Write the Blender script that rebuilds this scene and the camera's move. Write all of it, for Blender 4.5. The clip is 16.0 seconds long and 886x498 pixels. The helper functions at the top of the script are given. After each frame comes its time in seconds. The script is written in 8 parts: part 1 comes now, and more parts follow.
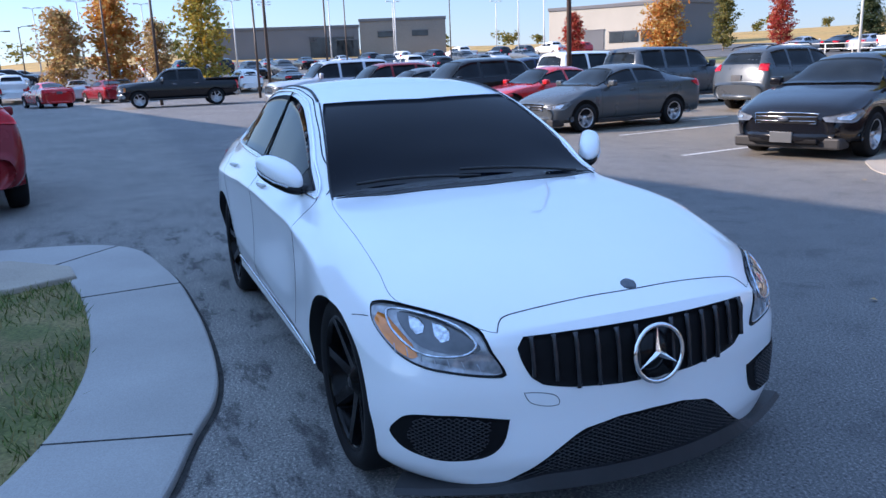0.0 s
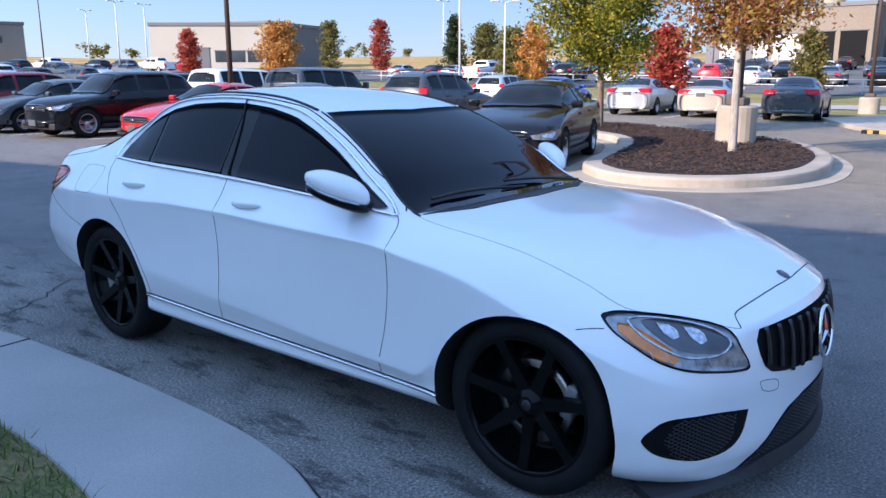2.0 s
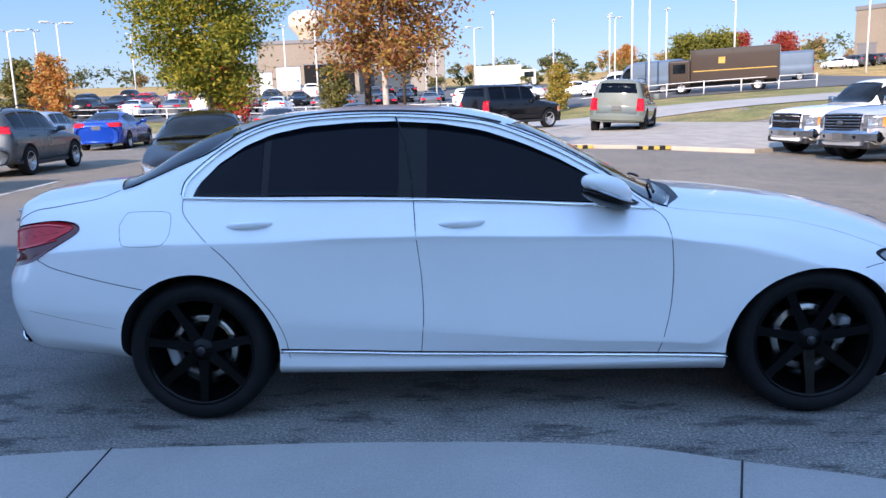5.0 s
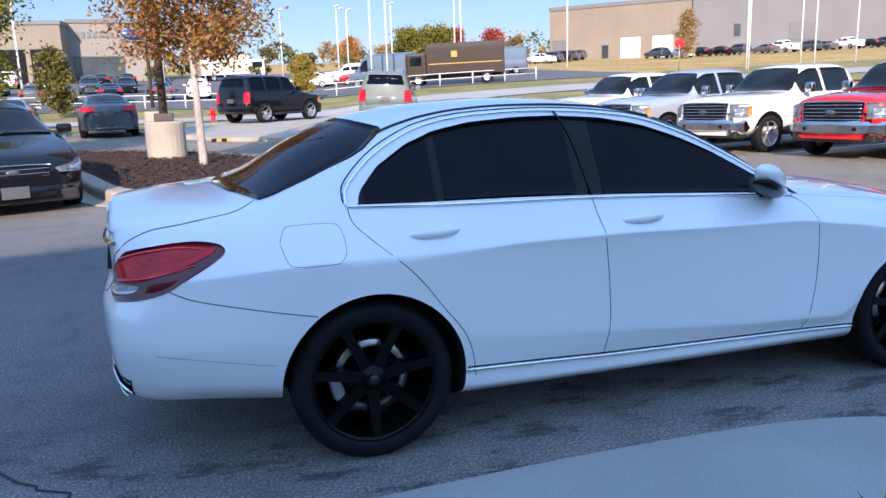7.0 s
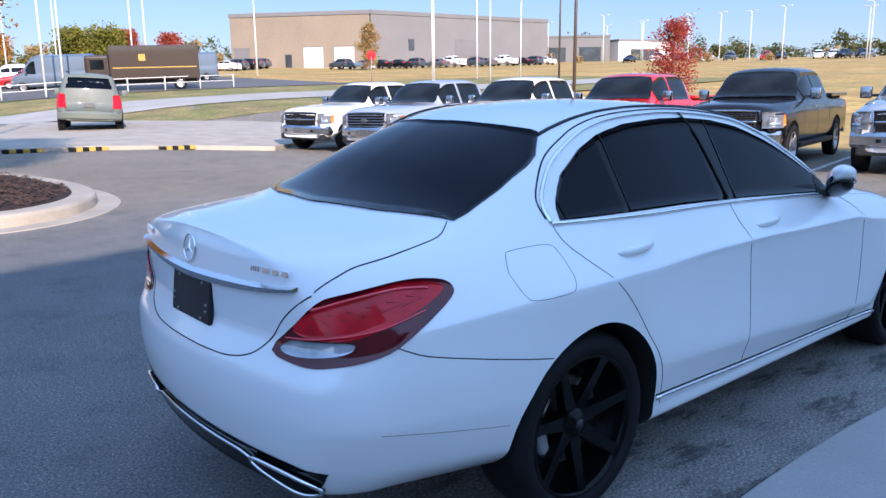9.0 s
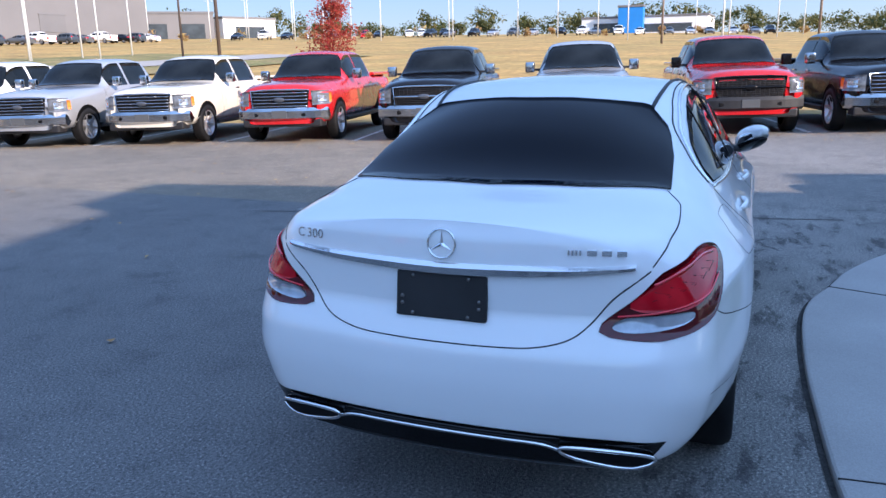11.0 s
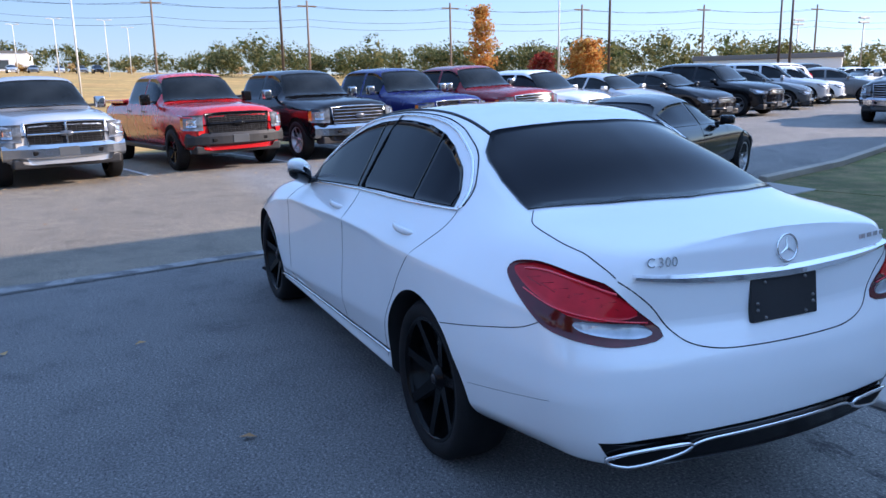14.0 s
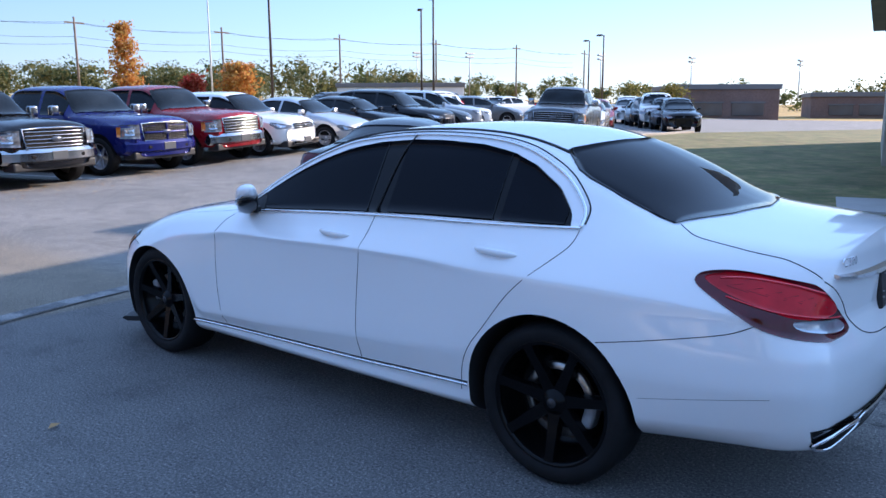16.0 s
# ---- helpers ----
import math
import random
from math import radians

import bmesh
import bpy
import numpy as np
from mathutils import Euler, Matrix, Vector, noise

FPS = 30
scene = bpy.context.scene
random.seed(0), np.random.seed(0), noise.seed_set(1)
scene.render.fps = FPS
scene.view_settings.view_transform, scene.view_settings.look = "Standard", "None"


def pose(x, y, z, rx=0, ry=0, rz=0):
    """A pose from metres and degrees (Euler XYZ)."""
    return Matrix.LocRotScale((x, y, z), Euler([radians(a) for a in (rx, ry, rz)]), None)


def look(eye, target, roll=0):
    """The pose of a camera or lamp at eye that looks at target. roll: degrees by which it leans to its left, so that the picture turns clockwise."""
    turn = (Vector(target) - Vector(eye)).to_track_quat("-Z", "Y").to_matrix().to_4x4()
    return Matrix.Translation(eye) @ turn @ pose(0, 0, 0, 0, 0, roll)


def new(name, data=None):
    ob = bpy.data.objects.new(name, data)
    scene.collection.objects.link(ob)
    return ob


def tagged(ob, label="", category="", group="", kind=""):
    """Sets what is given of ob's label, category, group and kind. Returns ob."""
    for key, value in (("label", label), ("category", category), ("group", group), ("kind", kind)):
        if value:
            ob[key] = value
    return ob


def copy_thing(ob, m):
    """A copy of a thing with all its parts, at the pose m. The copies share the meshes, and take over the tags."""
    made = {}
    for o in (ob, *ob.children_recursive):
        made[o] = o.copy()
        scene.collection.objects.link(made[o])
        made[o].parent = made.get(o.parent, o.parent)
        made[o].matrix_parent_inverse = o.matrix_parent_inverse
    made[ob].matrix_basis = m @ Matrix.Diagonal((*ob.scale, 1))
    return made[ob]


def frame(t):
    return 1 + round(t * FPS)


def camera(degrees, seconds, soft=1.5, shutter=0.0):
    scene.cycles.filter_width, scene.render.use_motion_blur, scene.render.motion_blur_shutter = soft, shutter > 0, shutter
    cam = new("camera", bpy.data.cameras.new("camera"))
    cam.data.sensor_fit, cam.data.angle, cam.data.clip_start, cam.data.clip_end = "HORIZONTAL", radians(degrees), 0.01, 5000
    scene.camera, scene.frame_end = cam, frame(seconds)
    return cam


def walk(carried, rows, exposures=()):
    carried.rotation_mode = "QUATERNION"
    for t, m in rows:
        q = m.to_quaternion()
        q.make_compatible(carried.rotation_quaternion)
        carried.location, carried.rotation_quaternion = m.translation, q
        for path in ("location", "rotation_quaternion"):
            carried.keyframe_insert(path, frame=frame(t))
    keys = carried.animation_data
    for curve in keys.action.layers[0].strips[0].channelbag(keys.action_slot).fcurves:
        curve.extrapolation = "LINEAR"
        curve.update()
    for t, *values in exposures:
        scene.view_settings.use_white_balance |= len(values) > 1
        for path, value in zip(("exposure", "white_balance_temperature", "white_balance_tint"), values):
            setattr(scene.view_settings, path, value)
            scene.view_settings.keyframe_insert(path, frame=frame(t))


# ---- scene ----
cam = camera(59.3, 16.0)
PATH = [
    (0, (4.121, -1.535, 1.499), (2.322, -0.791, 1.04), -2.3),
    (0.5, (3.856, -1.942, 1.52), (2.193, -0.93, 1.06), -2.2),
    (1, (3.484, -2.313, 1.505), (1.969, -1.092, 1.044), -1.7),
    (1.5, (3.151, -2.663, 1.484), (1.791, -1.269, 1.031), -0.9),
    (2, (2.805, -3.048, 1.488), (1.588, -1.52, 1.058), -0.0),
    (2.5, (2.348, -3.405, 1.418), (1.38, -1.703, 1.014), -1.4),
    (3, (1.941, -3.724, 1.423), (1.28, -1.883, 1.004), -1.9),
    (3.5, (1.498, -3.952, 1.449), (1.066, -2.034, 1.081), -2.3),
    (4, (0.961, -4.034, 1.453), (0.628, -2.091, 1.113), -2.7),
    (4.5, (0.44, -4.193, 1.447), (0.196, -2.241, 1.085), -2.4),
    (5, (-0.028, -4.248, 1.444), (-0.141, -2.286, 1.073), -2.0),
    (5.2, (-0.237, -4.242, 1.465), (-0.287, -2.277, 1.092), -1.8),
    (7.3, (-2.197, -3.642, 1.517), (-1.513, -1.81, 1.095), -1.6),
    (7.5, (-2.334, -3.529, 1.509), (-1.575, -1.728, 1.087), -1.4),
    (8, (-2.668, -3.128, 1.502), (-1.716, -1.419, 1.089), -0.6),
    (8.2, (-2.781, -2.975, 1.493), (-1.76, -1.306, 1.081), -0.6),
    (10.3, (-4.285, -1.492, 1.528), (-2.644, -0.433, 1.095), -1.1),
    (10.5, (-4.344, -1.298, 1.53), (-2.65, -0.333, 1.085), -1.3),
    (11, (-4.503, -0.842, 1.531), (-2.697, -0.126, 1.056), -1.1),
    (11.5, (-4.677, -0.373, 1.536), (-2.791, 0.081, 1.048), -0.8),
    (12, (-4.619, 0.202, 1.517), (-2.688, 0.39, 1.034), -0.5),
    (12.5, (-4.622, 0.691, 1.518), (-2.678, 0.614, 1.056), -0.3),
    (13, (-4.518, 1.143, 1.521), (-2.597, 0.804, 1.078), -0.5),
    (13.5, (-4.31, 1.593, 1.522), (-2.447, 1.001, 1.096), -0.8),
    (14, (-4.17, 2.058, 1.529), (-2.393, 1.236, 1.118), -1.1),
    (14.5, (-3.845, 2.453, 1.536), (-2.173, 1.429, 1.141), -1.2),
    (15, (-3.537, 2.867, 1.502), (-1.994, 1.653, 1.126), -0.8),
    (15.5, (-3.227, 3.201, 1.49), (-1.829, 1.819, 1.122), -0.6),
    (16, (-2.901, 3.412, 1.521), (-1.669, 1.879, 1.159), -0.2),
]
walk(cam, [(t, look(eye, target, roll)) for t, eye, target, roll in PATH], exposures=[(0, 1.31, 5650, 18), (16, 1.31, 5650, 18)])


# ---- light: late low sun from behind the building, clear sky ----
SUN_EL = radians(24)
SUN_TO = Vector((0.35, 0.937, 0))                    # the way the shadows fall on the ground
world = bpy.data.worlds.new("clear_sky")
scene.world = world
world.use_nodes = True
wn = world.node_tree.nodes
wl = world.node_tree.links
sky = wn.new("ShaderNodeTexSky")
sky.sky_type = "NISHITA"
sky.sun_disc = False
sky.sun_elevation = SUN_EL
sky.sun_rotation = math.atan2(-SUN_TO.x, -SUN_TO.y)
sky.air_density, sky.dust_density, sky.ozone_density = 1.0, 0.15, 2.5
wn["Background"].inputs["Strength"].default_value = 0.10
# the clear sky's own blue, paler towards the horizon, laid with the sun's glow
geo = wn.new("ShaderNodeTexCoord")
sepz = wn.new("ShaderNodeSeparateXYZ")
wl.new(geo.outputs["Generated"], sepz.inputs[0])
blue = wn.new("ShaderNodeValToRGB")
be = blue.color_ramp.elements
be[0].position, be[0].color = 0.0, (1.95, 2.5, 2.95, 1)
be[1].position, be[1].color = 0.75, (2.6, 4.1, 6.4, 1)
mid_blue = be.new(0.16)
mid_blue.color = (1.35, 2.28, 3.45, 1)
wl.new(sepz.outputs["Z"], blue.inputs["Fac"])
both_skies = wn.new("ShaderNodeMix")
both_skies.data_type = "RGBA"
both_skies.inputs["Factor"].default_value = 0.72
wl.new(sky.outputs["Color"], both_skies.inputs["A"])
wl.new(blue.outputs["Color"], both_skies.inputs["B"])
# paler and brighter round the sun's side, deeper blue away from it
toward = wn.new("ShaderNodeVectorMath")
toward.operation = "DOT_PRODUCT"
toward.inputs[1].default_value = (-SUN_TO.x, -SUN_TO.y, 0)
wl.new(geo.outputs["Generated"], toward.inputs[0])
side_of = wn.new("ShaderNodeMapRange")
side_of.interpolation_type = "SMOOTHSTEP"
side_of.inputs["From Min"].default_value, side_of.inputs["From Max"].default_value = -0.9, 0.9
side_of.inputs["To Min"].default_value, side_of.inputs["To Max"].default_value = 0.0, 1.0
wl.new(toward.outputs["Value"], side_of.inputs["Value"])
tone = wn.new("ShaderNodeValToRGB")
te = tone.color_ramp.elements
te[0].position, te[0].color = 0.0, (0.80, 0.80, 0.84, 1)
te[1].position, te[1].color = 1.0, (1.34, 1.33, 1.30, 1)
te_mid = te.new(0.35)
te_mid.color = (1.0, 0.98, 0.97, 1)
wl.new(side_of.outputs["Result"], tone.inputs["Fac"])
toned = wn.new("ShaderNodeMix")
toned.data_type, toned.blend_type = "RGBA", "MULTIPLY"
toned.inputs["Factor"].default_value = 1.0
wl.new(both_skies.outputs["Result"], toned.inputs["A"])
wl.new(tone.outputs["Color"], toned.inputs["B"])
wl.new(toned.outputs["Result"], wn["Background"].inputs["Color"])
sun_lamp = bpy.data.lights.new("sun", "SUN")
sun_lamp.energy, sun_lamp.angle, sun_lamp.color = 3.8, radians(0.53), (1.0, 0.80, 0.58)
sun = new("sun", sun_lamp)
sun_from = Vector((-SUN_TO.x * math.cos(SUN_EL), -SUN_TO.y * math.cos(SUN_EL), math.sin(SUN_EL)))
sun.matrix_world = look(sun_from * 50, (0, 0, 0))


# ---- materials ----
def mat(name, color, rough=0.5, metal=0.0, var=0.0, scale=4.0, fine=0.0, fine_scale=60.0, bump=0.0, bump_scale=80.0,
        coat=0.0, per_object=0.0, second=None, rough_var=0.0, alpha=1.0, trans=0.0, ior=1.45, spec=0.5, stretch=None, island=0.0):
    """Procedural surface: base colour varied at a coarse and a fine scale, gloss varied, fine relief."""
    m = bpy.data.materials.new(name)
    m.use_nodes = True
    nt = m.node_tree
    p = nt.nodes["Principled BSDF"]
    c = (*color, 1.0)
    p.inputs["Base Color"].default_value = c
    p.inputs["Roughness"].default_value = rough
    p.inputs["Metallic"].default_value = metal
    p.inputs["Coat Weight"].default_value = coat
    p.inputs["Coat Roughness"].default_value = 0.04
    p.inputs["IOR"].default_value = ior
    p.inputs["Specular IOR Level"].default_value = spec
    p.inputs["Transmission Weight"].default_value = trans
    need = var or fine or bump or rough_var or second
    if need:
        co = nt.nodes.new("ShaderNodeTexCoord")
        src = co.outputs["Object"]
        if stretch:
            mp = nt.nodes.new("ShaderNodeMapping")
            mp.inputs["Scale"].default_value = stretch
            nt.links.new(src, mp.inputs["Vector"])
            src = mp.outputs["Vector"]

    def noise_tex(s, detail=4.0):
        n = nt.nodes.new("ShaderNodeTexNoise")
        n.inputs["Scale"].default_value = s
        n.inputs["Detail"].default_value = detail
        nt.links.new(src, n.inputs["Vector"])
        return n.outputs["Fac"]

    def mapped(sock, a, b, c0=0.3, c1=0.7):
        r = nt.nodes.new("ShaderNodeMapRange")
        r.inputs["From Min"].default_value, r.inputs["From Max"].default_value = c0, c1
        r.inputs["To Min"].default_value, r.inputs["To Max"].default_value = a, b
        nt.links.new(sock, r.inputs["Value"])
        return r.outputs["Result"]

    def times(a, b):
        n = nt.nodes.new("ShaderNodeMath")
        n.operation = "MULTIPLY"
        nt.links.new(a, n.inputs[0])
        nt.links.new(b, n.inputs[1])
        return n.outputs[0]

    value = None
    if var:
        value = mapped(noise_tex(scale), 1 - var, 1 + var)
    if fine:
        f = mapped(noise_tex(fine_scale, 2.0), 1 - fine, 1 + fine)
        value = times(value, f) if value else f
    if per_object:
        oi = nt.nodes.new("ShaderNodeObjectInfo")
        f = mapped(oi.outputs["Random"], 1 - per_object, 1 + per_object, 0, 1)
        value = times(value, f) if value else f
    if island:
        ge = nt.nodes.new("ShaderNodeNewGeometry")
        f = mapped(ge.outputs["Random Per Island"], 1 - island, 1 + island, 0, 1)
        value = times(value, f) if value else f
    base = None
    if second:
        mx = nt.nodes.new("ShaderNodeMix")
        mx.data_type = "RGBA"
        mx.inputs["A"].default_value, mx.inputs["B"].default_value = c, (*second[0], 1)
        if second[1] == "island":
            ge2 = nt.nodes.new("ShaderNodeNewGeometry")
            nt.links.new(mapped(ge2.outputs["Random Per Island"], 0, 1, second[2], second[3]), mx.inputs["Factor"])
        else:
            nt.links.new(mapped(noise_tex(second[1]), 0, 1, second[2], second[3]), mx.inputs["Factor"])
        base = mx.outputs["Result"]
    if value:
        mv = nt.nodes.new("ShaderNodeVectorMath")
        mv.operation = "SCALE"
        mv.inputs[0].default_value = color
        if base:
            nt.links.new(base, mv.inputs[0])
        nt.links.new(value, mv.inputs["Scale"])
        base = mv.outputs[0]
    if base:
        nt.links.new(base, p.inputs["Base Color"])
    if rough_var:
        nt.links.new(mapped(noise_tex(scale * 2.3), max(0.02, rough - rough_var), min(1, rough + rough_var)), p.inputs["Roughness"])
    if bump:
        b = nt.nodes.new("ShaderNodeBump")
        b.inputs["Strength"].default_value = bump
        b.inputs["Distance"].default_value = 0.01
        nt.links.new(noise_tex(bump_scale, 3.0), b.inputs["Height"])
        nt.links.new(b.outputs["Normal"], p.inputs["Normal"])
    return m


def paint(name, color, metal=0.0, rough=0.32):
    return mat(name, color, rough=rough, metal=metal, coat=1.0, var=0.05, scale=1.2, rough_var=0.05)


M = {}
M["white_paint"] = mat("white_car_paint", (0.87, 0.875, 0.88), rough=0.34, coat=1.0, var=0.02, scale=1.5, rough_var=0.06)
M["white_paint"].node_tree.nodes["Principled BSDF"].inputs["Coat IOR"].default_value = 1.75
M["glass_tint"] = mat("tinted_glass", (0.002, 0.0032, 0.007), rough=0.02, var=0.2, scale=3, spec=0.15)
M["gap"] = mat("shadow_gap_seal", (0.012, 0.012, 0.013), rough=0.8, var=0.2)
M["black_gloss"] = mat("gloss_black_plastic", (0.006, 0.006, 0.007), rough=0.12, var=0.2, spec=0.25)
M["black_plastic"] = mat("black_textured_plastic", (0.018, 0.018, 0.02), rough=0.55, var=0.25, scale=6, bump=0.1, bump_scale=300)
M["rubber"] = mat("tyre_rubber", (0.009, 0.009, 0.010), rough=0.7, spec=0.25, var=0.3, scale=9, bump=0.15, bump_scale=120)
M["wheel_black"] = mat("satin_black_wheel", (0.0032, 0.0032, 0.0038), rough=0.18, spec=0.2, var=0.2, scale=10)
M["wheel_silver"] = mat("silver_alloy_wheel", (0.55, 0.55, 0.57), rough=0.3, metal=0.8, var=0.1)
M["badge_steel"] = mat("grey_badge_metal", (0.05, 0.05, 0.055), rough=0.3, metal=0.6, var=0.2, scale=60)
M["wheel_dull"] = mat("dull_alloy_wheel", (0.22, 0.22, 0.23), rough=0.45, metal=0.5, var=0.3, scale=14)
M["steel"] = mat("brake_steel", (0.20, 0.195, 0.19), rough=0.4, metal=0.9, var=0.2, scale=20)
M["disc"] = mat("bare_brake_disc", (0.40, 0.385, 0.36), rough=0.28, metal=0.95, var=0.25, scale=30)
M["caliper"] = mat("silver_cast_caliper", (0.30, 0.305, 0.315), rough=0.45, metal=0.3, var=0.2, scale=25)
M["chrome"] = mat("chrome_trim", (0.85, 0.86, 0.88), rough=0.07, metal=1.0, var=0.04)
M["lamp_clear"] = mat("clear_lamp_lens", (0.42, 0.45, 0.50), rough=0.05, metal=0.35, var=0.35, scale=14, coat=1.0)
M["lamp_dark"] = mat("lamp_housing_dark", (0.06, 0.065, 0.075), rough=0.1, metal=0.3, var=0.3, scale=12, coat=1.0)
M["lamp_amber"] = mat("amber_reflector", (0.72, 0.22, 0.03), rough=0.15, var=0.15, scale=20, coat=1.0)
M["lamp_red_glow"] = mat("bright_red_lamp_line", (0.75, 0.03, 0.05), rough=0.2, var=0.15, scale=9, coat=1.0)
M["lamp_red"] = mat("red_lamp_lens", (0.50, 0.006, 0.016), rough=0.10, var=0.3, scale=9, coat=0.3, spec=0.3)
M["lamp_red_dark"] = mat("dark_red_lamp_lens", (0.085, 0.003, 0.008), rough=0.08, var=0.3, scale=9, coat=0.4)
M["asphalt"] = None
M["concrete"] = mat("sidewalk_concrete", (0.33, 0.32, 0.305), rough=0.85, var=0.10, scale=1.2, fine=0.10, fine_scale=140, bump=0.12, bump_scale=160)
M["kerb"] = mat("kerb_concrete", (0.365, 0.32, 0.26), rough=0.85, var=0.15, scale=1.5, fine=0.12, fine_scale=90, bump=0.15, bump_scale=100)
M["grass"] = mat("lawn_grass", (0.095, 0.105, 0.028), rough=0.9, second=((0.19, 0.15, 0.06), 3.0, 0.40, 0.65), var=0.3, scale=0.6, fine=0.4, fine_scale=40, bump=0.5, bump_scale=60)
M["dry_grass"] = mat("dry_field_grass", (0.42, 0.265, 0.08), rough=0.95, second=((0.32, 0.225, 0.068), 0.12, 0.4, 0.65), var=0.25, scale=0.25, fine=0.3, fine_scale=2.2, bump=0.4, bump_scale=6)
M["mulch"] = mat("dark_bark_mulch", (0.045, 0.026, 0.02), rough=0.95, var=0.4, scale=9, fine=0.5, fine_scale=40, bump=1.0, bump_scale=45, island=0.4)
M["line_paint"] = mat("worn_white_line_paint", (0.62, 0.61, 0.58), rough=0.8, second=((0.22, 0.21, 0.20), 14.0, 0.5, 0.62), var=0.1)
M["bark"] = mat("tree_bark", (0.20, 0.155, 0.12), rough=0.9, var=0.25, scale=6, fine=0.3, fine_scale=30, bump=0.5, bump_scale=25, stretch=(1, 1, 0.25))
M["pole_dark"] = mat("dark_bronze_pole", (0.075, 0.055, 0.045), rough=0.5, var=0.15, scale=2)
M["pole_white"] = mat("pale_grey_pole", (0.62, 0.62, 0.60), rough=0.5, var=0.1, scale=2)
M["pole_grey"] = mat("galvanised_pole", (0.35, 0.35, 0.35), rough=0.45, metal=0.4, var=0.15, scale=2)


def asphalt_material():
    """Fine dark aggregate, paler worn stretches, dark drips and cracks' dust at several scales."""
    m = bpy.data.materials.new("asphalt")
    m.use_nodes = True
    nt = m.node_tree
    p = nt.nodes["Principled BSDF"]
    co = nt.nodes.new("ShaderNodeTexCoord")

    def tex(scale, detail, rough=0.5, kind="ShaderNodeTexNoise"):
        n = nt.nodes.new(kind)
        n.inputs["Scale"].default_value = scale
        if kind == "ShaderNodeTexNoise":
            n.inputs["Detail"].default_value = detail
            n.inputs["Roughness"].default_value = rough
        nt.links.new(co.outputs["Object"], n.inputs["Vector"])
        return n

    def ramp(sock, stops):
        r = nt.nodes.new("ShaderNodeValToRGB")
        el = r.color_ramp.elements
        el[0].position, el[0].color = stops[0][0], (*stops[0][1], 1)
        el[1].position, el[1].color = stops[-1][0], (*stops[-1][1], 1)
        for pos, col in stops[1:-1]:
            e = el.new(pos)
            e.color = (*col, 1)
        nt.links.new(sock, r.inputs["Fac"])
        return r.outputs["Color"]

    def mul(a, b):
        x = nt.nodes.new("ShaderNodeMix")
        x.data_type, x.blend_type = "RGBA", "MULTIPLY"
        x.inputs["Factor"].default_value = 1
        nt.links.new(a, x.inputs["A"])
        nt.links.new(b, x.inputs["B"])
        return x.outputs["Result"]

    # newer dark mat near the standing car, older paler one beyond the seam at x = 2.9; past y = 5.4 the same pale tone
    # paints in the sunlit ground
    sep = nt.nodes.new("ShaderNodeSeparateXYZ")
    nt.links.new(co.outputs["Object"], sep.inputs[0])

    def step(sock, a, b):
        r = nt.nodes.new("ShaderNodeMapRange")
        r.inputs["From Min"].default_value, r.inputs["From Max"].default_value = a, b
        nt.links.new(sock, r.inputs["Value"])
        return r.outputs["Result"]

    old_or_sunlit = nt.nodes.new("ShaderNodeMath")
    old_or_sunlit.operation = "MAXIMUM"
    nt.links.new(step(sep.outputs["X"], 2.86, 2.94), old_or_sunlit.inputs[0])
    nt.links.new(step(sep.outputs["Y"], 5.4, 9.0), old_or_sunlit.inputs[1])
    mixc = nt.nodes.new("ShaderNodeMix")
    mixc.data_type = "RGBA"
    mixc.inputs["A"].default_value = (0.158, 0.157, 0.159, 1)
    # older mat's tone, warmed to carry sunlight beyond the building's shade
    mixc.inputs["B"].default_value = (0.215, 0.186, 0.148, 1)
    nt.links.new(old_or_sunlit.outputs[0], mixc.inputs["Factor"])
    walkc = nt.nodes.new("ShaderNodeMix")
    walkc.data_type = "RGBA"
    walkc.inputs["B"].default_value = (0.21, 0.203, 0.195, 1)
    nt.links.new(mixc.outputs["Result"], walkc.inputs["A"])
    nt.links.new(step(sep.outputs["Y"], -0.05, -0.6), walkc.inputs["Factor"])
    col = mul(walkc.outputs["Result"], ramp(tex(0.35, 5).outputs["Fac"], [(0.3, (0.84, 0.84, 0.84)), (0.7, (1.14, 1.13, 1.11))]))
    col = mul(col, ramp(tex(2.6, 6, 0.65).outputs["Fac"], [(0.30, (0.66, 0.66, 0.67)), (0.45, (0.95, 0.95, 0.95)), (0.70, (1.10, 1.10, 1.08))]))
    col = mul(col, ramp(tex(76, 5, 0.85).outputs["Fac"], [(0.37, (0.12, 0.12, 0.13)), (0.46, (0.80, 0.80, 0.80)), (0.55, (1.08, 1.08, 1.06)), (0.66, (3.0, 2.9, 2.7))]))
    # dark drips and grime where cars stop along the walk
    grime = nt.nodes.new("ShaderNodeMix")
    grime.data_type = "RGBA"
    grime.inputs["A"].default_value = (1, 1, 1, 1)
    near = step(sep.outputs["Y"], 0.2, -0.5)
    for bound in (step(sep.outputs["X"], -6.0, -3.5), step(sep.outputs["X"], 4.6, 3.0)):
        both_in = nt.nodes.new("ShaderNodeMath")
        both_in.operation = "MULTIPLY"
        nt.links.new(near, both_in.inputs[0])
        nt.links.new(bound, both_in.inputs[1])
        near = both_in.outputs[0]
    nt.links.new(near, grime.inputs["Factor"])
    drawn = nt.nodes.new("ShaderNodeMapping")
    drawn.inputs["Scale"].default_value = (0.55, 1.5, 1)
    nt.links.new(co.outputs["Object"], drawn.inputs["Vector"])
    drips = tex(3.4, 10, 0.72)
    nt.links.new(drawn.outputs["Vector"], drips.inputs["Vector"])
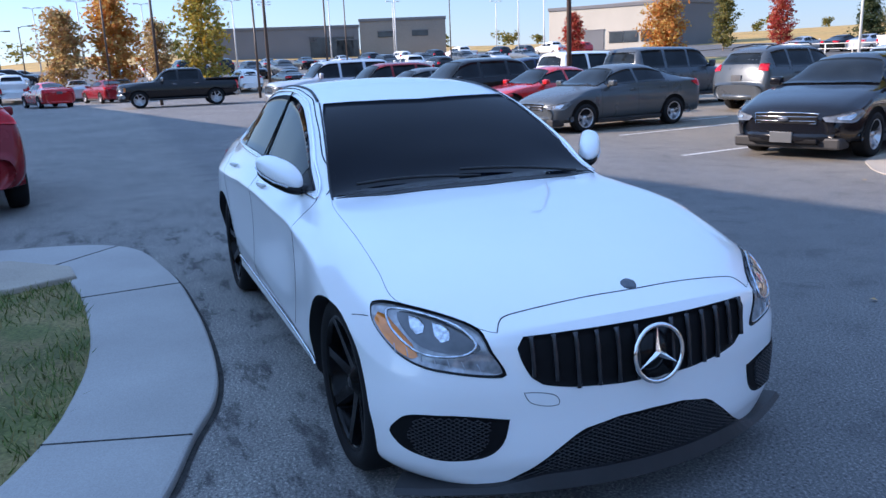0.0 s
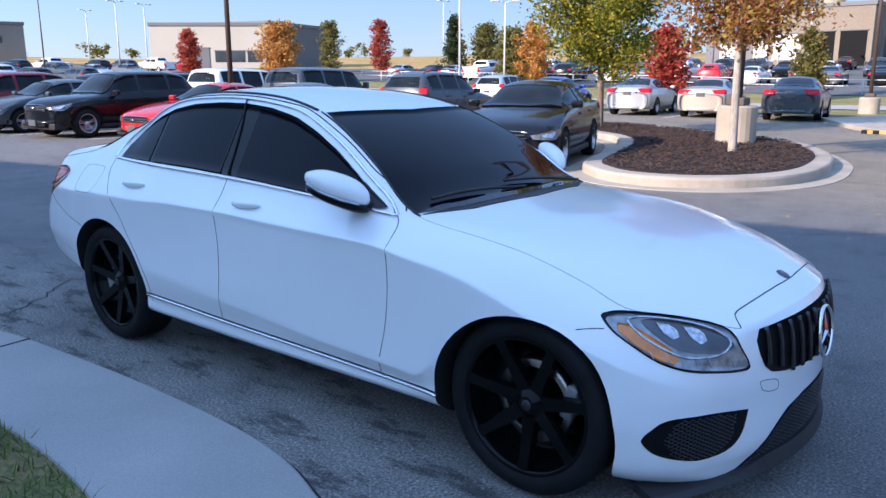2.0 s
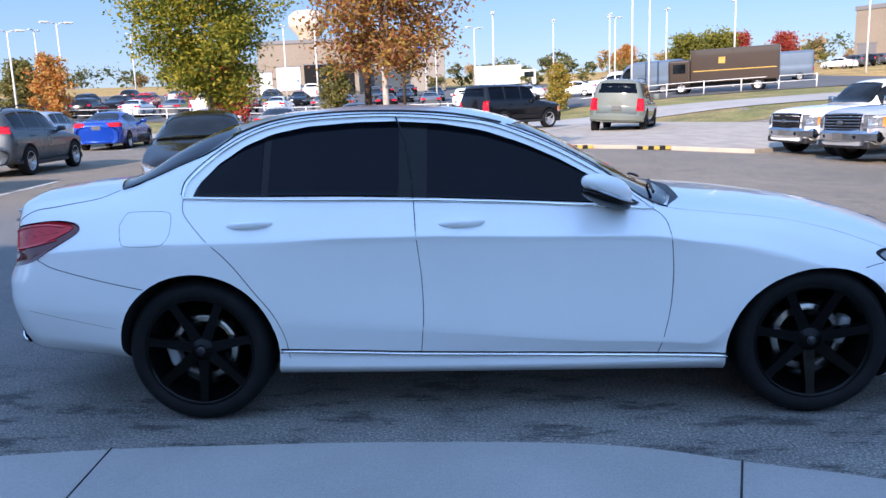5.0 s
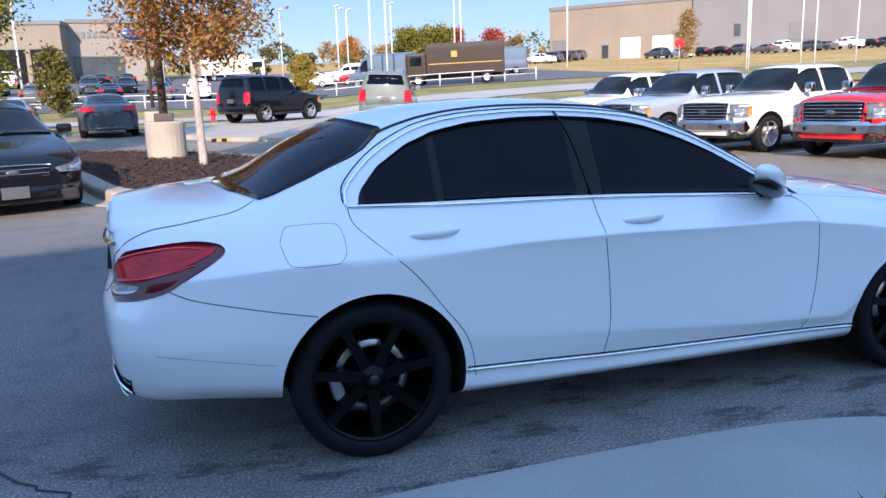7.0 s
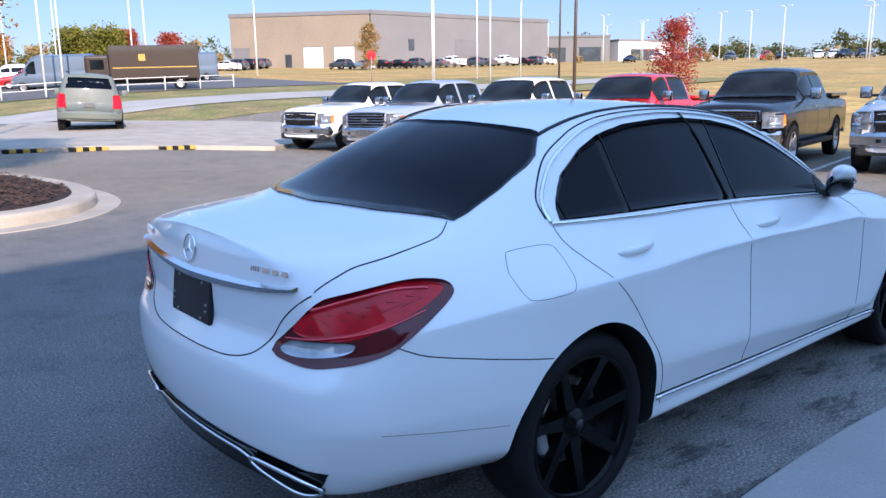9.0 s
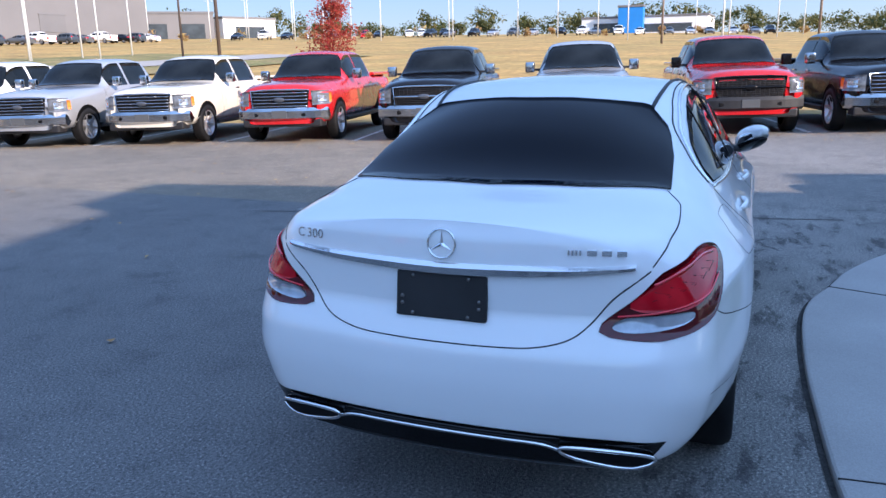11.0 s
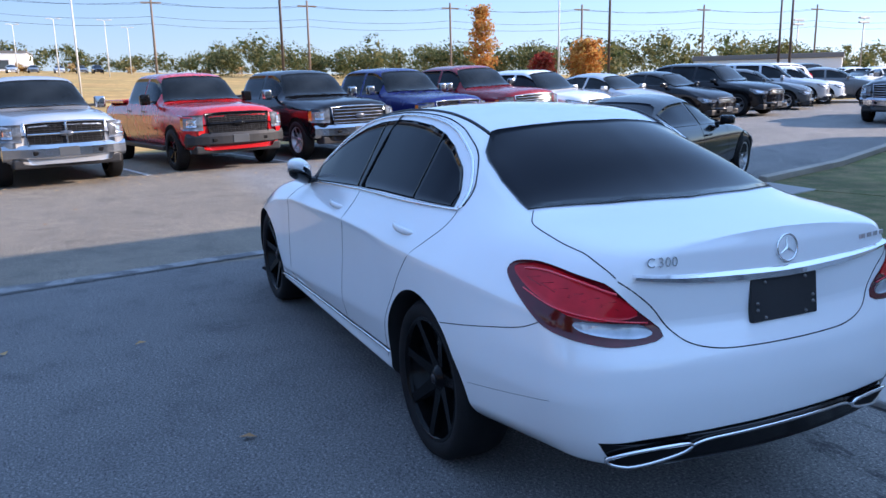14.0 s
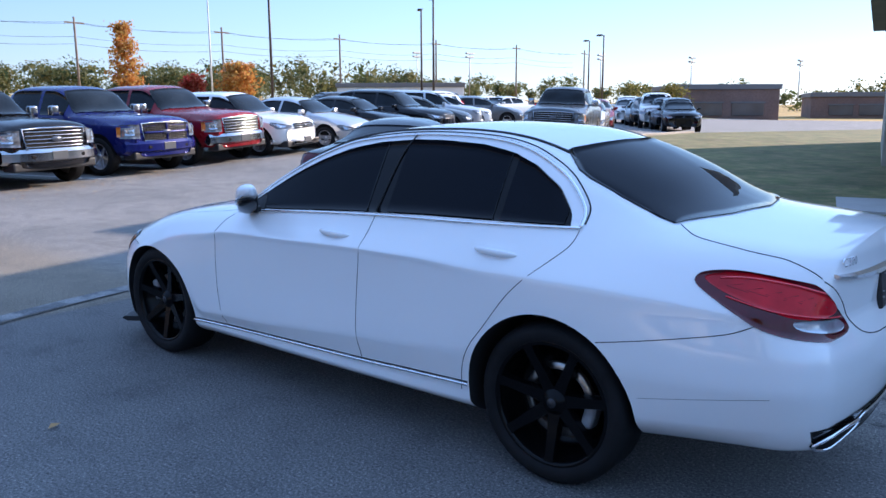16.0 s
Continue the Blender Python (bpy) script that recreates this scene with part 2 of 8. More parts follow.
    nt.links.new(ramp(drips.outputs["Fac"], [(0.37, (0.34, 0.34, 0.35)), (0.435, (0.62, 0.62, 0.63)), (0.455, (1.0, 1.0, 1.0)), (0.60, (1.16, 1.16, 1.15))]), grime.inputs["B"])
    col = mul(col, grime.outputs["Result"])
    nt.links.new(col, p.inputs["Base Color"])
    p.inputs["Roughness"].default_value = 0.88
    b = nt.nodes.new("ShaderNodeBump")
    b.inputs["Strength"].default_value, b.inputs["Distance"].default_value = 0.9, 0.010
    nt.links.new(tex(95, 4, 0.75).outputs["Fac"], b.inputs["Height"])
    nt.links.new(b.outputs["Normal"], p.inputs["Normal"])
    return m


M["asphalt"] = asphalt_material()


# ---- mesh tools ----
def mesh_ob(name, verts, faces, material, parent=None, smooth=True, label=""):
    me = bpy.data.meshes.new(name)
    me.from_pydata([tuple(v) for v in verts], [], faces)
    me.materials.append(material)
    if smooth:
        me.polygons.foreach_set("use_smooth", [True] * len(me.polygons))
    me.update()
    ob = new(name, me)
    if parent is not None:
        ob.parent = parent
    if label:
        ob["label"] = label
    return ob


def part(name, bm, material, parent=None, label="", smooth=False, keep=False):
    """One bmesh as one mesh object, under a thing or under a part."""
    me = bpy.data.meshes.new(name)
    bm.to_mesh(me)
    if not keep:
        bm.free()
    me.materials.append(material)
    if smooth:
        me.polygons.foreach_set("use_smooth", [True] * len(me.polygons))
    ob = new(name, me)
    if parent is not None:
        ob.parent = parent
    if label:
        ob["label"] = label
    return ob


def box_bm(x0, x1, y0, y1, z0, z1, bevel=0.0, seg=2):
    bm = bmesh.new()
    bmesh.ops.create_cube(bm, size=1)
    for v in bm.verts:
        v.co = Vector((x0 if v.co.x < 0 else x1, y0 if v.co.y < 0 else y1, z0 if v.co.z < 0 else z1))
    if bevel:
        bmesh.ops.bevel(bm, geom=bm.edges[:], offset=bevel, segments=seg, affect="EDGES", profile=0.5)
    return bm


def lathe(profile, n=32, axis="y"):
    """Verts and faces of a profile of (radius, along) turned round an axis."""
    vs, fs = [], []
    k = len(profile)
    for i in range(n):
        a = 2 * math.pi * i / n
        for r, h in profile:
            c, s = r * math.cos(a), r * math.sin(a)
            vs.append((c, h, s) if axis == "y" else (c, s, h) if axis == "z" else (h, c, s))
    for i in range(n):
        j = (i + 1) % n
        for q in range(k - 1):
            fs.append((i * k + q, j * k + q, j * k + q + 1, i * k + q + 1))
    return vs, fs


def tube(points, r, sides=6, closed=False, taper=None):
    """Verts and faces of a round rod along points."""
    pts = [Vector(p) for p in points]
    vs, fs = [], []
    n = len(pts)
    up = Vector((0.13, 0.21, 0.97)).normalized()
    for i, p in enumerate(pts):
        a = pts[(i - 1) % n] if closed or i > 0 else p
        b = pts[(i + 1) % n] if closed or i < n - 1 else p
        d = (b - a).normalized()
        s = d.cross(up)
        if s.length < 0.05:
            s = d.cross(Vector((1, 0, 0)))
        s.normalize()
        t = s.cross(d)
        rr = r if taper is None else r * (1 + (taper - 1) * i / max(1, n - 1))
        for k in range(sides):
            an = 2 * math.pi * k / sides
            vs.append(p + rr * (math.cos(an) * s + math.sin(an) * t))
    for i in range(n if closed else n - 1):
        j = (i + 1) % n
        for k in range(sides):
            l = (k + 1) % sides
            fs.append((i * sides + k, i * sides + l, j * sides + l, j * sides + k))
    if not closed:
        fs.append(tuple(range(sides))[::-1])
        fs.append(tuple((n - 1) * sides + k for k in range(sides)))
    return vs, fs


def spline(points, n=8, closed=False):
    """Points on a Catmull-Rom curve through the given ones."""
    pts = [Vector(p) for p in points]
    out = []
    m = len(pts)
    for i in range(m if closed else m - 1):
        g = lambda q: pts[q % m] if closed else pts[min(max(q, 0), m - 1)]
        a, b, c, d = g(i - 1), g(i), g(i + 1), g(i + 2)
        for k in range(n):
            t = k / n
            out.append(0.5 * (2 * b + (c - a) * t + (2 * a - 5 * b + 4 * c - d) * t * t + (3 * b - a - 3 * c + d) * t ** 3))
    if not closed:
        out.append(pts[-1])
    return out


def curve_of(table):
    """A smooth function through (x, value) pairs (monotone cubic)."""
    t = sorted(table)
    xs, ys = np.array([a for a, _ in t], float), np.array([b for _, b in t], float)
    h = np.diff(xs)
    d = np.diff(ys) / h
    m = np.zeros(len(xs))
    m[0], m[-1] = d[0], d[-1]
    for i in range(1, len(xs) - 1):
        m[i] = 0 if d[i - 1] * d[i] <= 0 else 3 * (h[i - 1] + h[i]) / ((2 * h[i] + h[i - 1]) / d[i - 1] + (h[i] + 2 * h[i - 1]) / d[i])

    def f(x):
        x = min(max(x, xs[0]), xs[-1])
        i = min(max(int(np.searchsorted(xs, x)) - 1, 0), len(h) - 1)
        s = (x - xs[i]) / h[i]
        return float((1 + 2 * s) * (1 - s) ** 2 * ys[i] + s * (1 - s) ** 2 * h[i] * m[i] + s * s * (3 - 2 * s) * ys[i + 1] + s * s * (s - 1) * h[i] * m[i + 1])
    return f


def smooth01(t):
    t = min(max(t, 0.0), 1.0)
    return t * t * (3 - 2 * t)


def loft(xs, section, place, across=10):
    """A closed body: a half section (y, z) from bottom centre to top centre at every x, mirrored, with gridded end faces.
    place(x, y, z) bends the straight body into its plan and nose shape."""
    rings = []
    for x in xs:
        half = section(x)
        loop = [(y, z) for y, z in half] + [(-y, z) for y, z in half[-2:0:-1]]
        rings.append(loop)
    n, k = len(xs), len(rings[0])
    vs = [place(x, y, z) for x, ring in zip(xs, rings) for y, z in ring]
    fs = []
    for i in range(n - 1):
        for j in range(k):
            l = (j + 1) % k
            fs.append((i * k + j, i * k + l, (i + 1) * k + l, (i + 1) * k + j))
    m = len(section(xs[0]))
    for end in (0, n - 1):
        ids = {}
        for j in range(m):
            y, z = rings[end][j]
            a = end * k + j
            b = end * k + (k - j) % k
            row = [a]
            if j not in (0, m - 1):
                for c in range(1, across):
                    yy = y * (1 - 2 * c / across)
                    row.append(len(vs))
                    vs.append(place(xs[end], yy, z))
                row.append(b)
            ids[j] = row
        for j in range(m - 1):
            p, q = ids[j], ids[j + 1]
            if len(p) == 1 and len(q) == 1:
                continue
            if len(p) == 1:
                quads = [(p[0], q[c], q[c + 1]) for c in range(across)]
            elif len(q) == 1:
                quads = [(p[c], q[0], p[c + 1]) for c in range(across)]
            else:
                quads = [(p[c], q[c], q[c + 1], p[c + 1]) for c in range(across)]
            fs += quads if end == 0 else [f[::-1] for f in quads]
    return vs, fs


def tree_of(vs, fs):
    """For laying panes, lamps and joints on a body."""
    from mathutils.bvhtree import BVHTree
    return BVHTree.FromPolygons([Vector(v) for v in vs], [tuple(f) for f in fs])


def lay(bvh, origin, way):
    hit = bvh.ray_cast(Vector(origin), Vector(way))
    return hit[0], hit[1]


def patch(bvh, outline, way, lift=0.003, cols=24, rows=6, depth=0.012, far=4.0):
    """A curved plate with the given outline (points near the surface), pressed on a body along way, lift proud, with a rim."""
    way = Vector(way).normalized()
    u = way.cross(Vector((0, 0, 1)))
    u = (u if u.length > 0.05 else Vector((0, 1, 0))).normalized()
    if abs(way.z) > 0.95:
        u = Vector((0, 1, 0))
    v = u.cross(way).normalized()
    pts = [(Vector(p).dot(u), Vector(p).dot(v)) for p in outline]
    base = sum((Vector(p) for p in outline), Vector()) / len(outline)
    w0 = base.dot(way)
    u0, u1 = min(p[0] for p in pts), max(p[0] for p in pts)
    vs, fs, grid = [], [], []
    for c in range(cols + 1):
        s = 0.5 - 0.5 * math.cos(math.pi * (c + 0.02) / (cols + 0.04))
        uu = u0 + (u1 - u0) * s
        cut = []
        for (a, b), (a2, b2) in zip(pts, pts[1:] + pts[:1]):
            if (a - uu) * (a2 - uu) <= 0 and abs(a - a2) > 1e-9:
                cut.append(b + (b2 - b) * (uu - a) / (a2 - a))
        if not cut:
            continue
        lo, hi = min(cut), max(cut)
        col = []
        for r in range(rows + 1):
            vv = lo + (hi - lo) * r / rows
            o = u * uu + v * vv + way * (w0 - far)
            hit, nor = lay(bvh, o, way)
            if hit is None:
                hit, nor = u * uu + v * vv + way * w0, -way
            if nor.dot(way) > 0:
                nor = -nor
            col.append(len(vs))
            vs.append(hit + nor * lift)
        grid.append(col)
    for a, b in zip(grid, grid[1:]):
        for r in range(rows):
            fs.append((a[r], b[r], b[r + 1], a[r + 1]))
    rim = grid[0][:] + [c[-1] for c in grid[1:]] + grid[-1][-2::-1] + [c[0] for c in grid[-2:0:-1]]
    low = []
    for i in rim:
        low.append(len(vs))
        vs.append(vs[i] + way * depth)
    for i in range(len(rim)):
        j = (i + 1) % len(rim)
        fs.append((rim[j], rim[i], low[i], low[j]))
    return vs, fs


def laid_curve(bvh, points, way, lift=0.0, n=8, closed=False, smooth=True, far=4.0):
    """A line of points laid on a body along way."""
    way = Vector(way).normalized()
    out = []
    for p in (spline(points, n, closed) if smooth else [Vector(q) for q in points]):
        hit, nor = lay(bvh, p - way * far, way)
        if hit is None:
            hit, nor = p, -way
        if nor.dot(way) > 0:
            nor = -nor
        out.append(hit + nor * lift)
    return out


# ---- the lie of the land ----
RISE = [(-180, 0.045, 54), (-150, 0.0, 40), (-105, 0.0, 10), (-76, 0.001, 8), (-66, 0.010, 6), (-54, 0.017, 5), (-40, 0.018, 5), (-12, 0.030, 20), (20, 0.042, 22), (62, 0.042, 20), (74, 0.044, 26), (90, 0.045, 42), (112, 0.045, 42), (150, 0.036, 46), (180, 0.045, 54)]
RISE_K, RISE_R = curve_of([(a, k) for a, k, r in RISE]), curve_of([(a, r) for a, k, r in RISE])


def land(x, y):
    """Height of the ground: level round the car, a gentle fall across the truck row, rising fields and lots beyond."""
    a, r = math.degrees(math.atan2(y, x)), math.hypot(x, y)
    q = r - RISE_R(a)
    far = 0.0 if q < 0 else RISE_K(a) * min(q, 190) * min(1.0, q / 15)
    return far - smooth01((x - 3) / 6) * 0.016 * min(max(y, -6), 16) * (1 - smooth01((r - 24) / 20))


# ---- sheets of ground ----
def lines(lo, hi, near0, near1, fine):
    """Grid lines: fine between near0 and near1, wider and wider outside."""
    out = list(np.arange(near0, near1 + 1e-6, fine))
    step, v = fine, near1
    while v < hi:
        step *= 1.35
        v = min(v + step, hi)
        out.append(v)
    step, v = fine, near0
    while v > lo:
        step *= 1.35
        v = max(v - step, lo)
        out.insert(0, v)
    return out


def sheet(name, xs, ys, z, material, inside=None, label="", category=""):
    ids, vs, fs = {}, [], []
    for i, x in enumerate(xs):
        for j, y in enumerate(ys):
            ids[i, j] = len(vs)
            vs.append((x, y, z(x, y)))
    for i in range(len(xs) - 1):
        for j in range(len(ys) - 1):
            if inside is None or inside((xs[i] + xs[i + 1]) / 2, (ys[j] + ys[j + 1]) / 2):
                fs.append((ids[i, j], ids[i + 1, j], ids[i + 1, j + 1], ids[i, j + 1]))
    ob = mesh_ob(name, vs, fs, material)
    return tagged(ob, label, category, kind="structure")


def slab(name, outline, thick, material, lift=0.0, label="", category="", kind="structure", bevel=0.015, follow=True):
    """A flat slab with the given plan, lying on the land."""
    bm = bmesh.new()
    f = bm.faces.new([bm.verts.new((x, y, 0)) for x, y in outline])
    if f.normal.z < 0:
        f.normal_flip()
    bm.normal_update()
    ext = bmesh.ops.extrude_face_region(bm, geom=[f])
    top = [v for v in ext["geom"] if isinstance(v, bmesh.types.BMVert)]
    for v in top:
        v.co.z += thick
    bmesh.ops.recalc_face_normals(bm, faces=bm.faces[:])
    if bevel:
        te = [e for e in bm.edges if all(v in top for v in e.verts)]
        bmesh.ops.bevel(bm, geom=te, offset=bevel, segments=2, affect="EDGES", profile=0.5)
    bmesh.ops.triangulate(bm, faces=[q for q in bm.faces if len(q.verts) > 4])
    for v in bm.verts:
        v.co.z += lift + (land(v.co.x, v.co.y) if follow else 0)
    ob = part(name, bm, material)
    return tagged(ob, label, category, kind=kind)


def rim_band(outer, inner, n=10):
    """Plan of a band between two open lines."""
    return [(p.x, p.y) for p in spline([(*q, 0) for q in outer], n)] + [(p.x, p.y) for p in spline([(*q, 0) for q in inner], n)][::-1]


GX, GY = lines(-3000, 3000, -70, 70, 2.0), lines(-3000, 3000, -60, 130, 2.0)
sheet("ground", GX, GY, lambda x, y: land(x, y) - 0.06, M["dry_grass"], label="rolling ground with dry golden autumn grass", category="ground")


def lot_area(x, y):
    if y < 26 and x > 16.6 - 0.143 * y:
        return False
    return x > -72 and y < 44 and y > -75


LX, LY = list(np.arange(-74, 24, 1.0)), list(np.arange(-76, 46, 1.0))
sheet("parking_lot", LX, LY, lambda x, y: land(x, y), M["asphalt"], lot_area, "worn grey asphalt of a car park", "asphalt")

# rounded sidewalk along the kerb beside the car, and its lawn
OUT = [(-3.9, -9.05), (-3.85, -4.55), (-3.72, -2.65), (-3.3, -1.6), (-2.1, -1.27), (-0.93, -1.18), (0.0, -1.18), (0.55, -1.24), (0.95, -1.38), (1.45, -1.55), (2.05, -1.87), (2.7, -2.35), (3.3, -3.0), (3.75, -3.95), (4.0, -5.25), (4.3, -7.05)]
INN = [(-3.0, -9.07), (-2.95, -4.57), (-2.9, -3.07), (-2.65, -2.22), (-2.0, -1.94), (-1.0, -1.82), (-0.26, -1.81), (0.27, -1.87), (0.73, -1.97), (1.2, -2.17), (1.65, -2.47), (2.1, -2.92), (2.5, -3.57), (2.75, -4.47), (2.9, -5.27), (3.3, -7.07)]
slab("sidewalk", rim_band(OUT, INN), 0.09, M["concrete"], -0.05, "pale concrete sidewalk curving round a lawn", "sidewalk")
GR = [(p.x, p.y) for p in spline([(*q, 0) for q in INN], 10)]
slab("lawn", GR, 0.075, M["grass"], -0.05, "short green and straw-coloured lawn", "lawn", bevel=0)
KL = [(4.1, -7.0), (4.9, -9.6), (6.4, -13.2), (8.6, -19.5), (10.6, -26.5), (11.5, -34)]
slab("lawn", KL + [(0, -60), (-6, -40), (-3.0, -9.0), (3.3, -7.0)], 0.06, M["grass"], -0.03, "mown lawn beside the drive, part in the sun", "lawn", bevel=0)
slab("path", [(6.3, -12.5), (6.9, -14.0), (2.5, -15.2), (-3.0, -17.5), (-3.0, -15.6), (2.6, -13.4)], 0.03, M["concrete"], 0.03, "narrow concrete path across the lawn", "path")
slab("plaza", [(1.2, -15.6), (-0.4, -8.6), (-8, -8.6), (-8, -24), (1.6, -23.4)], 0.035, M["concrete"], 0.03, "concrete apron beside the building", "pavement", bevel=0)
slab("kerb", [(x + 0.16, y) for x, y in KL] + KL[::-1], 0.15, M["kerb"], -0.03, "long concrete kerb along the lawn", "kerb")
# far drive: paved pad behind a kerb
PAD = [(-4.1, 27.0), (-2.5, 23.2), (-1.3, 20.9), (0.9, 19.1), (2.9, 18.25), (5.5, 17.45), (7.2, 17.15), (8.2, 18.3), (12.5, 20.5), (14.5, 24.0), (11.5, 29.0), (8.6, 33.6), (5.6, 36.3), (2.4, 35.2), (-1.6, 32.4)]


def strip(name, points, width, material, lift=0.006, kind="structure", label="", category="", step=0.6):
    """A flat band along a line of points, lying on the land."""
    pts = []
    for a, b in zip(points, points[1:]):
        n = max(1, int(math.hypot(b[0] - a[0], b[1] - a[1]) / step))
        pts += [Vector((a[0] + (b[0] - a[0]) * i / n, a[1] + (b[1] - a[1]) * i / n, 0)) for i in range(n)]
    pts.append(Vector((*points[-1][:2], 0)))
    vs, fs = [], []
    for i, p in enumerate(pts):
        d = (pts[min(i + 1, len(pts) - 1)] - pts[max(i - 1, 0)]).normalized()
        s = Vector((-d.y, d.x, 0)) * width / 2
        for q in (p + s, p - s):
            vs.append((q.x, q.y, land(q.x, q.y) + lift))
    fs = [(2 * i, 2 * i + 1, 2 * i + 3, 2 * i + 2) for i in range(len(pts) - 1)]
    return tagged(mesh_ob(name, vs, fs, material), label, category, kind=kind)


slab("pad", PAD, 0.14, M["kerb"], -0.02, "sunlit pale concrete parking pad", "pavement")

# verges, the road and the far lots
M["verge"] = mat("roadside_grass", (0.17, 0.165, 0.045), rough=0.95, second=((0.27, 0.20, 0.08), 0.5, 0.4, 0.65), var=0.25, scale=0.7, fine=0.35, fine_scale=6, bump=0.4, bump_scale=12)
M["road"] = mat("pale_road_concrete", (0.36, 0.335, 0.30), rough=0.9, var=0.12, scale=0.5, fine=0.1, fine_scale=20, bump=0.1, bump_scale=40)
M["far_asphalt"] = mat("far_asphalt", (0.11, 0.108, 0.105), rough=0.9, var=0.15, scale=0.3, fine=0.15, fine_scale=8)
VX = list(np.arange(-70, 61, 2.0))
sheet("verge", VX, list(np.arange(30, 56.1, 1.0)), lambda x, y: land(x, y) + 0.02, M["verge"], lambda x, y: y > 30.6 and not (x < -24 and y < 44), "mown roadside grass turning brown", "grass")
sheet("road", VX, list(np.arange(37, 44, 1.0)), lambda x, y: land(x, y) + 0.06, M["road"], None, "pale concrete road past the car park", "road")
sheet("far_lot", VX, list(np.arange(52, 121, 2.0)), lambda x, y: land(x, y) + 0.06, M["far_asphalt"], lambda x, y: x < 34, "dark asphalt of a far dealer lot", "asphalt")
sheet("far_lot", list(np.arange(-130, -71, 2.0)), list(np.arange(-40, 81, 2.0)), lambda x, y: land(x, y) + 0.05, M["far_asphalt"], None, "asphalt of the far car park", "asphalt")

# ---- the building behind, whose shade lies over the car ----
M["stucco"] = mat("beige_stucco", (0.46, 0.41, 0.34), rough=0.9, var=0.08, scale=1.0, fine=0.08, fine_scale=60, bump=0.2, bump_scale=90)
UB, VB = Vector((0.985, 0.171, 0)), Vector((-0.171, 0.985, 0))
HB = 7.5
LB = HB / math.tan(SUN_EL)


def under(shadow_x, shadow_y, h=HB):
    """The roof corner of height h whose shadow falls at a place."""
    L = h / math.tan(SUN_EL)
    return Vector((shadow_x, shadow_y, 0)) - SUN_TO.normalized() * L


def block(name, corner, along, deep, h, label):
    pts = [corner, corner - UB * along, corner - UB * along - VB * deep, corner - VB * deep]
    ob = slab(name, [(p.x, p.y) for p in pts], h, M["stucco"], 0, label, "building", kind="structure", bevel=0.03, follow=False)
    return ob


block("building_main", under(2.15, 5.6), 60, 9.0, HB, "tall beige stucco wall of a showroom building")
block("building_entry", under(3.62, 6.5), 1.6, 9.5, HB, "beige stucco entrance bay of the showroom building")
block("building_wing", under(6.4, -1.25), 40, 12.0, HB, "rear wing of the beige building")

# eave of the wing, seen past its corner
EC = Vector((0.80, -16.25, 0))
eave = [EC - VB * 1.6, EC + VB * 6.5, EC + VB * 6.5 - UB * 9, EC - VB * 1.6 - UB * 9]
canopy = slab("canopy", [(p.x, p.y) for p in eave], 0.30, M["kerb"], 3.22, "pale flat canopy roof over the building's side", "canopy", kind="structure", bevel=0.02, follow=False)
for q in range(26):
    a = EC - VB * (1.5 - 0.30 * q) - UB * 0.25
    b = a - UB * 8.5
    c, d = b + VB * 0.24, a + VB * 0.24
    vs_ = [(p.x, p.y, z) for z in (3.195, 3.218) for p in (a, b, c, d)]
    mesh_ob("slat", vs_, [(0, 1, 2, 3), (7, 6, 5, 4), (0, 4, 5, 1), (1, 5, 6, 2), (2, 6, 7, 3), (3, 7, 4, 0)], M["bark"], canopy, smooth=False)


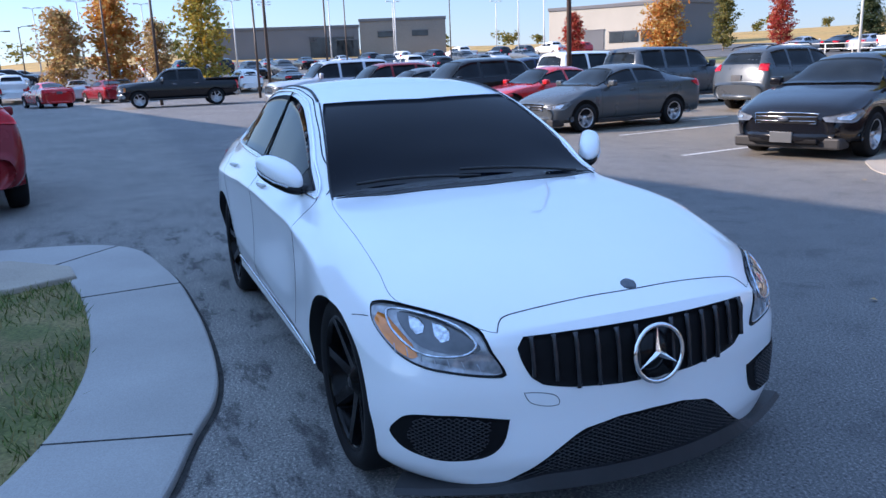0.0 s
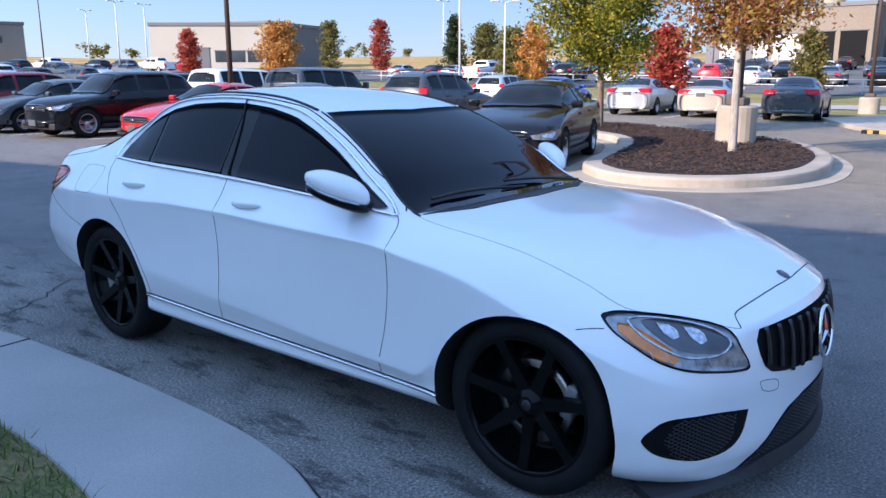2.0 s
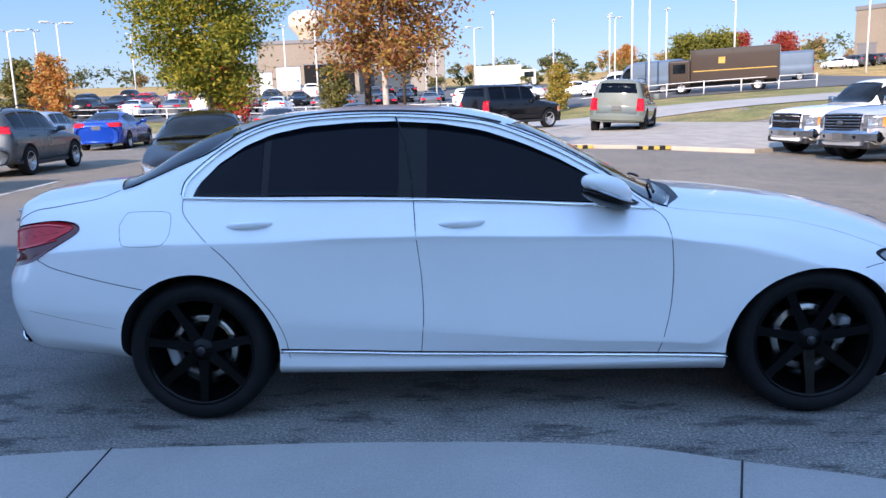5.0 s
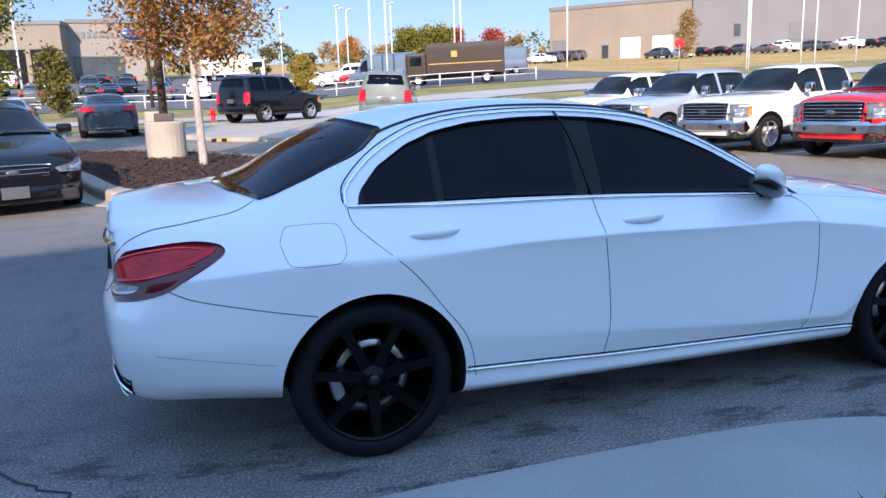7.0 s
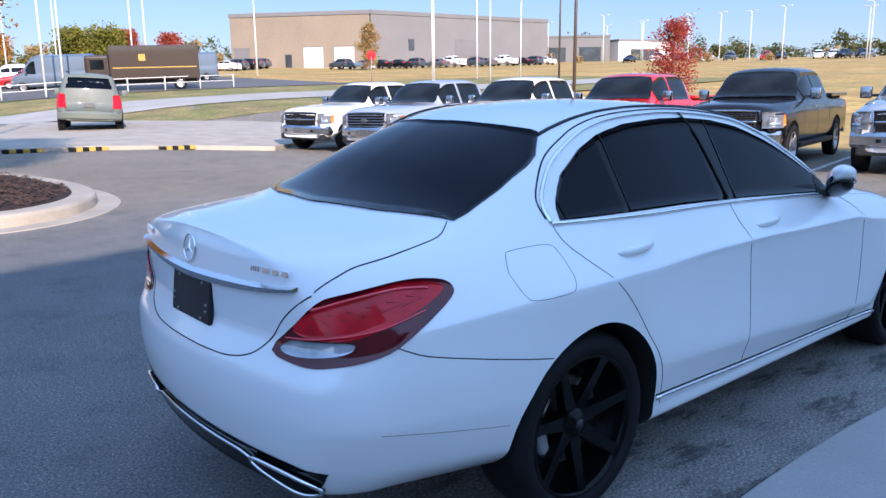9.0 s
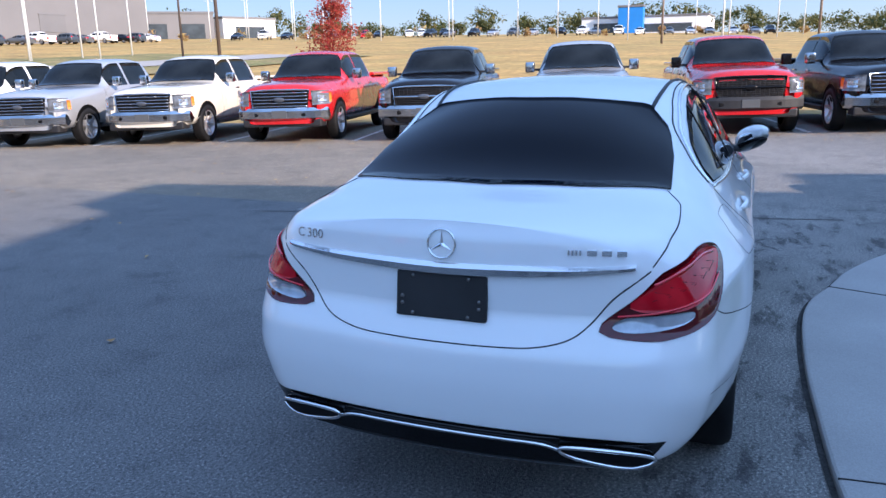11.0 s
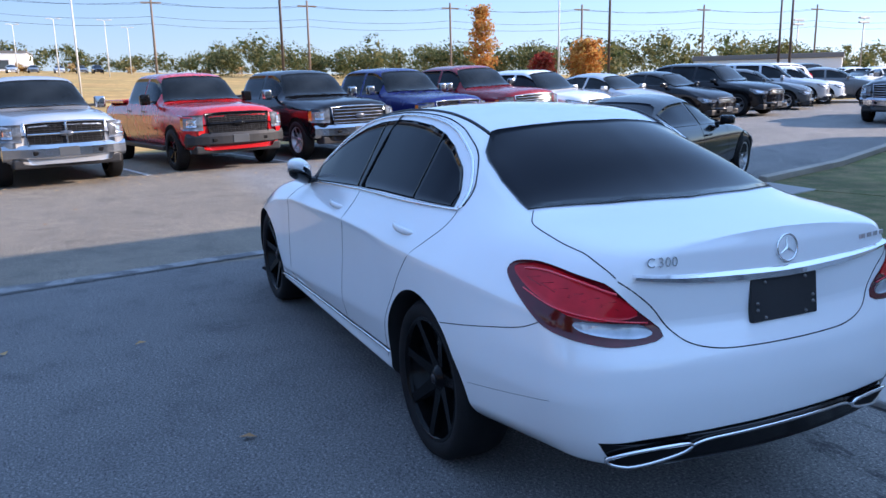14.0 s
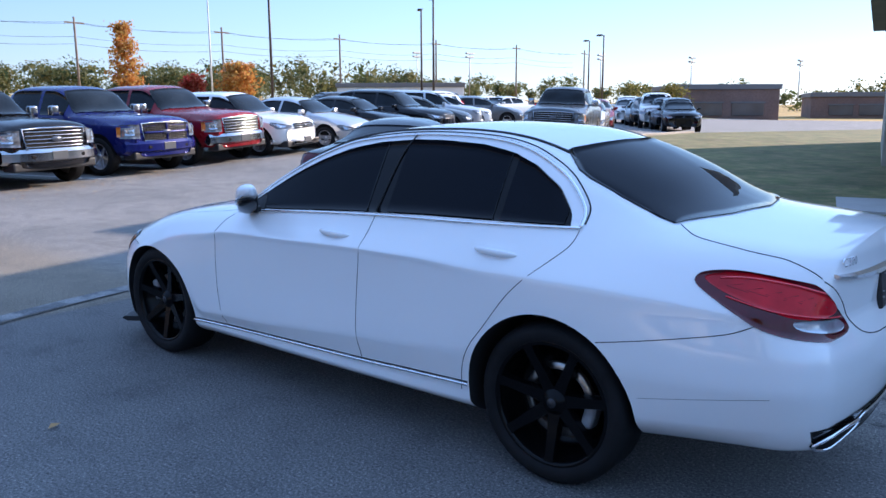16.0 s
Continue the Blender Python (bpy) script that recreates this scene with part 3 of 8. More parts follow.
# ---- the white sedan ----
H = {
    "zt": [(2.16, 0.69), (2.10, 0.73), (1.98, 0.785), (1.7, 0.862), (1.3, 0.922), (1.0, 0.955), (0.86, 0.972), (0.6, 1.105), (0.3, 1.265), (0.05, 1.37), (-0.2, 1.42), (-0.6, 1.442), (-1.0, 1.425), (-1.3, 1.375), (-1.6, 1.265), (-1.83, 1.145), (-1.95, 1.108), (-2.1, 1.09), (-2.3, 1.075), (-2.45, 1.06)],
    "y6": [(2.16, 0.60), (2.0, 0.64), (1.7, 0.67), (1.0, 0.68), (0.72, 0.69), (0.3, 0.618), (0, 0.572), (-0.45, 0.542), (-0.9, 0.548), (-1.3, 0.57), (-1.6, 0.60), (-1.85, 0.62), (-2.1, 0.62), (-2.45, 0.60)],
    "z6": [(2.16, 0.665), (2.0, 0.755), (1.7, 0.842), (1.3, 0.902), (1.0, 0.928), (0.8, 0.942), (0.72, 0.965), (0.5, 1.118), (0.34, 1.212), (0.18, 1.288), (0.0, 1.346), (-0.24, 1.388), (-0.45, 1.403), (-0.65, 1.406), (-0.88, 1.395), (-1.04, 1.368), (-1.17, 1.322), (-1.31, 1.248), (-1.5, 1.185), (-1.8, 1.09), (-2.0, 1.06), (-2.2, 1.045), (-2.45, 1.02)],
    "y5": [(2.16, 0.73), (2.0, 0.78), (1.85, 0.795), (1.7, 0.80), (1.42, 0.795), (1.0, 0.79), (0.7, 0.79), (0, 0.785), (-0.7, 0.78), (-1.2, 0.76), (-1.45, 0.745), (-1.8, 0.74), (-2.1, 0.72), (-2.45, 0.66)],
    "z5": [(2.16, 0.61), (2.0, 0.70), (1.85, 0.75), (1.7, 0.79), (1.42, 0.85), (1.0, 0.888), (0.7, 0.905), (0, 0.94), (-0.7, 0.98), (-1.2, 1.01), (-1.5, 1.015), (-1.8, 1.01), (-2.1, 0.985), (-2.45, 0.95)],
    "y4": [(2.16, 0.80), (2.0, 0.83), (1.85, 0.86), (1.7, 0.87), (1.42, 0.878), (1.0, 0.873), (0.5, 0.864), (0, 0.862), (-0.7, 0.868), (-1.2, 0.878), (-1.45, 0.882), (-1.8, 0.862), (-2.1, 0.822), (-2.45, 0.75)],
    "z4": [(2.16, 0.50), (2.0, 0.58), (1.7, 0.68), (1.42, 0.74), (1.0, 0.775), (0, 0.81), (-0.7, 0.84), (-1.2, 0.86), (-1.5, 0.86), (-1.8, 0.85), (-2.1, 0.83), (-2.45, 0.80)],
    "y3": [(2.16, 0.82), (2.0, 0.84), (1.7, 0.875), (1.42, 0.893), (1.0, 0.882), (0.6, 0.873), (0, 0.87), (-0.9, 0.88), (-1.42, 0.90), (-1.8, 0.878), (-2.1, 0.838), (-2.45, 0.765)],
    "z3": [(2.16, 0.36), (1.42, 0.46), (0, 0.52), (-1.42, 0.55), (-2.45, 0.56)],
    "y2": [(2.16, 0.79), (1.7, 0.85), (1.42, 0.86), (1.0, 0.858), (0, 0.852), (-1, 0.858), (-1.42, 0.865), (-2.0, 0.815), (-2.45, 0.72)],
    "z2": [(2.16, 0.20), (1.7, 0.19), (1.4, 0.22), (1.0, 0.252), (0, 0.245), (-1, 0.255), (-1.4, 0.30), (-1.8, 0.35), (-2.45, 0.40)],
    "yb": [(2.16, 0.72), (1.0, 0.75), (-1, 0.75), (-2.45, 0.68)],
    "zb": [(2.16, 0.145), (1.8, 0.12), (1.4, 0.15), (1.0, 0.18), (0, 0.185), (-1, 0.19), (-1.8, 0.26), (-2.45, 0.315)],
    "low": [(1.2, 0.34), (1.0, 0.35), (0.74, 0.365), (0.44, 0.375), (0.06, 0.405), (-0.35, 0.44), (-0.7, 0.465), (-0.95, 0.487), (-1.2, 0.50)],
    "up": [(1.5, 0.79), (1.28, 0.81), (0.9, 0.822), (0.7, 0.843), (0.2, 0.852), (-0.3, 0.865), (-0.7, 0.866), (-1.08, 0.855), (-1.5, 0.85)],
}
HF = {k: curve_of(v) for k, v in H.items()}
NOSE = curve_of([(0.15, -0.02), (0.19, -0.01), (0.25, 0.006), (0.35, 0.008), (0.45, 0.005), (0.55, -0.015), (0.65, -0.045), (0.70, -0.07), (0.8, -0.10)])
TAIL = curve_of([(0.25, 0.07), (0.35, 0.045), (0.45, 0.018), (0.58, 0.004), (0.66, 0.008), (0.73, 0.035), (0.80, 0.06), (0.92, 0.058), (1.0, 0.063), (1.06, 0.080), (1.2, 0.09)])


def hero_section(x):
    f = {k: c(x) for k, c in HF.items()}
    e = 0.0
    for end, r in ((2.16, 0.16), (-2.45, 0.14)):
        d = r - abs(x - end)
        if d > 0:
            e = max(e, r * (1 - math.sqrt(max(0.0, 1 - (d / r) ** 2))))
    # two creases run along the doors: a soft one low down, a sharp undercut one below the windows
    kl, ku, kz = smooth01((1.12 - abs(x)) / 0.2), smooth01((1.25 - abs(x)) / 0.65), smooth01((1.55 - abs(x)) / 0.9)
    y2, z2, y3, y4 = f["y2"], f["z2"], f["y3"] + 0.004 * kl, f["y4"] + 0.004 * ku
    z3, z4 = f["z3"] + (f["low"] - f["z3"]) * kl, f["z4"] + (f["up"] - f["z4"]) * kz
    tuck = ((y2 + y3) / 2 * (1 - kl) + (y3 - 0.034) * kl, (z2 + z3) / 2 * (1 - kl) + min(z2 + 0.058, (z2 + z3) / 2) * kl)
    mid = ((f["y3"] + f["y4"]) / 2 - 0.009 * smooth01((1.2 - abs(x)) / 0.8), z3 * 0.45 + z4 * 0.55)
    cut = (mid[0] + (y4 - mid[0]) * 0.7 * (1 - ku) + (y4 - 0.0075 - mid[0]) * ku, mid[1] + (z4 - mid[1]) * 0.7 * (1 - ku) + (z4 - 0.026 - mid[1]) * ku)
    ctl = [(0, f["zb"]), (f["yb"] * 0.7, f["zb"]), (f["yb"], f["zb"]), (y2, z2), tuck, (y3, z3), mid, cut, (y4, z4), (f["y5"], f["z5"]),
           (f["y6"], f["z6"]), (f["y6"] * 0.62, f["zt"] - (f["zt"] - f["z6"]) * 0.34), (f["y6"] * 0.3, f["zt"] - (f["zt"] - f["z6"]) * 0.07), (0, f["zt"])]
    pts = [Vector((max(0.0, y - e * min(1, y / 0.5)), z, 0)) for y, z in ctl]
    # rounded through the middle points of the frame of lines
    out = [pts[0]]
    sharp = {2: 0.5, 3: 0.35, 4: 0.40, 5: 0.30 - 0.16 * kl, 6: 0.5, 7: 0.35, 8: 0.18, 9: 0.40, 10: 0.40 if x > 0.75 or x < -1.75 else 0.27}
    for i in range(1, len(pts) - 1):
        a, b, c = pts[i - 1], pts[i], pts[i + 1]
        w = sharp.get(i, 0.5)
        p0, p2 = b + (a - b) * w, b + (c - b) * w
        for q in range(6):
            t = (q + 0.5) / 6
            out.append((1 - t) ** 2 * p0 + 2 * t * (1 - t) * b + t * t * p2)
    out.append(pts[-1])
    return [(v.x, v.y) for v in out]


def hero_place(x, y, z):
    a, b = smooth01((x - 0.9) / 1.2), smooth01((-x - 1.3) / 1.1)
    xx = x + a * (NOSE(z) - 0.42 * y * y) + b * (TAIL(z) + 0.20 * y * y)
    return (xx, y, z)


HX = sorted(set([2.16 - 0.16 * (1 - math.cos(q * math.pi / 16)) for q in range(0, 9)] + list(np.linspace(1.98, -2.29, 120)) + [-2.45 + 0.14 * (1 - math.cos(q * math.pi / 16)) for q in range(0, 9)]), reverse=True)
HX = [x for i, x in enumerate(HX) if i == 0 or HX[i - 1] - x > 0.002]
hero_v, hero_f = loft(HX, hero_section, hero_place, across=24)
hero_bvh = tree_of(hero_v, hero_f)
sedan = tagged(new("sedan"), "clean white four-door sedan with black wheels and tinted glass", "car")
hero_body = mesh_ob("body", hero_v, hero_f, M["white_paint"], sedan, label="glossy white painted body shell")
bmh = bmesh.new()
bmh.from_mesh(hero_body.data)
bmesh.ops.recalc_face_normals(bmh, faces=bmh.faces[:])
bmh.to_mesh(hero_body.data)
bmh.free()
hero_body.data.polygons.foreach_set("use_smooth", [True] * len(hero_body.data.polygons))

# wheel wells cut through the sides
cut_v, cut_f = [], []
for wx, wz, wr in ((1.395, 0.305, 0.372), (-1.368, 0.34, 0.378)):
    for s in (1, -1):
        base = len(cut_v)
        n = 48
        for yy in (0.56, 1.1):
            for q in range(n):
                a = 2 * math.pi * q / n
                cut_v.append((wx + wr * math.cos(a), s * yy, wz + wr * math.sin(a)))
        cut_f += [(base + q, base + (q + 1) % n, base + n + (q + 1) % n, base + n + q) for q in range(n)]
        cut_f += [tuple(base + q for q in range(n)), tuple(base + n + q for q in range(n))[::-1]]
cme = bpy.data.meshes.new("well_cutter")
cme.from_pydata(cut_v, [], cut_f)
cme.materials.append(M["gap"])
bmc = bmesh.new()
bmc.from_mesh(cme)
bmesh.ops.recalc_face_normals(bmc, faces=bmc.faces[:])
bmc.to_mesh(cme)
bmc.free()
cutter = new("well_cutter", cme)
hero_body.data.materials.append(M["gap"])
mod = hero_body.modifiers.new("wells", "BOOLEAN")
mod.operation, mod.solver, mod.object = "DIFFERENCE", "EXACT", cutter
mod.material_mode = "TRANSFER"
dg = bpy.context.evaluated_depsgraph_get()
cut_mesh = bpy.data.meshes.new_from_object(hero_body.evaluated_get(dg))
hero_body.modifiers.clear()
hero_body.data = cut_mesh
cut_mesh.set_sharp_from_angle(angle=radians(32))
bpy.data.objects.remove(cutter)


def wheel(parent, x, side, r=0.338, rim_r=0.264, width=0.235, y_out=0.86, spokes=7, rim_mat="wheel_black", detail=True, z=None, twin=False, plain=False, brake=1):
    """A road wheel: tyre, rim with spokes, hub, brake disc and caliper. side: -1 right, 1 left."""
    z = r if z is None else z
    w = new("wheel")
    w.parent = parent
    w.matrix_basis = Matrix.Translation((x, side * y_out, z)) @ (Matrix() if side > 0 else Matrix.Rotation(math.pi, 4, "Z"))
    n = 48 if detail else 14 if plain else 24
    prof = [(rim_r - 0.012, -0.02), (rim_r + 0.004, -0.004), (rim_r + 0.035, 0.002), (r - 0.022, -0.006), (r - 0.004, -0.03), (r, -0.06), (r, 0.06 - width), (r - 0.01, 0.02 - width), (rim_r, -width)]
    vs, fs = lathe([(a, b) for a, b in prof], n)
    mesh_ob("tyre", vs, fs, M["rubber"], w)
    vs, fs = lathe([(rim_r - 0.002, -0.012), (rim_r - 0.016, -0.008), (rim_r - 0.022, -0.03), (rim_r - 0.04, -0.16), (rim_r - 0.1, -0.165), (0.0, -0.165)], n)
    if plain:
        vs, fs = lathe([(rim_r - 0.002, -0.012), (rim_r - 0.03, -0.03), (rim_r * 0.5, -0.05), (0.05, -0.02), (0.0, -0.02)], 14)
        mesh_ob("rim", vs, fs, M["wheel_dull"], w)
        return w
    mesh_ob("rim", vs, fs, M["wheel_black"] if rim_mat == "wheel_black" else M["wheel_silver"], w)
    vs, fs = [], []
    for k in range(spokes):
        a0 = 2 * math.pi * k / spokes + 0.22
        for off in ((-0.14, 0.14) if twin else (0.0,)):
            a = a0 + off
            c, s = math.cos(a), math.sin(a)
            h0, h1 = (0.030, 0.024) if not twin else (0.013, 0.011)
            prof_s = [(0.045, h0 * 1.2, -0.055), (0.10, h0, -0.045), (rim_r - 0.05, h1, -0.022), (rim_r - 0.012, h1 * 1.25, -0.014)]
            b = len(vs)
            for rr, hw, yy in prof_s:
                for e, dy in ((-1, -0.045), (-0.78, 0.0), (0.78, 0.0), (1, -0.045)):
                    vs.append((rr * c - e * hw * s, yy + dy * 0.7, rr * s + e * hw * c))
            for q in range(3):
                for e in range(3):
                    fs.append((b + q * 4 + e, b + q * 4 + e + 1, b + q * 4 + 5 + e, b + q * 4 + 4 + e))
    mesh_ob("spokes", vs, fs, M[rim_mat], w, smooth=False)
    vs, fs = lathe([(0.0, -0.03), (0.028, -0.032), (0.034, -0.036), (0.05, -0.052), (0.062, -0.058), (0.062, -0.1)], 24)
    mesh_ob("hub_cap", vs, fs, M[rim_mat], w)
    if detail:
        vs, fs = lathe([(0.0, -0.0265), (0.017, -0.0275), (0.021, -0.032)], 20)
        mesh_ob("hub_badge", vs, fs, M["badge_steel"], w)
    if detail:
        vs, fs = lathe([(0.128, -0.092), (0.155, -0.092), (0.158, -0.096), (0.158, -0.118), (0.128, -0.118)], 40)
        mesh_ob("brake_disc", vs, fs, M["disc"], w, label="bright worn brake disc")
        bm = box_bm(-0.026, 0.026, -0.135, -0.066, -0.066, 0.066, 0.016, 3)
        bmesh.ops.transform(bm, matrix=Matrix.Translation((brake * 0.150, 0, 0.035 if x > 0 else -0.02)) @ Matrix.Rotation(brake * 0.25, 4, "Y"), verts=bm.verts[:])
        part("caliper", bm, M["caliper"], w, "silver brake caliper")
    return w


for wx in (1.412, -1.376):
    for s in (-1, 1):
        wheel(sedan, wx, s, y_out=0.853, brake=s if wx > 0 else -s)


def seam(points, way, parent, r=0.0021, lift=-0.0006, material="gap", name="panel_gap", n=6):
    vs, fs = tube(laid_curve(hero_bvh, points, way, lift, n), r, 5)
    return mesh_ob(name, vs, fs, M[material], parent)


def plate_on(name, outline, way, material, lift=0.003, cols=24, rows=6, parent=None, label="", depth=0.012):
    vs, fs = patch(hero_bvh, outline, way, lift, cols, rows, depth)
    return mesh_ob(name, vs, fs, M[material], parent or sedan, label=label)


def smooth_loop(points, n=5):
    return [tuple(p) for p in spline(points, n, True)]


def in_poly(u, v, poly):
    odd = False
    for (a, b), (c, d) in zip(poly, poly[1:] + poly[:1]):
        if (b > v) != (d > v) and u < (c - a) * (v - b) / (d - b) + a:
            odd = not odd
    return odd


def lattice(outline, way, pitch, parent, slope=0.6, r=0.0022, lift=0.006):
    """Diamond mesh inside an outline, seen along x."""
    poly = [(p[1], p[2]) for p in outline]
    y0, y1 = min(p[0] for p in poly), max(p[0] for p in poly)
    z0, z1 = min(p[1] for p in poly), max(p[1] for p in poly)
    vs, fs = [], []
    x0 = sum(p[0] for p in outline) / len(outline)
    for sgn in (1, -1):
        c = -((z1 - z0) / slope)
        while c < (y1 - y0) + (z1 - z0) / slope:
            run = []
            steps = 22
            for k in range(steps + 1):
                z = z0 + (z1 - z0) * k / steps
                y = (y0 + c + (z - z0) / slope) if sgn > 0 else (y1 - c - (z - z0) / slope)
                if in_poly(y, z, poly):
                    run.append((x0, y, z))
                elif len(run) > 1:
                    break
            if len(run) > 1:
                a, b = tube(laid_curve(hero_bvh, run, way, lift, 1, smooth=False), r, 4)
                fs += [tuple(i + len(vs) for i in f) for f in b]
                vs += a
            c += pitch
    return mesh_ob("mesh", vs, fs, M["mesh_black"], parent)


M["lamp_grey"] = mat("grey_lamp_lens", (0.26, 0.27, 0.29), rough=0.10, metal=0.3, var=0.45, scale=26, coat=1.0)
M["lamp_bowl"] = mat("silvered_lamp_bowl", (0.50, 0.53, 0.58), rough=0.14, metal=0.75, var=0.5, scale=45, coat=1.0)
M["grille_bar"] = mat("dark_chrome_bar", (0.05, 0.05, 0.055), rough=0.18, metal=0.6, var=0.2, scale=20)
M["badge_grey"] = mat("grey_badge_enamel", (0.10, 0.11, 0.13), rough=0.2, metal=0.4, var=0.3, scale=40)
M["mesh_black"] = mat("grille_mesh_black", (0.03, 0.03, 0.033), rough=0.35, var=0.2, scale=20)
# for real black parts, and for shade painted where hollows would be
M["deep_black"] = mat("matt_black_and_hollow_shade", (0.004, 0.004, 0.005), rough=0.7, var=0.3, scale=20, spec=0.2)
FRONT, BACK, TOP = (-1, 0, 0), (1, 0, 0), (0, 0, -1)

# glass
WS = [(0.775, -0.672, 0.945), (0.45, -0.606, 1.10), (0.06, -0.522, 1.30), (0.13, -0.28, 1.325), (0.165, 0, 1.33), (0.13, 0.28, 1.325), (0.06, 0.522, 1.30), (0.45, 0.606, 1.10), (0.775, 0.672, 0.945), (0.85, 0.47, 0.957), (0.88, 0, 0.968), (0.85, -0.47, 0.957)]
plate_on("windscreen", WS, (-0.75, 0, -0.66), "glass_tint", 0.003, 40, 14, label="dark tinted windscreen")
RW = [(-1.775, -0.60, 1.09), (-1.55, -0.585, 1.16), (-1.34, -0.545, 1.26), (-1.21, -0.45, 1.335), (-1.29, -0.23, 1.358), (-1.335, 0, 1.362), (-1.29, 0.23, 1.358), (-1.21, 0.45, 1.335), (-1.34, 0.545, 1.26), (-1.55, 0.585, 1.16), (-1.775, 0.60, 1.09), (-1.885, 0.33, 1.10), (-1.94, 0, 1.105), (-1.885, -0.33, 1.10)]
plate_on("rear_window", RW, (0.62, 0, -0.78), "glass_tint", 0.006, 40, 14, label="dark tinted rear window")
for s in (1, -1):
    edge = [(0.80, s * 0.678, 0.94), (0.45, s * 0.611, 1.10), (0.05, s * 0.526, 1.305)]
    vs, fs = tube(laid_curve(hero_bvh, edge, (-0.7, 0, -0.7), 0.001, 8), 0.005, 6)
    mesh_ob("screen_trim", vs, fs, M["black_plastic"], sedan)
    roof = [(0.05, s * 0.526, 1.4), (-0.25, s * 0.498, 1.45), (-0.7, s * 0.488, 1.45), (-1.0, s * 0.484, 1.45), (-1.23, s * 0.465, 1.4)]
    vs, fs = tube(laid_curve(hero_bvh, roof, TOP, 0.0, 8), 0.009, 6)
    mesh_ob("roof_strip", vs, fs, M["black_plastic"], sedan, label="black roof joint strip")

WIN = [(-1.385, 1.050), (-1.372, 1.094), (-1.28, 1.19), (-1.152, 1.272), (-1.022, 1.322), (-0.856, 1.351), (-0.625, 1.364), (-0.439, 1.362), (-0.231, 1.345), (-0.039, 1.310), (0.15, 1.245), (0.308, 1.172), (0.461, 1.086), (0.60, 1.00), (0.64, 0.968), (0.354, 0.983), (-0.198, 1.016), (-0.687, 1.036)]
CHR = [(-1.432, 1.046), (-1.42, 1.115), (-1.31, 1.218), (-1.168, 1.302), (-1.043, 1.348), (-0.88, 1.375), (-0.642, 1.386), (-0.452, 1.383), (-0.239, 1.366), (-0.018, 1.332), (0.175, 1.263), (0.336, 1.187), (0.491, 1.098), (0.616, 1.018), (0.722, 0.942)]
BELT = [(-1.432, 1.044), (-0.958, 1.028), (-0.419, 1.014), (0.101, 0.99), (0.479, 0.964), (0.722, 0.940)]


def clip_x(poly, x0, x1):
    """The part of a side outline between two upright cuts."""
    out = []
    for (a, b), (c, d) in zip(poly, poly[1:] + poly[:1]):
        cuts = sorted((t for x in (x0, x1) if (a - x) * (c - x) < 0 for t in [(x - a) / (c - a)]))
        if x0 <= a <= x1:
            out.append((a, b))
        out += [(a + (c - a) * t, b + (d - b) * t) for t in cuts]
    return out


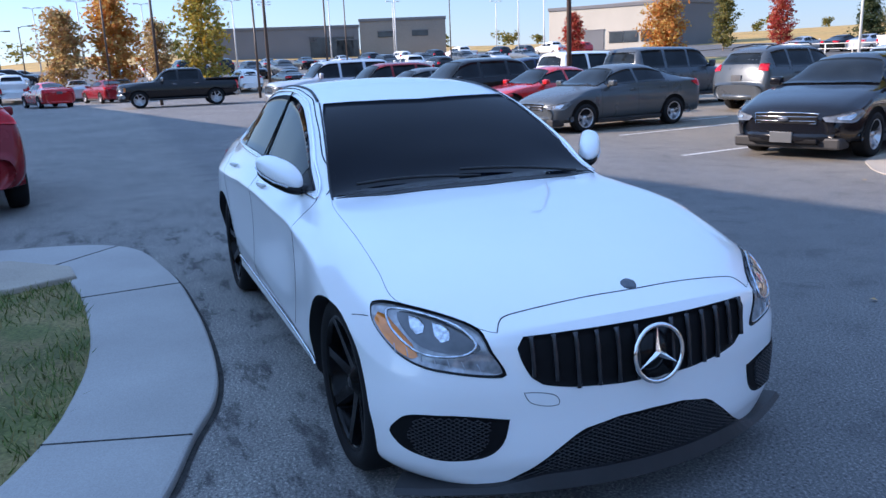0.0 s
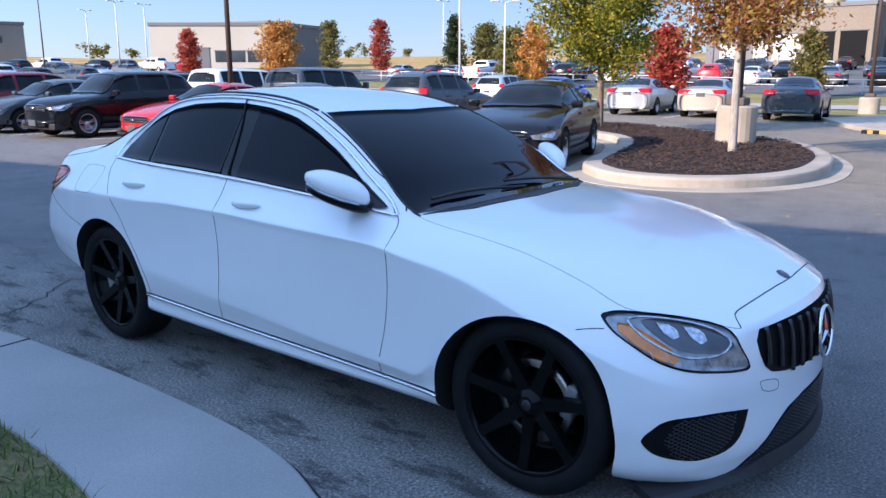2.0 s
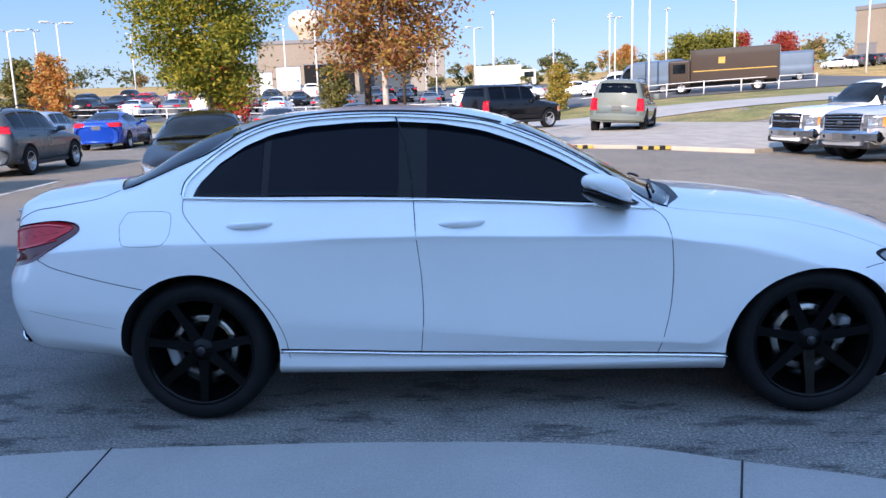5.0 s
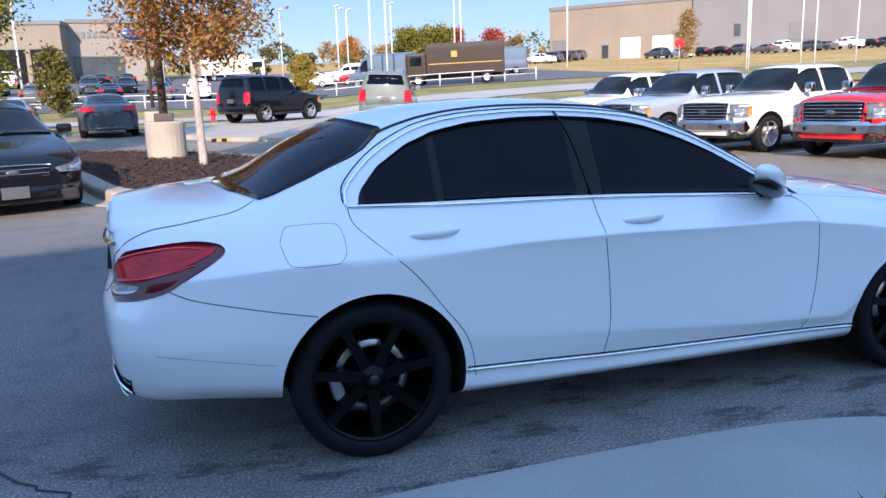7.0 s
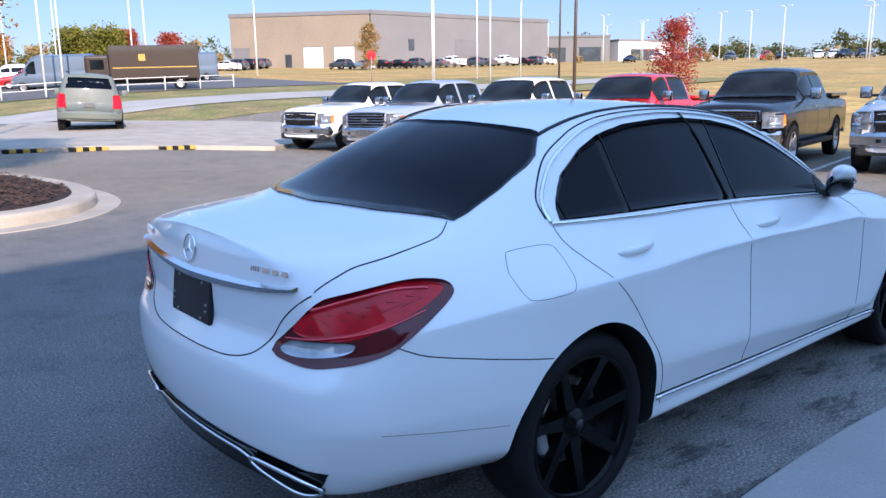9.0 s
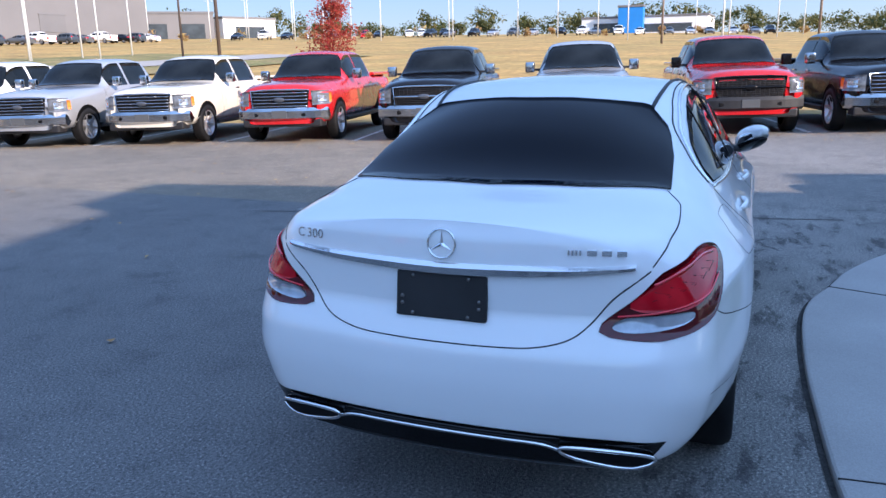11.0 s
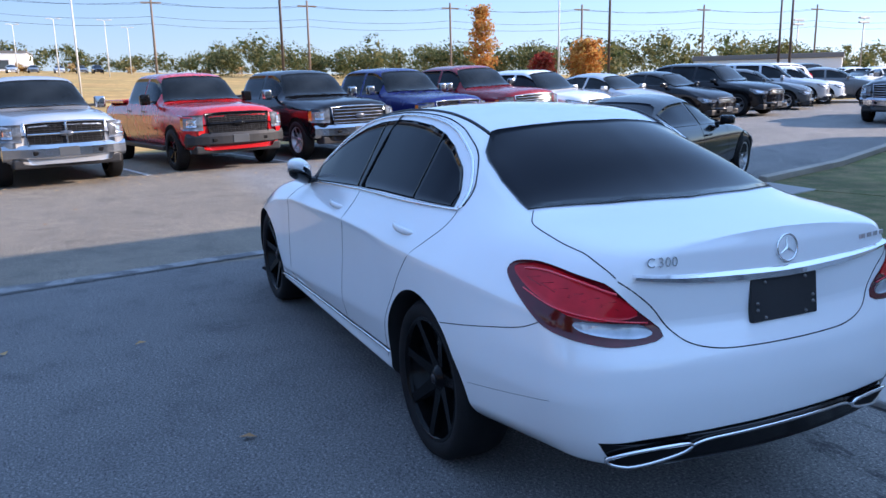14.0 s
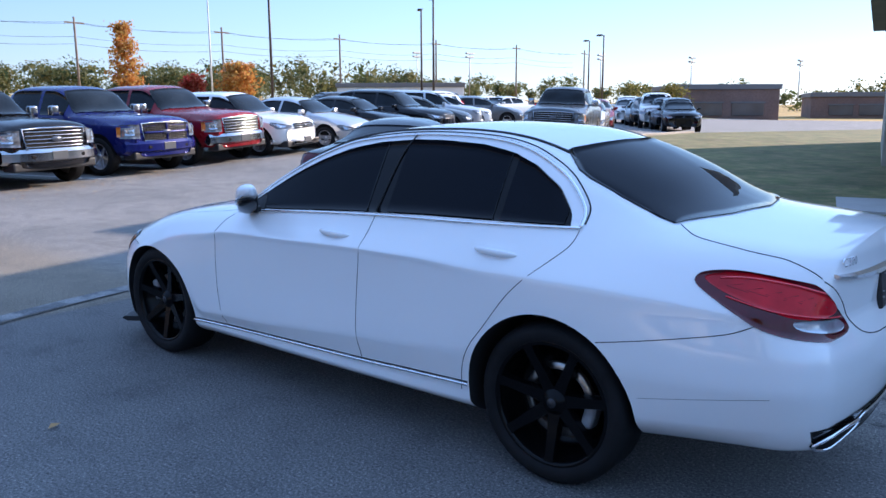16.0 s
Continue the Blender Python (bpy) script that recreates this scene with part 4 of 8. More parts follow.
for s in (-1, 1):
    side = (0, -s, 0)
    to3 = lambda pts: [(x, s * 0.7, z) for x, z in pts]
    plate_on("window_surround", to3(WIN), side, "black_gloss", 0.002, 44, 8)
    for nm, x0, x1 in (("front_window", -0.30, 0.52), ("rear_window_pane", -1.03, -0.42), ("quarter_window", -1.36, -1.06)):
        pts = clip_x(WIN, x0, x1)
        cx = sum(p[0] for p in pts) / len(pts)
        cz = sum(p[1] for p in pts) / len(pts)
        pts = [(cx + (x - cx) * 0.985, cz + (z - cz) * 0.97) for x, z in pts]
        plate_on(nm, to3(pts), side, "glass_tint", 0.0055, 24, 8)
    vs, fs = tube(laid_curve(hero_bvh, to3(CHR), side, 0.003, 6), 0.0085, 6)
    mesh_ob("window_trim", vs, fs, M["chrome"], sedan, label="bright window surround trim")
    vs, fs = tube(laid_curve(hero_bvh, to3(BELT), side, 0.003, 6), 0.0085, 6)
    mesh_ob("belt_trim", vs, fs, M["chrome"], sedan)
    drip = [(x - 0.012 if x < -0.5 else x + 0.012, z + 0.014) for x, z in CHR]
    seam(to3(drip), side, sedan, 0.0035, 0.0, name="door_frame_gap")
    for line in ([(0.70, 0.953), (0.745, 0.925), (0.768, 0.895), (0.776, 0.845), (0.784, 0.752), (0.786, 0.653), (0.773, 0.501), (0.728, 0.303)],
                 [(-0.358, 1.027), (-0.345, 0.89), (-0.33, 0.75), (-0.322, 0.649), (-0.321, 0.49), (-0.338, 0.322)],
                 [(-1.43, 1.044), (-1.42, 0.99), (-1.369, 0.934), (-1.202, 0.783), (-1.078, 0.621), (-1.006, 0.525), (-0.963, 0.425), (-0.946, 0.31)]):
        seam(to3(line), side, sedan, name="door_gap")
    seam(to3([(-0.445, 1.379), (-0.394, 1.256), (-0.358, 1.027)]), side, sedan, 0.004, 0.006, name="pillar_gap")
    sill = [(-0.985, 0.352), (-0.62, 0.338), (-0.30, 0.325), (0.35, 0.312), (0.751, 0.304), (1.03, 0.298)]
    seam(to3(sill), side, sedan, 0.004, -0.001, name="sill_gap")
    vs, fs = tube(laid_curve(hero_bvh, to3([(x, z - 0.011) for x, z in sill]), side, 0.003, 6), 0.0075, 6)
    mesh_ob("sill_trim", vs, fs, M["chrome"], sedan, label="thin chrome strip along the sill")
    for hx, hz in ((-1.098, 0.930), (-0.141, 0.913)):
        bmb = bmesh.new()
        bmesh.ops.create_uvsphere(bmb, u_segments=20, v_segments=12, radius=1)
        hit, nor = lay(hero_bvh, (hx, s * 3, hz), side)
        for v in bmb.verts:
            c = v.co
            px = math.copysign(abs(c.x) ** 0.6, c.x) * 0.108
            v.co = Vector((hx + px, hit.y + s * (0.024 - 0.022 * (px / 0.108) ** 2) + c.y * 0.011, hz + px * 0.04 + c.z * 0.0155))
        hd = part("door_handle", bmb, M["white_paint"], sedan, "white door handle", smooth=True)
    # door mirror: shell, dark foot, glass, repeater, swept back from the front corner of the door glass
    mir = new("door_mirror")
    mir.parent = sedan
    ax = Vector((-0.80, s * 0.56, 0.32)).normalized()
    nx = Vector((0.62, s * 0.78, 0)).normalized()
    mc = Vector((0.495, s * 0.842, 1.040))
    mm = Matrix((ax, nx, Vector((0, 0, 1)))).transposed().to_4x4()
    mm.translation = mc

    def shell(nm, a, front, back, hz, zoff, mtl, lab="", low=1.0):
        bmb = bmesh.new()
        bmesh.ops.create_uvsphere(bmb, u_segments=28, v_segments=18, radius=1)
        for v in bmb.verts:
            c = v.co.copy()
            t = (c.x + 1) / 2
            g = 0.72 + 0.28 * math.sin(math.pi * min(1, t * 0.85 + 0.25))
            v.co = mm @ Vector((math.copysign(abs(c.x) ** 0.75, c.x) * a, c.y * (front if c.y > 0 else back), zoff + math.copysign(abs(c.z) ** 0.8, c.z) * hz * g * (1.0 if c.z > 0 else low)))
        bmesh.ops.recalc_face_normals(bmb, faces=bmb.faces[:])
        return part(nm, bmb, M[mtl], mir, lab, smooth=True)

    shell("mirror_shell", 0.142, 0.068, 0.045, 0.068, 0.006, "white_paint", "white mirror housing", 0.75)
    shell("mirror_base", 0.140, 0.060, 0.05, 0.036, -0.036, "black_gloss", "black lower mirror housing")
    shell("mirror_glass", 0.112, 0.0, 0.050, 0.050, 0.0, "chrome", "mirror glass")
    part("mirror_foot", box_bm(0.50, 0.60, min(s * 0.72, s * 0.80), max(s * 0.72, s * 0.80), 0.955, 0.99, 0.012), M["black_plastic"], mir)
    vs, fs = tube([mm @ Vector(p) for p in ((-0.10, 0.058, -0.020), (-0.02, 0.068, -0.026), (0.07, 0.062, -0.022), (0.128, 0.034, -0.012))], 0.0045, 6)
    mesh_ob("indicator_strip", vs, fs, M["lamp_clear"], mir)
    plate_on("mirror_sail", to3([(0.46, 0.972), (0.50, 1.062), (0.66, 0.965), (0.64, 0.958)]), side, "black_plastic", 0.007, 12, 4)

    # head lamp
    dg_way = (-0.78, -s * 0.62, -0.05)
    lamp = new("headlight")
    lamp.parent = sedan
    HL = smooth_loop([(1.647, 0.78, 0.705), (1.66, 0.76, 0.718), (1.706, 0.725, 0.722), (1.84, 0.625, 0.705), (1.969, 0.531, 0.668), (2.017, 0.512, 0.608), (2.05, 0.475, 0.535), (2.029, 0.536, 0.529), (1.982, 0.624, 0.541), (1.917, 0.699, 0.553), (1.841, 0.75, 0.58), (1.761, 0.78, 0.625), (1.695, 0.791, 0.664)], 3)
    mir3 = lambda pts: [(x, s * y, z) for x, y, z in pts]
    plate_on("lamp_rim", mir3(HL), dg_way, "black_gloss", 0.002, 30, 8, lamp)
    cx, cy, cz = (sum(p[i] for p in HL) / len(HL) for i in range(3))
    plate_on("lamp_glass", mir3([(cx + (x - cx) * 0.95, cy + (y - cy) * 0.95, cz + (z - cz) * 0.90) for x, y, z in HL]), dg_way, "lamp_grey", 0.004, 30, 8, lamp, "clear grey headlight lens")
    plate_on("reflector", mir3(smooth_loop([(1.755, 0.72, 0.695), (1.835, 0.642, 0.690), (1.935, 0.578, 0.662), (1.995, 0.54, 0.622), (1.99, 0.575, 0.600), (1.916, 0.67, 0.605), (1.845, 0.715, 0.635)], 4)), dg_way, "lamp_dark", 0.0055, 24, 6, lamp)
    for px, py, pz, pr in ((1.822, 0.680, 0.664, 0.030), (1.893, 0.626, 0.650, 0.032)):
        facets = ((-1.0, 0.75), (0.2, 0.95), (1.0, 0.45), (1.05, -0.35), (0.35, -0.80), (-0.55, -0.30))
        bowl = [(px + 0.62 * pr * u, py - 0.78 * pr * u, pz + pr * 0.85 * v - 0.2 * pr * u) for u, v in facets]
        plate_on("lamp_bowl", mir3(bowl), dg_way, "lamp_bowl", 0.008, 12, 5, lamp, "bright faceted headlight reflector")
    eye = mir3(smooth_loop([(1.715, 0.735, 0.700), (1.80, 0.672, 0.700), (1.92, 0.585, 0.672), (1.985, 0.548, 0.628), (1.975, 0.592, 0.595), (1.905, 0.682, 0.592), (1.83, 0.728, 0.622), (1.755, 0.745, 0.662)], 4))
    vs, fs = tube(laid_curve(hero_bvh, eye, dg_way, 0.006, 1, True, smooth=False), 0.0045, 6, True)
    mesh_ob("light_guide", vs, fs, M["lamp_bowl"], lamp, label="pale light guide loop")
    for q in range(7):
        u = q / 6
        p0, p1 = Vector((1.80, 0.745, 0.612)).lerp(Vector((2.01, 0.56, 0.572)), u), Vector((1.815, 0.745, 0.585)).lerp(Vector((2.02, 0.55, 0.548)), u)
        vs, fs = tube(laid_curve(hero_bvh, mir3([tuple(p0), tuple(p0.lerp(p1, 0.5)), tuple(p1)]), dg_way, 0.0055, 3), 0.002, 5)
        mesh_ob("lens_rib", vs, fs, M["lamp_clear"], lamp)
    plate_on("side_marker", mir3([(1.700, 0.772, 0.690), (1.745, 0.755, 0.684), (1.80, 0.735, 0.655), (1.862, 0.708, 0.615), (1.885, 0.698, 0.585), (1.872, 0.712, 0.575), (1.835, 0.742, 0.588), (1.764, 0.772, 0.630), (1.706, 0.782, 0.668)]), dg_way, "lamp_amber", 0.006, 16, 4, lamp, "amber side marker")

    # front bumper vents
    fog = smooth_loop([(1.852, 0.795, 0.33), (1.876, 0.778, 0.372), (1.918, 0.744, 0.405), (2.003, 0.641, 0.411), (2.075, 0.49, 0.395), (2.08, 0.478, 0.385), (2.072, 0.492, 0.315), (2.05, 0.545, 0.265), (2.004, 0.651, 0.252), (1.946, 0.728, 0.264), (1.889, 0.771, 0.285)], 3)
    vent = plate_on("bumper_vent", mir3(fog), (-0.85, -s * 0.5, 0), "deep_black", 0.002, 26, 8, label="black honeycomb bumper vent")
    lattice(mir3(fog), (-0.85, -s * 0.5, 0), 0.03, vent, 0.45, 0.0018, 0.005)
    seam(mir3([(1.665, 0.79, 0.672), (1.63, 0.81, 0.668), (1.585, 0.83, 0.66)]), (-0.4, -s, 0), sedan, name="bumper_gap")
    hoodside = [(2.005, 0.489, 0.66), (1.969, 0.531, 0.672), (1.84, 0.63, 0.71), (1.709, 0.716, 0.73), (1.55, 0.718, 0.79), (1.377, 0.722, 0.85), (1.2, 0.722, 0.89), (0.942, 0.71, 0.925), (0.80, 0.685, 0.942)]
    seam(mir3(hoodside), (-0.2, -s * 0.4, -1), sedan, 0.0013, name="bonnet_gap")

    # tail lamp
    rear_way = (0.76, -s * 0.65, 0)
    lamp = new("tail_light")
    lamp.parent = sedan
    TL = smooth_loop([(-2.358, 0.471, 0.753), (-2.323, 0.546, 0.839), (-2.285, 0.615, 0.912), (-2.249, 0.65, 0.931), (-2.148, 0.695, 0.951), (-2.048, 0.722, 0.956), (-1.974, 0.752, 0.944), (-1.951, 0.772, 0.921), (-1.971, 0.785, 0.895), (-2.042, 0.792, 0.852), (-2.116, 0.789, 0.81), (-2.184, 0.777, 0.773), (-2.244, 0.747, 0.752), (-2.299, 0.698, 0.74), (-2.343, 0.604, 0.732)], 3)
    TL = [(x + 0.032 * smooth01((x + 2.28) / 0.12), y, z) for x, y, z in TL]
    plate_on("lamp_base", mir3(TL), rear_way, "lamp_red_dark", 0.003, 30, 8, lamp, "dark red tail light")
    plate_on("brake_lens", mir3(smooth_loop([(-2.318, 0.545, 0.825), (-2.28, 0.62, 0.90), (-2.128, 0.70, 0.942), (-2.02, 0.728, 0.947), (-1.95, 0.76, 0.928), (-2.015, 0.78, 0.892), (-2.12, 0.772, 0.855), (-2.25, 0.70, 0.812)], 4)), rear_way, "lamp_red", 0.006, 26, 6, lamp, "bright red brake lens")
    plate_on("reverse_lens", mir3(smooth_loop([(-2.343, 0.505, 0.768), (-2.325, 0.55, 0.796), (-2.27, 0.665, 0.806), (-2.235, 0.72, 0.802), (-2.262, 0.71, 0.776), (-2.327, 0.615, 0.757), (-2.345, 0.54, 0.754)], 4)), rear_way, "lamp_clear", 0.006, 22, 4, lamp, "clear reversing lens")
    vs, fs = tube(laid_curve(hero_bvh, mir3([(-2.335, 0.52, 0.800), (-2.28, 0.665, 0.818), (-2.17, 0.755, 0.838), (-2.04, 0.785, 0.872)]), rear_way, 0.007, 6), 0.003, 5)
    mesh_ob("light_guide", vs, fs, M["lamp_red_glow"], lamp)
    vs, fs = tube(laid_curve(hero_bvh, mir3([(-2.29, 0.60, 0.892), (-2.20, 0.672, 0.921), (-2.08, 0.716, 0.934), (-2.0, 0.75, 0.928)]), rear_way, 0.007, 6), 0.0045, 5)
    mesh_ob("light_guide", vs, fs, M["lamp_red_glow"], lamp)
    for q in range(6):
        u = q / 5
        tip = Vector((-2.03, 0.762, 0.905)).lerp(Vector((-2.27, 0.645, 0.862)), u)
        back, fwd = Vector((-0.045, -0.022, 0.010)), Vector((-0.020, 0.008, -0.026))
        vs, fs = tube(laid_curve(hero_bvh, mir3([tuple(tip + back), tuple(tip), tuple(tip + back + fwd)]), rear_way, 0.006, 1, smooth=False), 0.0012, 5)
        mesh_ob("chevron", vs, fs, M["lamp_red_dark"], lamp)
    seam(mir3([(-1.79, 0.60, 1.10), (-1.814, 0.615, 1.076), (-1.856, 0.64, 1.055), (-1.92, 0.65, 1.043), (-2.057, 0.655, 1.022), (-2.168, 0.645, 1.005), (-2.235, 0.635, 0.98), (-2.29, 0.605, 0.931)]), (0.25, -s * 0.4, -1), sedan, 0.0026, name="boot_gap")
    seam(mir3([(-2.16, 0.778, 0.80), (-2.10, 0.807, 0.768), (-2.033, 0.828, 0.743), (-1.875, 0.863, 0.708), (-1.70, 0.88, 0.672), (-1.595, 0.89, 0.652)]), side, sedan, name="bumper_gap")
    # thin dark line drawn for the shade of the bumper's lower crease
    seam(mir3([(-2.20, 0.80, 0.54), (-2.02, 0.841, 0.508), (-1.76, 0.865, 0.464)]), side, sedan, 0.0010, -0.0004, name="bumper_crease")
    # tail pipes
    EX = [(-2.395, 0.635, 0.368), (-2.412, 0.575, 0.392), (-2.453, 0.385, 0.398), (-2.445, 0.395, 0.366), (-2.40, 0.535, 0.336), (-2.385, 0.615, 0.344)]
    pipe = new("tail_pipe")
    pipe.parent = sedan
    loop = smooth_loop(mir3(EX), 5)
    plate_on("pipe_mouth", loop, BACK, "deep_black", 0.013, 18, 4, pipe)
    vs, fs = tube(laid_curve(hero_bvh, loop, BACK, 0.014, 1, True, smooth=False), 0.007, 6, True)
    mesh_ob("pipe_trim", vs, fs, M["chrome"], pipe, label="chrome tail pipe trim")

seam([(-2.29, 0.605, 0.931), (-2.332, 0.51, 0.852), (-2.353, 0.447, 0.773), (-2.392, 0.385, 0.726), (-2.427, 0.285, 0.701), (-2.445, 0.155, 0.695), (-2.449, 0.0, 0.694), (-2.445, -0.155, 0.695), (-2.427, -0.285, 0.701), (-2.392, -0.385, 0.726), (-2.353, -0.447, 0.773), (-2.332, -0.51, 0.852), (-2.29, -0.605, 0.931)], BACK, sedan, 0.0026, name="boot_gap")
seam([(2.005, -0.489, 0.66), (1.98, -0.469, 0.685), (1.97, -0.442, 0.698), (1.981, -0.368, 0.71), (2.006, -0.159, 0.729), (2.015, 0.0, 0.731), (2.006, 0.159, 0.729), (1.981, 0.368, 0.71), (1.97, 0.442, 0.698), (1.98, 0.469, 0.685), (2.005, 0.489, 0.66)], (-0.8, 0, -0.6), sedan, 0.0025, name="bonnet_gap")
seam([(-1.712, -0.82, 0.935), (-1.69, -0.79, 0.982), (-1.655, -0.78, 0.992), (-1.51, -0.78, 0.992), (-1.472, -0.80, 0.97), (-1.463, -0.86, 0.90), (-1.48, -0.87, 0.866), (-1.515, -0.87, 0.85), (-1.655, -0.86, 0.85), (-1.692, -0.85, 0.872), (-1.712, -0.82, 0.935)], (0, 1, 0), sedan, 0.0013, name="fuel_flap_gap")
seam([(2.12, -0.43, 0.478), (2.13, -0.38, 0.475), (2.142, -0.335, 0.462), (2.148, -0.325, 0.435), (2.135, -0.36, 0.43), (2.12, -0.41, 0.445), (2.12, -0.43, 0.478)], FRONT, sedan, 0.0015, name="tow_cover_gap")

# radiator grille
GR_TOP = [(2.046, -0.44, 0.612), (2.042, -0.42, 0.646), (2.082, -0.277, 0.653), (2.106, -0.11, 0.657), (2.11, 0, 0.658)]
GR_LOW = [(2.16, 0, 0.476), (2.158, -0.124, 0.475), (2.126, -0.293, 0.485), (2.102, -0.371, 0.498), (2.082, -0.409, 0.525), (2.059, -0.433, 0.576)]
GRL = GR_TOP + [(x, -y, z) for x, y, z in GR_TOP[-2::-1]] + [(x, -y, z) for x, y, z in GR_LOW[::-1]] + GR_LOW[1:]
grille = new("grille")
grille.parent = sedan
plate_on("grille_backing", GRL, FRONT, "deep_black", 0.002, 40, 8, grille)
for k in range(-6, 7):
    y = k * 0.0665
    if k == 0:
        continue
    top = 0.648 if abs(y) < 0.4 else 0.63
    low = 0.482 if abs(y) < 0.3 else 0.50 + (abs(y) - 0.3) * 0.25
    pts = laid_curve(hero_bvh, [(2.1, y, top), (2.1, y, (top + low) / 2), (2.1, y, low)], FRONT, 0.012, 4)
    vs, fs = tube(pts, 0.0085, 6)
    mesh_ob("grille_bar", vs, fs, M["grille_bar"], grille)
INT_HALF = [(0.12, 0.366), (0.25, 0.338), (0.33, 0.275), (0.40, 0.215), (0.47, 0.168), (0.25, 0.172)]
INT = [(2.17 - 0.3 * y * y, -y, z) for y, z in INT_HALF[4::-1]] + [(2.174, 0, 0.37)] + [(2.17 - 0.3 * y * y, y, z) for y, z in INT_HALF] + [(2.18, 0, 0.175), (2.15, -0.25, 0.172)]
intake = plate_on("lower_intake", INT, FRONT, "deep_black", 0.002, 36, 6, label="black mesh lower air intake")
lattice(INT, FRONT, 0.03, intake, 0.45, 0.0018, 0.005)
lip = []
for k in range(41):
    y = -0.80 + 1.60 * k / 40
    xx = 2.168 - 0.42 * y * y * 1.02
    lip.append((xx, y, 0.158 - 0.012 * (abs(y) / 0.8) ** 3))
vs, fs = [], []
for x, y, z in lip:
    n = Vector((1, 0.84 * y, 0)).normalized()
    p = Vector((x, y, z))
    vs += [p + n * -0.10 + Vector((0, 0, 0.004 + 0.034 * (1 - smooth01((abs(y) - 0.34) / 0.2)))), p + n * 0.004 + Vector((0, 0, 0.004 + 0.034 * (1 - smooth01((abs(y) - 0.34) / 0.2)))), p + n * 0.02 + Vector((0, 0, -0.012)), p + n * -0.02 + Vector((0, 0, -0.028)), p + n * -0.12 + Vector((0, 0, -0.028))]
fs = [(i * 5 + j, i * 5 + (j + 1) % 5, i * 5 + 5 + (j + 1) % 5, i * 5 + 5 + j) for i in range(40) for j in range(5)] + [(4, 3, 2, 1, 0), tuple(200 + j for j in range(5))]
mesh_ob("front_lip", vs, fs, M["black_plastic"], sedan, smooth=False, label="scuffed dark front lip")


def star_badge(name, centre, normal, r, parent):
    """Ring with three tapering arms."""
    b = new(name)
    b.parent = parent
    n = Vector(normal).normalized()
    u = Vector((0, 0, 1)).cross(n).normalized()
    v = n.cross(u)
    c = Vector(centre)
    vs, fs = tube([c + r * (math.cos(a) * u + math.sin(a) * v) for a in np.linspace(0, 2 * math.pi, 37)[:-1]], r * 0.085, 8, True)
    mesh_ob("badge_ring", vs, fs, M["chrome"], b)
    for k in range(3):
        a = math.pi / 2 + k * 2 * math.pi / 3
        d = math.cos(a) * u + math.sin(a) * v
        w = n.cross(d)
        vs = [c + d * r * 0.97, c + w * r * 0.13, c - w * r * 0.13, c + n * r * 0.10, c - d * r * 0.12]
        mesh_ob("badge_arm", vs, [(0, 3, 1), (0, 2, 3), (1, 3, 4), (4, 3, 2), (0, 1, 4, 2)], M["chrome"], b, smooth=False)
    return b


fb = star_badge("front_badge", (2.168, 0, 0.557), (1, 0, 0.24), 0.090, sedan)
vs, fs = lathe([(0.0, 0.0), (0.082, 0.0), (0.082, -0.02)], 32, "x")
bk = mesh_ob("badge_backing", [Vector((2.157, 0, 0.557)) + Matrix.Rotation(-0.23, 3, "Y") @ Vector(v) for v in vs], fs, M["black_gloss"], fb)
hit, nor = lay(hero_bvh, (-5, 0, 0.992), BACK)
star_badge("boot_badge", hit + Vector((-0.004, 0, 0)), (-1, 0, 0.12), 0.044, sedan)
vs, fs = lathe([(0.0, 0.007), (0.016, 0.0065), (0.024, 0.005), (0.028, -0.002)], 24, "z")
hit, nor = lay(hero_bvh, (1.992, 0, 2), TOP)
nor = nor if nor.z > 0 else -nor
mesh_ob("bonnet_badge", [hit + nor.to_track_quat("Z", "Y").to_matrix() @ Vector(v) for v in vs], fs, M["badge_grey"], sedan, label="small round bonnet badge")

# boot lid: chrome bar, plate, lettering
bar = laid_curve(hero_bvh, [(-2.3, y, z) for y, z in ((0.565, 0.945), (0.414, 0.932), (0.219, 0.924), (0, 0.919), (-0.219, 0.924), (-0.414, 0.932), (-0.565, 0.945))], BACK, 0.004, 8)
vs = []
for p in bar:
    h = 0.017 - 0.010 * (abs(p.y) / 0.565) ** 2
    vs += [p + Vector((0, 0, h)), p + Vector((-0.016, 0, h * 0.3)), p + Vector((-0.010, 0, -h)), p + Vector((0.02, 0, -h)), p + Vector((0.02, 0, h))]
n = len(bar)
fs = [(i * 5 + j, i * 5 + (j + 1) % 5, i * 5 + 5 + (j + 1) % 5, i * 5 + 5 + j) for i in range(n - 1) for j in range(5)] + [(4, 3, 2, 1, 0), tuple((n - 1) * 5 + j for j in range(5))]
mesh_ob("boot_trim", vs, fs, M["chrome"], sedan, smooth=False, label="chrome bar across the boot lid")
plate_m = Matrix.Translation((-2.392, 0.003, 0.829)) @ Matrix.Rotation(radians(7), 4, "Y")
bm = box_bm(-0.010, 0.012, -0.147, 0.147, -0.071, 0.071, 0.006)
bmesh.ops.transform(bm, matrix=plate_m, verts=bm.verts[:])
plate = part("number_plate", bm, M["black_plastic"], sedan, "blank black plate panel")
for by in (-0.125, 0.125):
    for bz in (-0.03, -0.008):
        vs, fs = lathe([(0, -0.0155), (0.005, -0.0145), (0.006, -0.01)], 10, "x")
        mesh_ob("bolt", [plate_m @ (Vector(v) + Vector((0, by, bz))) for v in vs], fs, M["steel"], plate)
